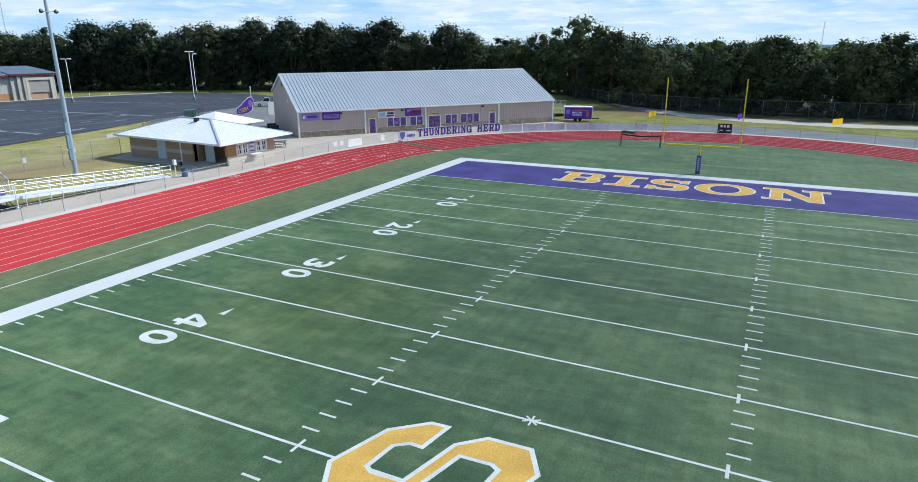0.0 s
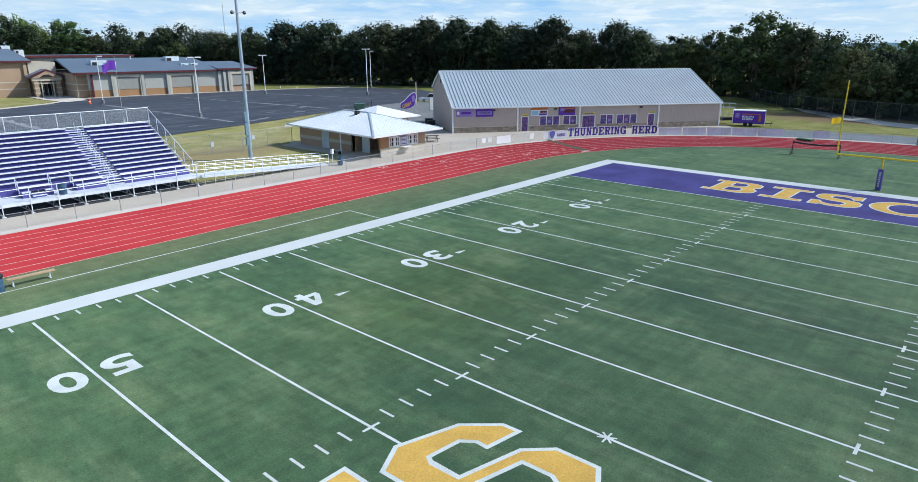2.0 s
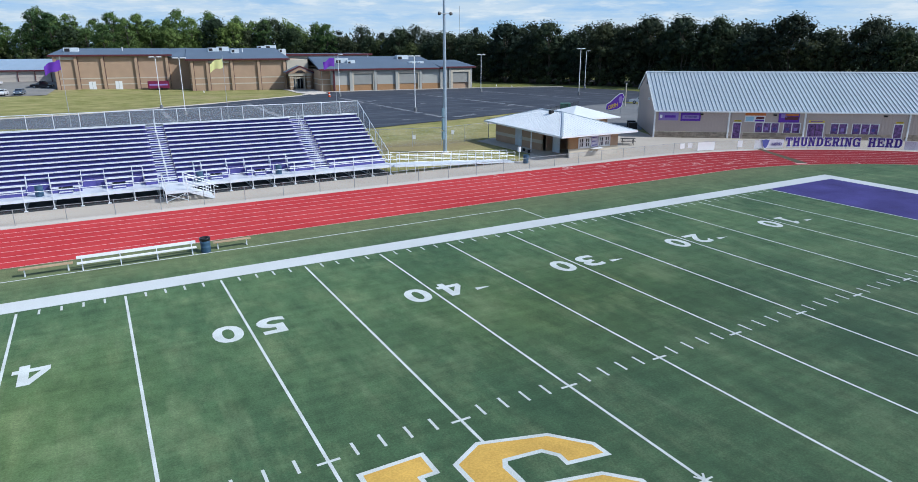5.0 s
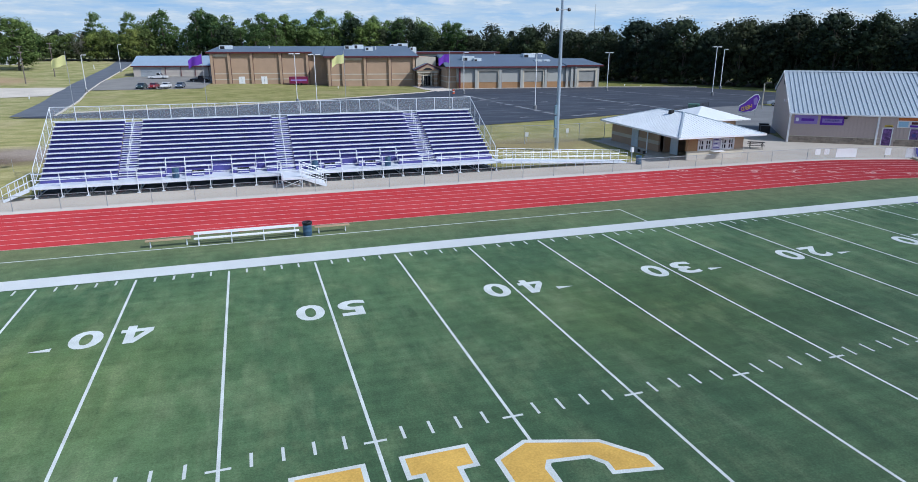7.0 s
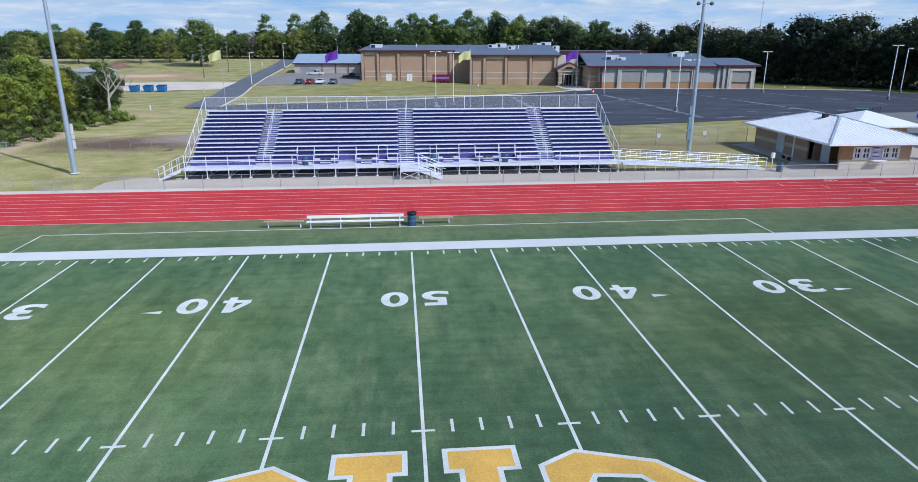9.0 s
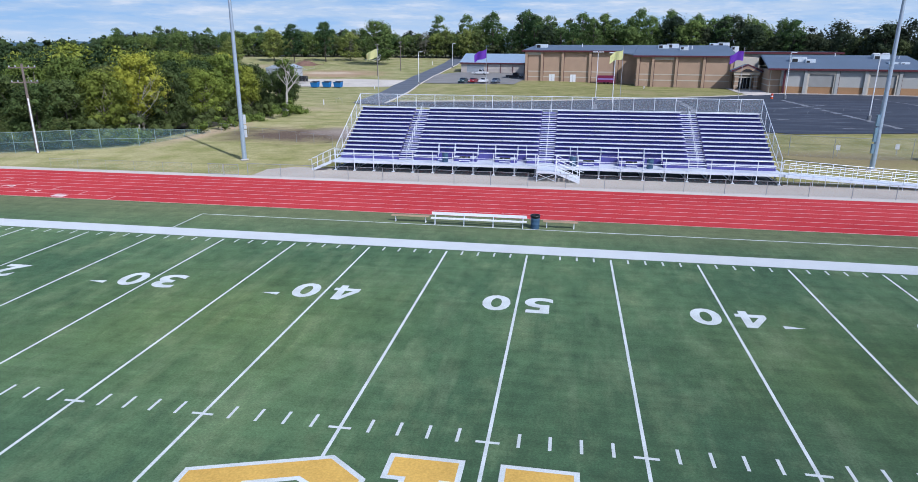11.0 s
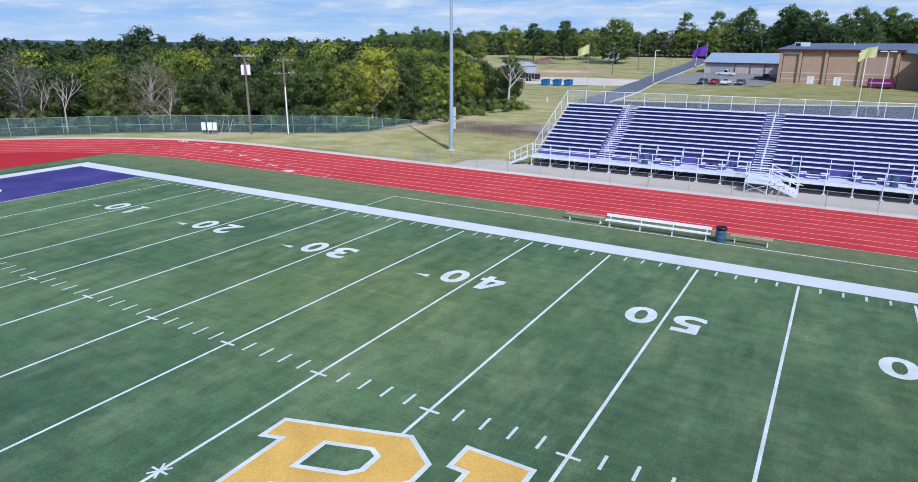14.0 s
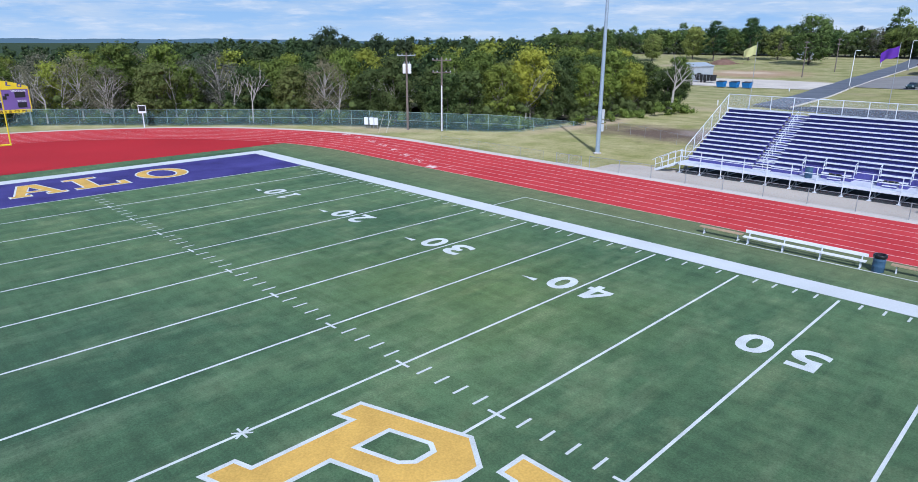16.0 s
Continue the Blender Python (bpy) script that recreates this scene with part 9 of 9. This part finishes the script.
ob = thing("brush_pile", "heap of brown cut branches beside the woods", "brush pile", pose(-106, 250, ground_z(-106, 250)))
rs = np.random.RandomState(77)
g = Geo()
for k in range(260):
    u, w = rs.normal() * 3.0, rs.normal() * 1.5
    z = abs(rs.normal()) * 0.9 * max(0.2, 1 - abs(u) / 7)
    d = Vector(rs.normal(size=3) * np.array([1, 1, 0.35])).normalized() * rs.uniform(0.8, 2.4)
    g.tube((u, w, z), (u + d.x, w + d.y, max(0.0, z + d.z)), rs.uniform(0.03, 0.09), 4, 0.02, False)
part("branches", g, mat("cut_branches", (0.19, 0.115, 0.085), 0.95, var=0.3, scale=0.5, fine=5), ob)
part("heap", Geo().lathe([(4.8, -0.3), (4.2, 0.5), (2.8, 1.2), (1.0, 1.7)], 11), bpy.data.materials["cut_branches"], ob)
ob = thing("hill_house", "small pale house half hidden behind the hill trees", "house", pose(-88.5, 276, ground_z(-86, 276) - 0.3, 0, 0, 4) @ Matrix.Scale(0.72, 4))
part("wall", Geo().box(0, 0, -0.5, 8.5, 6, 2.8), mat("pale_house_siding", (0.56, 0.58, 0.60), 0.7, var=0.08), ob)
part("roof", Geo().hexa([(-0.4, -0.5, 2.8), (8.9, -0.5, 2.8), (8.9, 6.5, 2.8), (-0.4, 6.5, 2.8), (0.4, 3.0, 4.5), (8.1, 3.0, 4.5), (8.1, 3.1, 4.5), (0.4, 3.1, 4.5)]), M_ROOF_METAL, ob)
for x in (1.2, 5.6):
    part("window", Geo().box(x, -0.04, 1.0, x + 1.2, -0.005, 2.1), M_GLASS, ob)
part("door", Geo().box(3.6, -0.04, 0.0, 4.6, -0.005, 2.1), M_DARK, ob)
for x, y, h in ((-46.0, 113.1, 0.9), (-49.3, 158.9, 0.8), (-53.9, 256.1, 1.3), (-48.6, 60.2, 1.1)):
    ob = thing("marker_post", "short white marker post in the grass", "marker post", pose(x, y, ground_z(x, y)), "marker posts")
    part("stake", Geo().box(-0.1, -0.06, -0.05, 0.1, 0.06, h, 0.02), M_WHITE, ob)
    part("cap", Geo().box(-0.12, -0.08, h, 0.12, 0.08, h + 0.06), M_BAND, ob)
M_PIPE = mat("khaki_pipe_paint", (0.34, 0.34, 0.20), 0.7, var=0.15)
ob = thing("backflow_pipe", "dull khaki looped backflow pipe standing in the grass", "pipe", pose(-44.0, 116.4, 0, 0, 0, 10))
for x in (-0.6, 0.6):
    part("riser", Geo().tube((x, 0, 0), (x, 0, 0.9), 0.09, 8), M_PIPE, ob)
part("cross_pipe", Geo().tube((-0.68, 0, 0.9), (0.68, 0, 0.9), 0.1, 8), M_PIPE, ob)
part("valve", Geo().lathe([(0.16, 0.75), (0.2, 0.85), (0.2, 1.0), (0.1, 1.15)], 10), M_PIPE, ob)


# ---- lane marks on the track ----
def lane_r(i):
    return R_IN + 0.05 + (i + 0.5) * (LANE - 0.012)


for i in range(8):
    # numerals where the bend begins, read from the straight
    for x, s in ((60.2 - i * 3.32, 1), (-36.8 - i * 3.38, -1)):
        r = lane_r(i)
        if abs(x) <= 49:
            p = pose(x, r, 0.020, 0, 0, -90 * s)
        else:
            a = (abs(x) - 49) / r
            p = pose(math.copysign(49 + r * math.sin(a), x), r * math.cos(a), 0.020, 0, 0, (-90 - math.degrees(a)) * s)
        part("lane_number", fitted_text(str(i + 1), 0.7, 1.15, 0.0 if s > 0 else 0.012), M_WORN_LANE if s > 0 else M_LANE, track, at=p)
    for x in (51.4 - i * 3.3, 66.4 - i * 3.45, -32.3 - i * 3.37, -48.5 - i * 3.45):
        r = lane_r(i)
        if abs(x) <= 49:
            part("lane_mark", Geo().box(-0.05, -0.5, 0.0, 0.05, 0.5, 0.006), M_WORN_LANE, track, at=pose(x, r, 0.016))
        else:
            a = (abs(x) - 49) / r
            part("lane_mark", Geo().box(-0.05, -0.5, 0.0, 0.05, 0.5, 0.006), M_WORN_LANE, track, at=pose(math.copysign(49 + r * math.sin(a), x), r * math.cos(a), 0.016, 0, 0, -math.degrees(a) * math.copysign(1, x)))

# a strip of old turf laid across the track
part("crossing_mat", Geo().poly([(65.9, 40.7, 0.024), (65.0, 40.2, 0.024), (59.9, 31.2, 0.024), (60.9, 30.6, 0.024)][::-1]), mat("laid_turf", (0.075, 0.070, 0.040), 0.95, var=0.25), track, "strip of dark turf laid across the lanes")


def radio_mast(x, y, h):
    """A guyed lattice mast far behind the woods."""
    ob = thing("radio_mast", "pale thin lattice radio mast behind the woods", "mast", pose(x, y, 0), "radio masts")
    legs = [(0.5 * math.cos(a), 0.5 * math.sin(a)) for a in (0.3, 2.4, 4.5)]
    for lx, ly in legs:
        part("leg", Geo().tube((lx, ly, -2), (lx, ly, h), 0.09, 6), M_GALV, ob)
    g = Geo()
    for k in range(int(h / 3)):
        for i in range(3):
            (ax, ay), (bx, by) = legs[i], legs[(i + 1) % 3]
            g.tube((ax, ay, k * 3), (bx, by, k * 3 + 3), 0.05, 4)
    part("lattice", g, M_GALV, ob)


radio_mast(1052, -44, 44.0)
radio_mast(520, 920, 72.0)
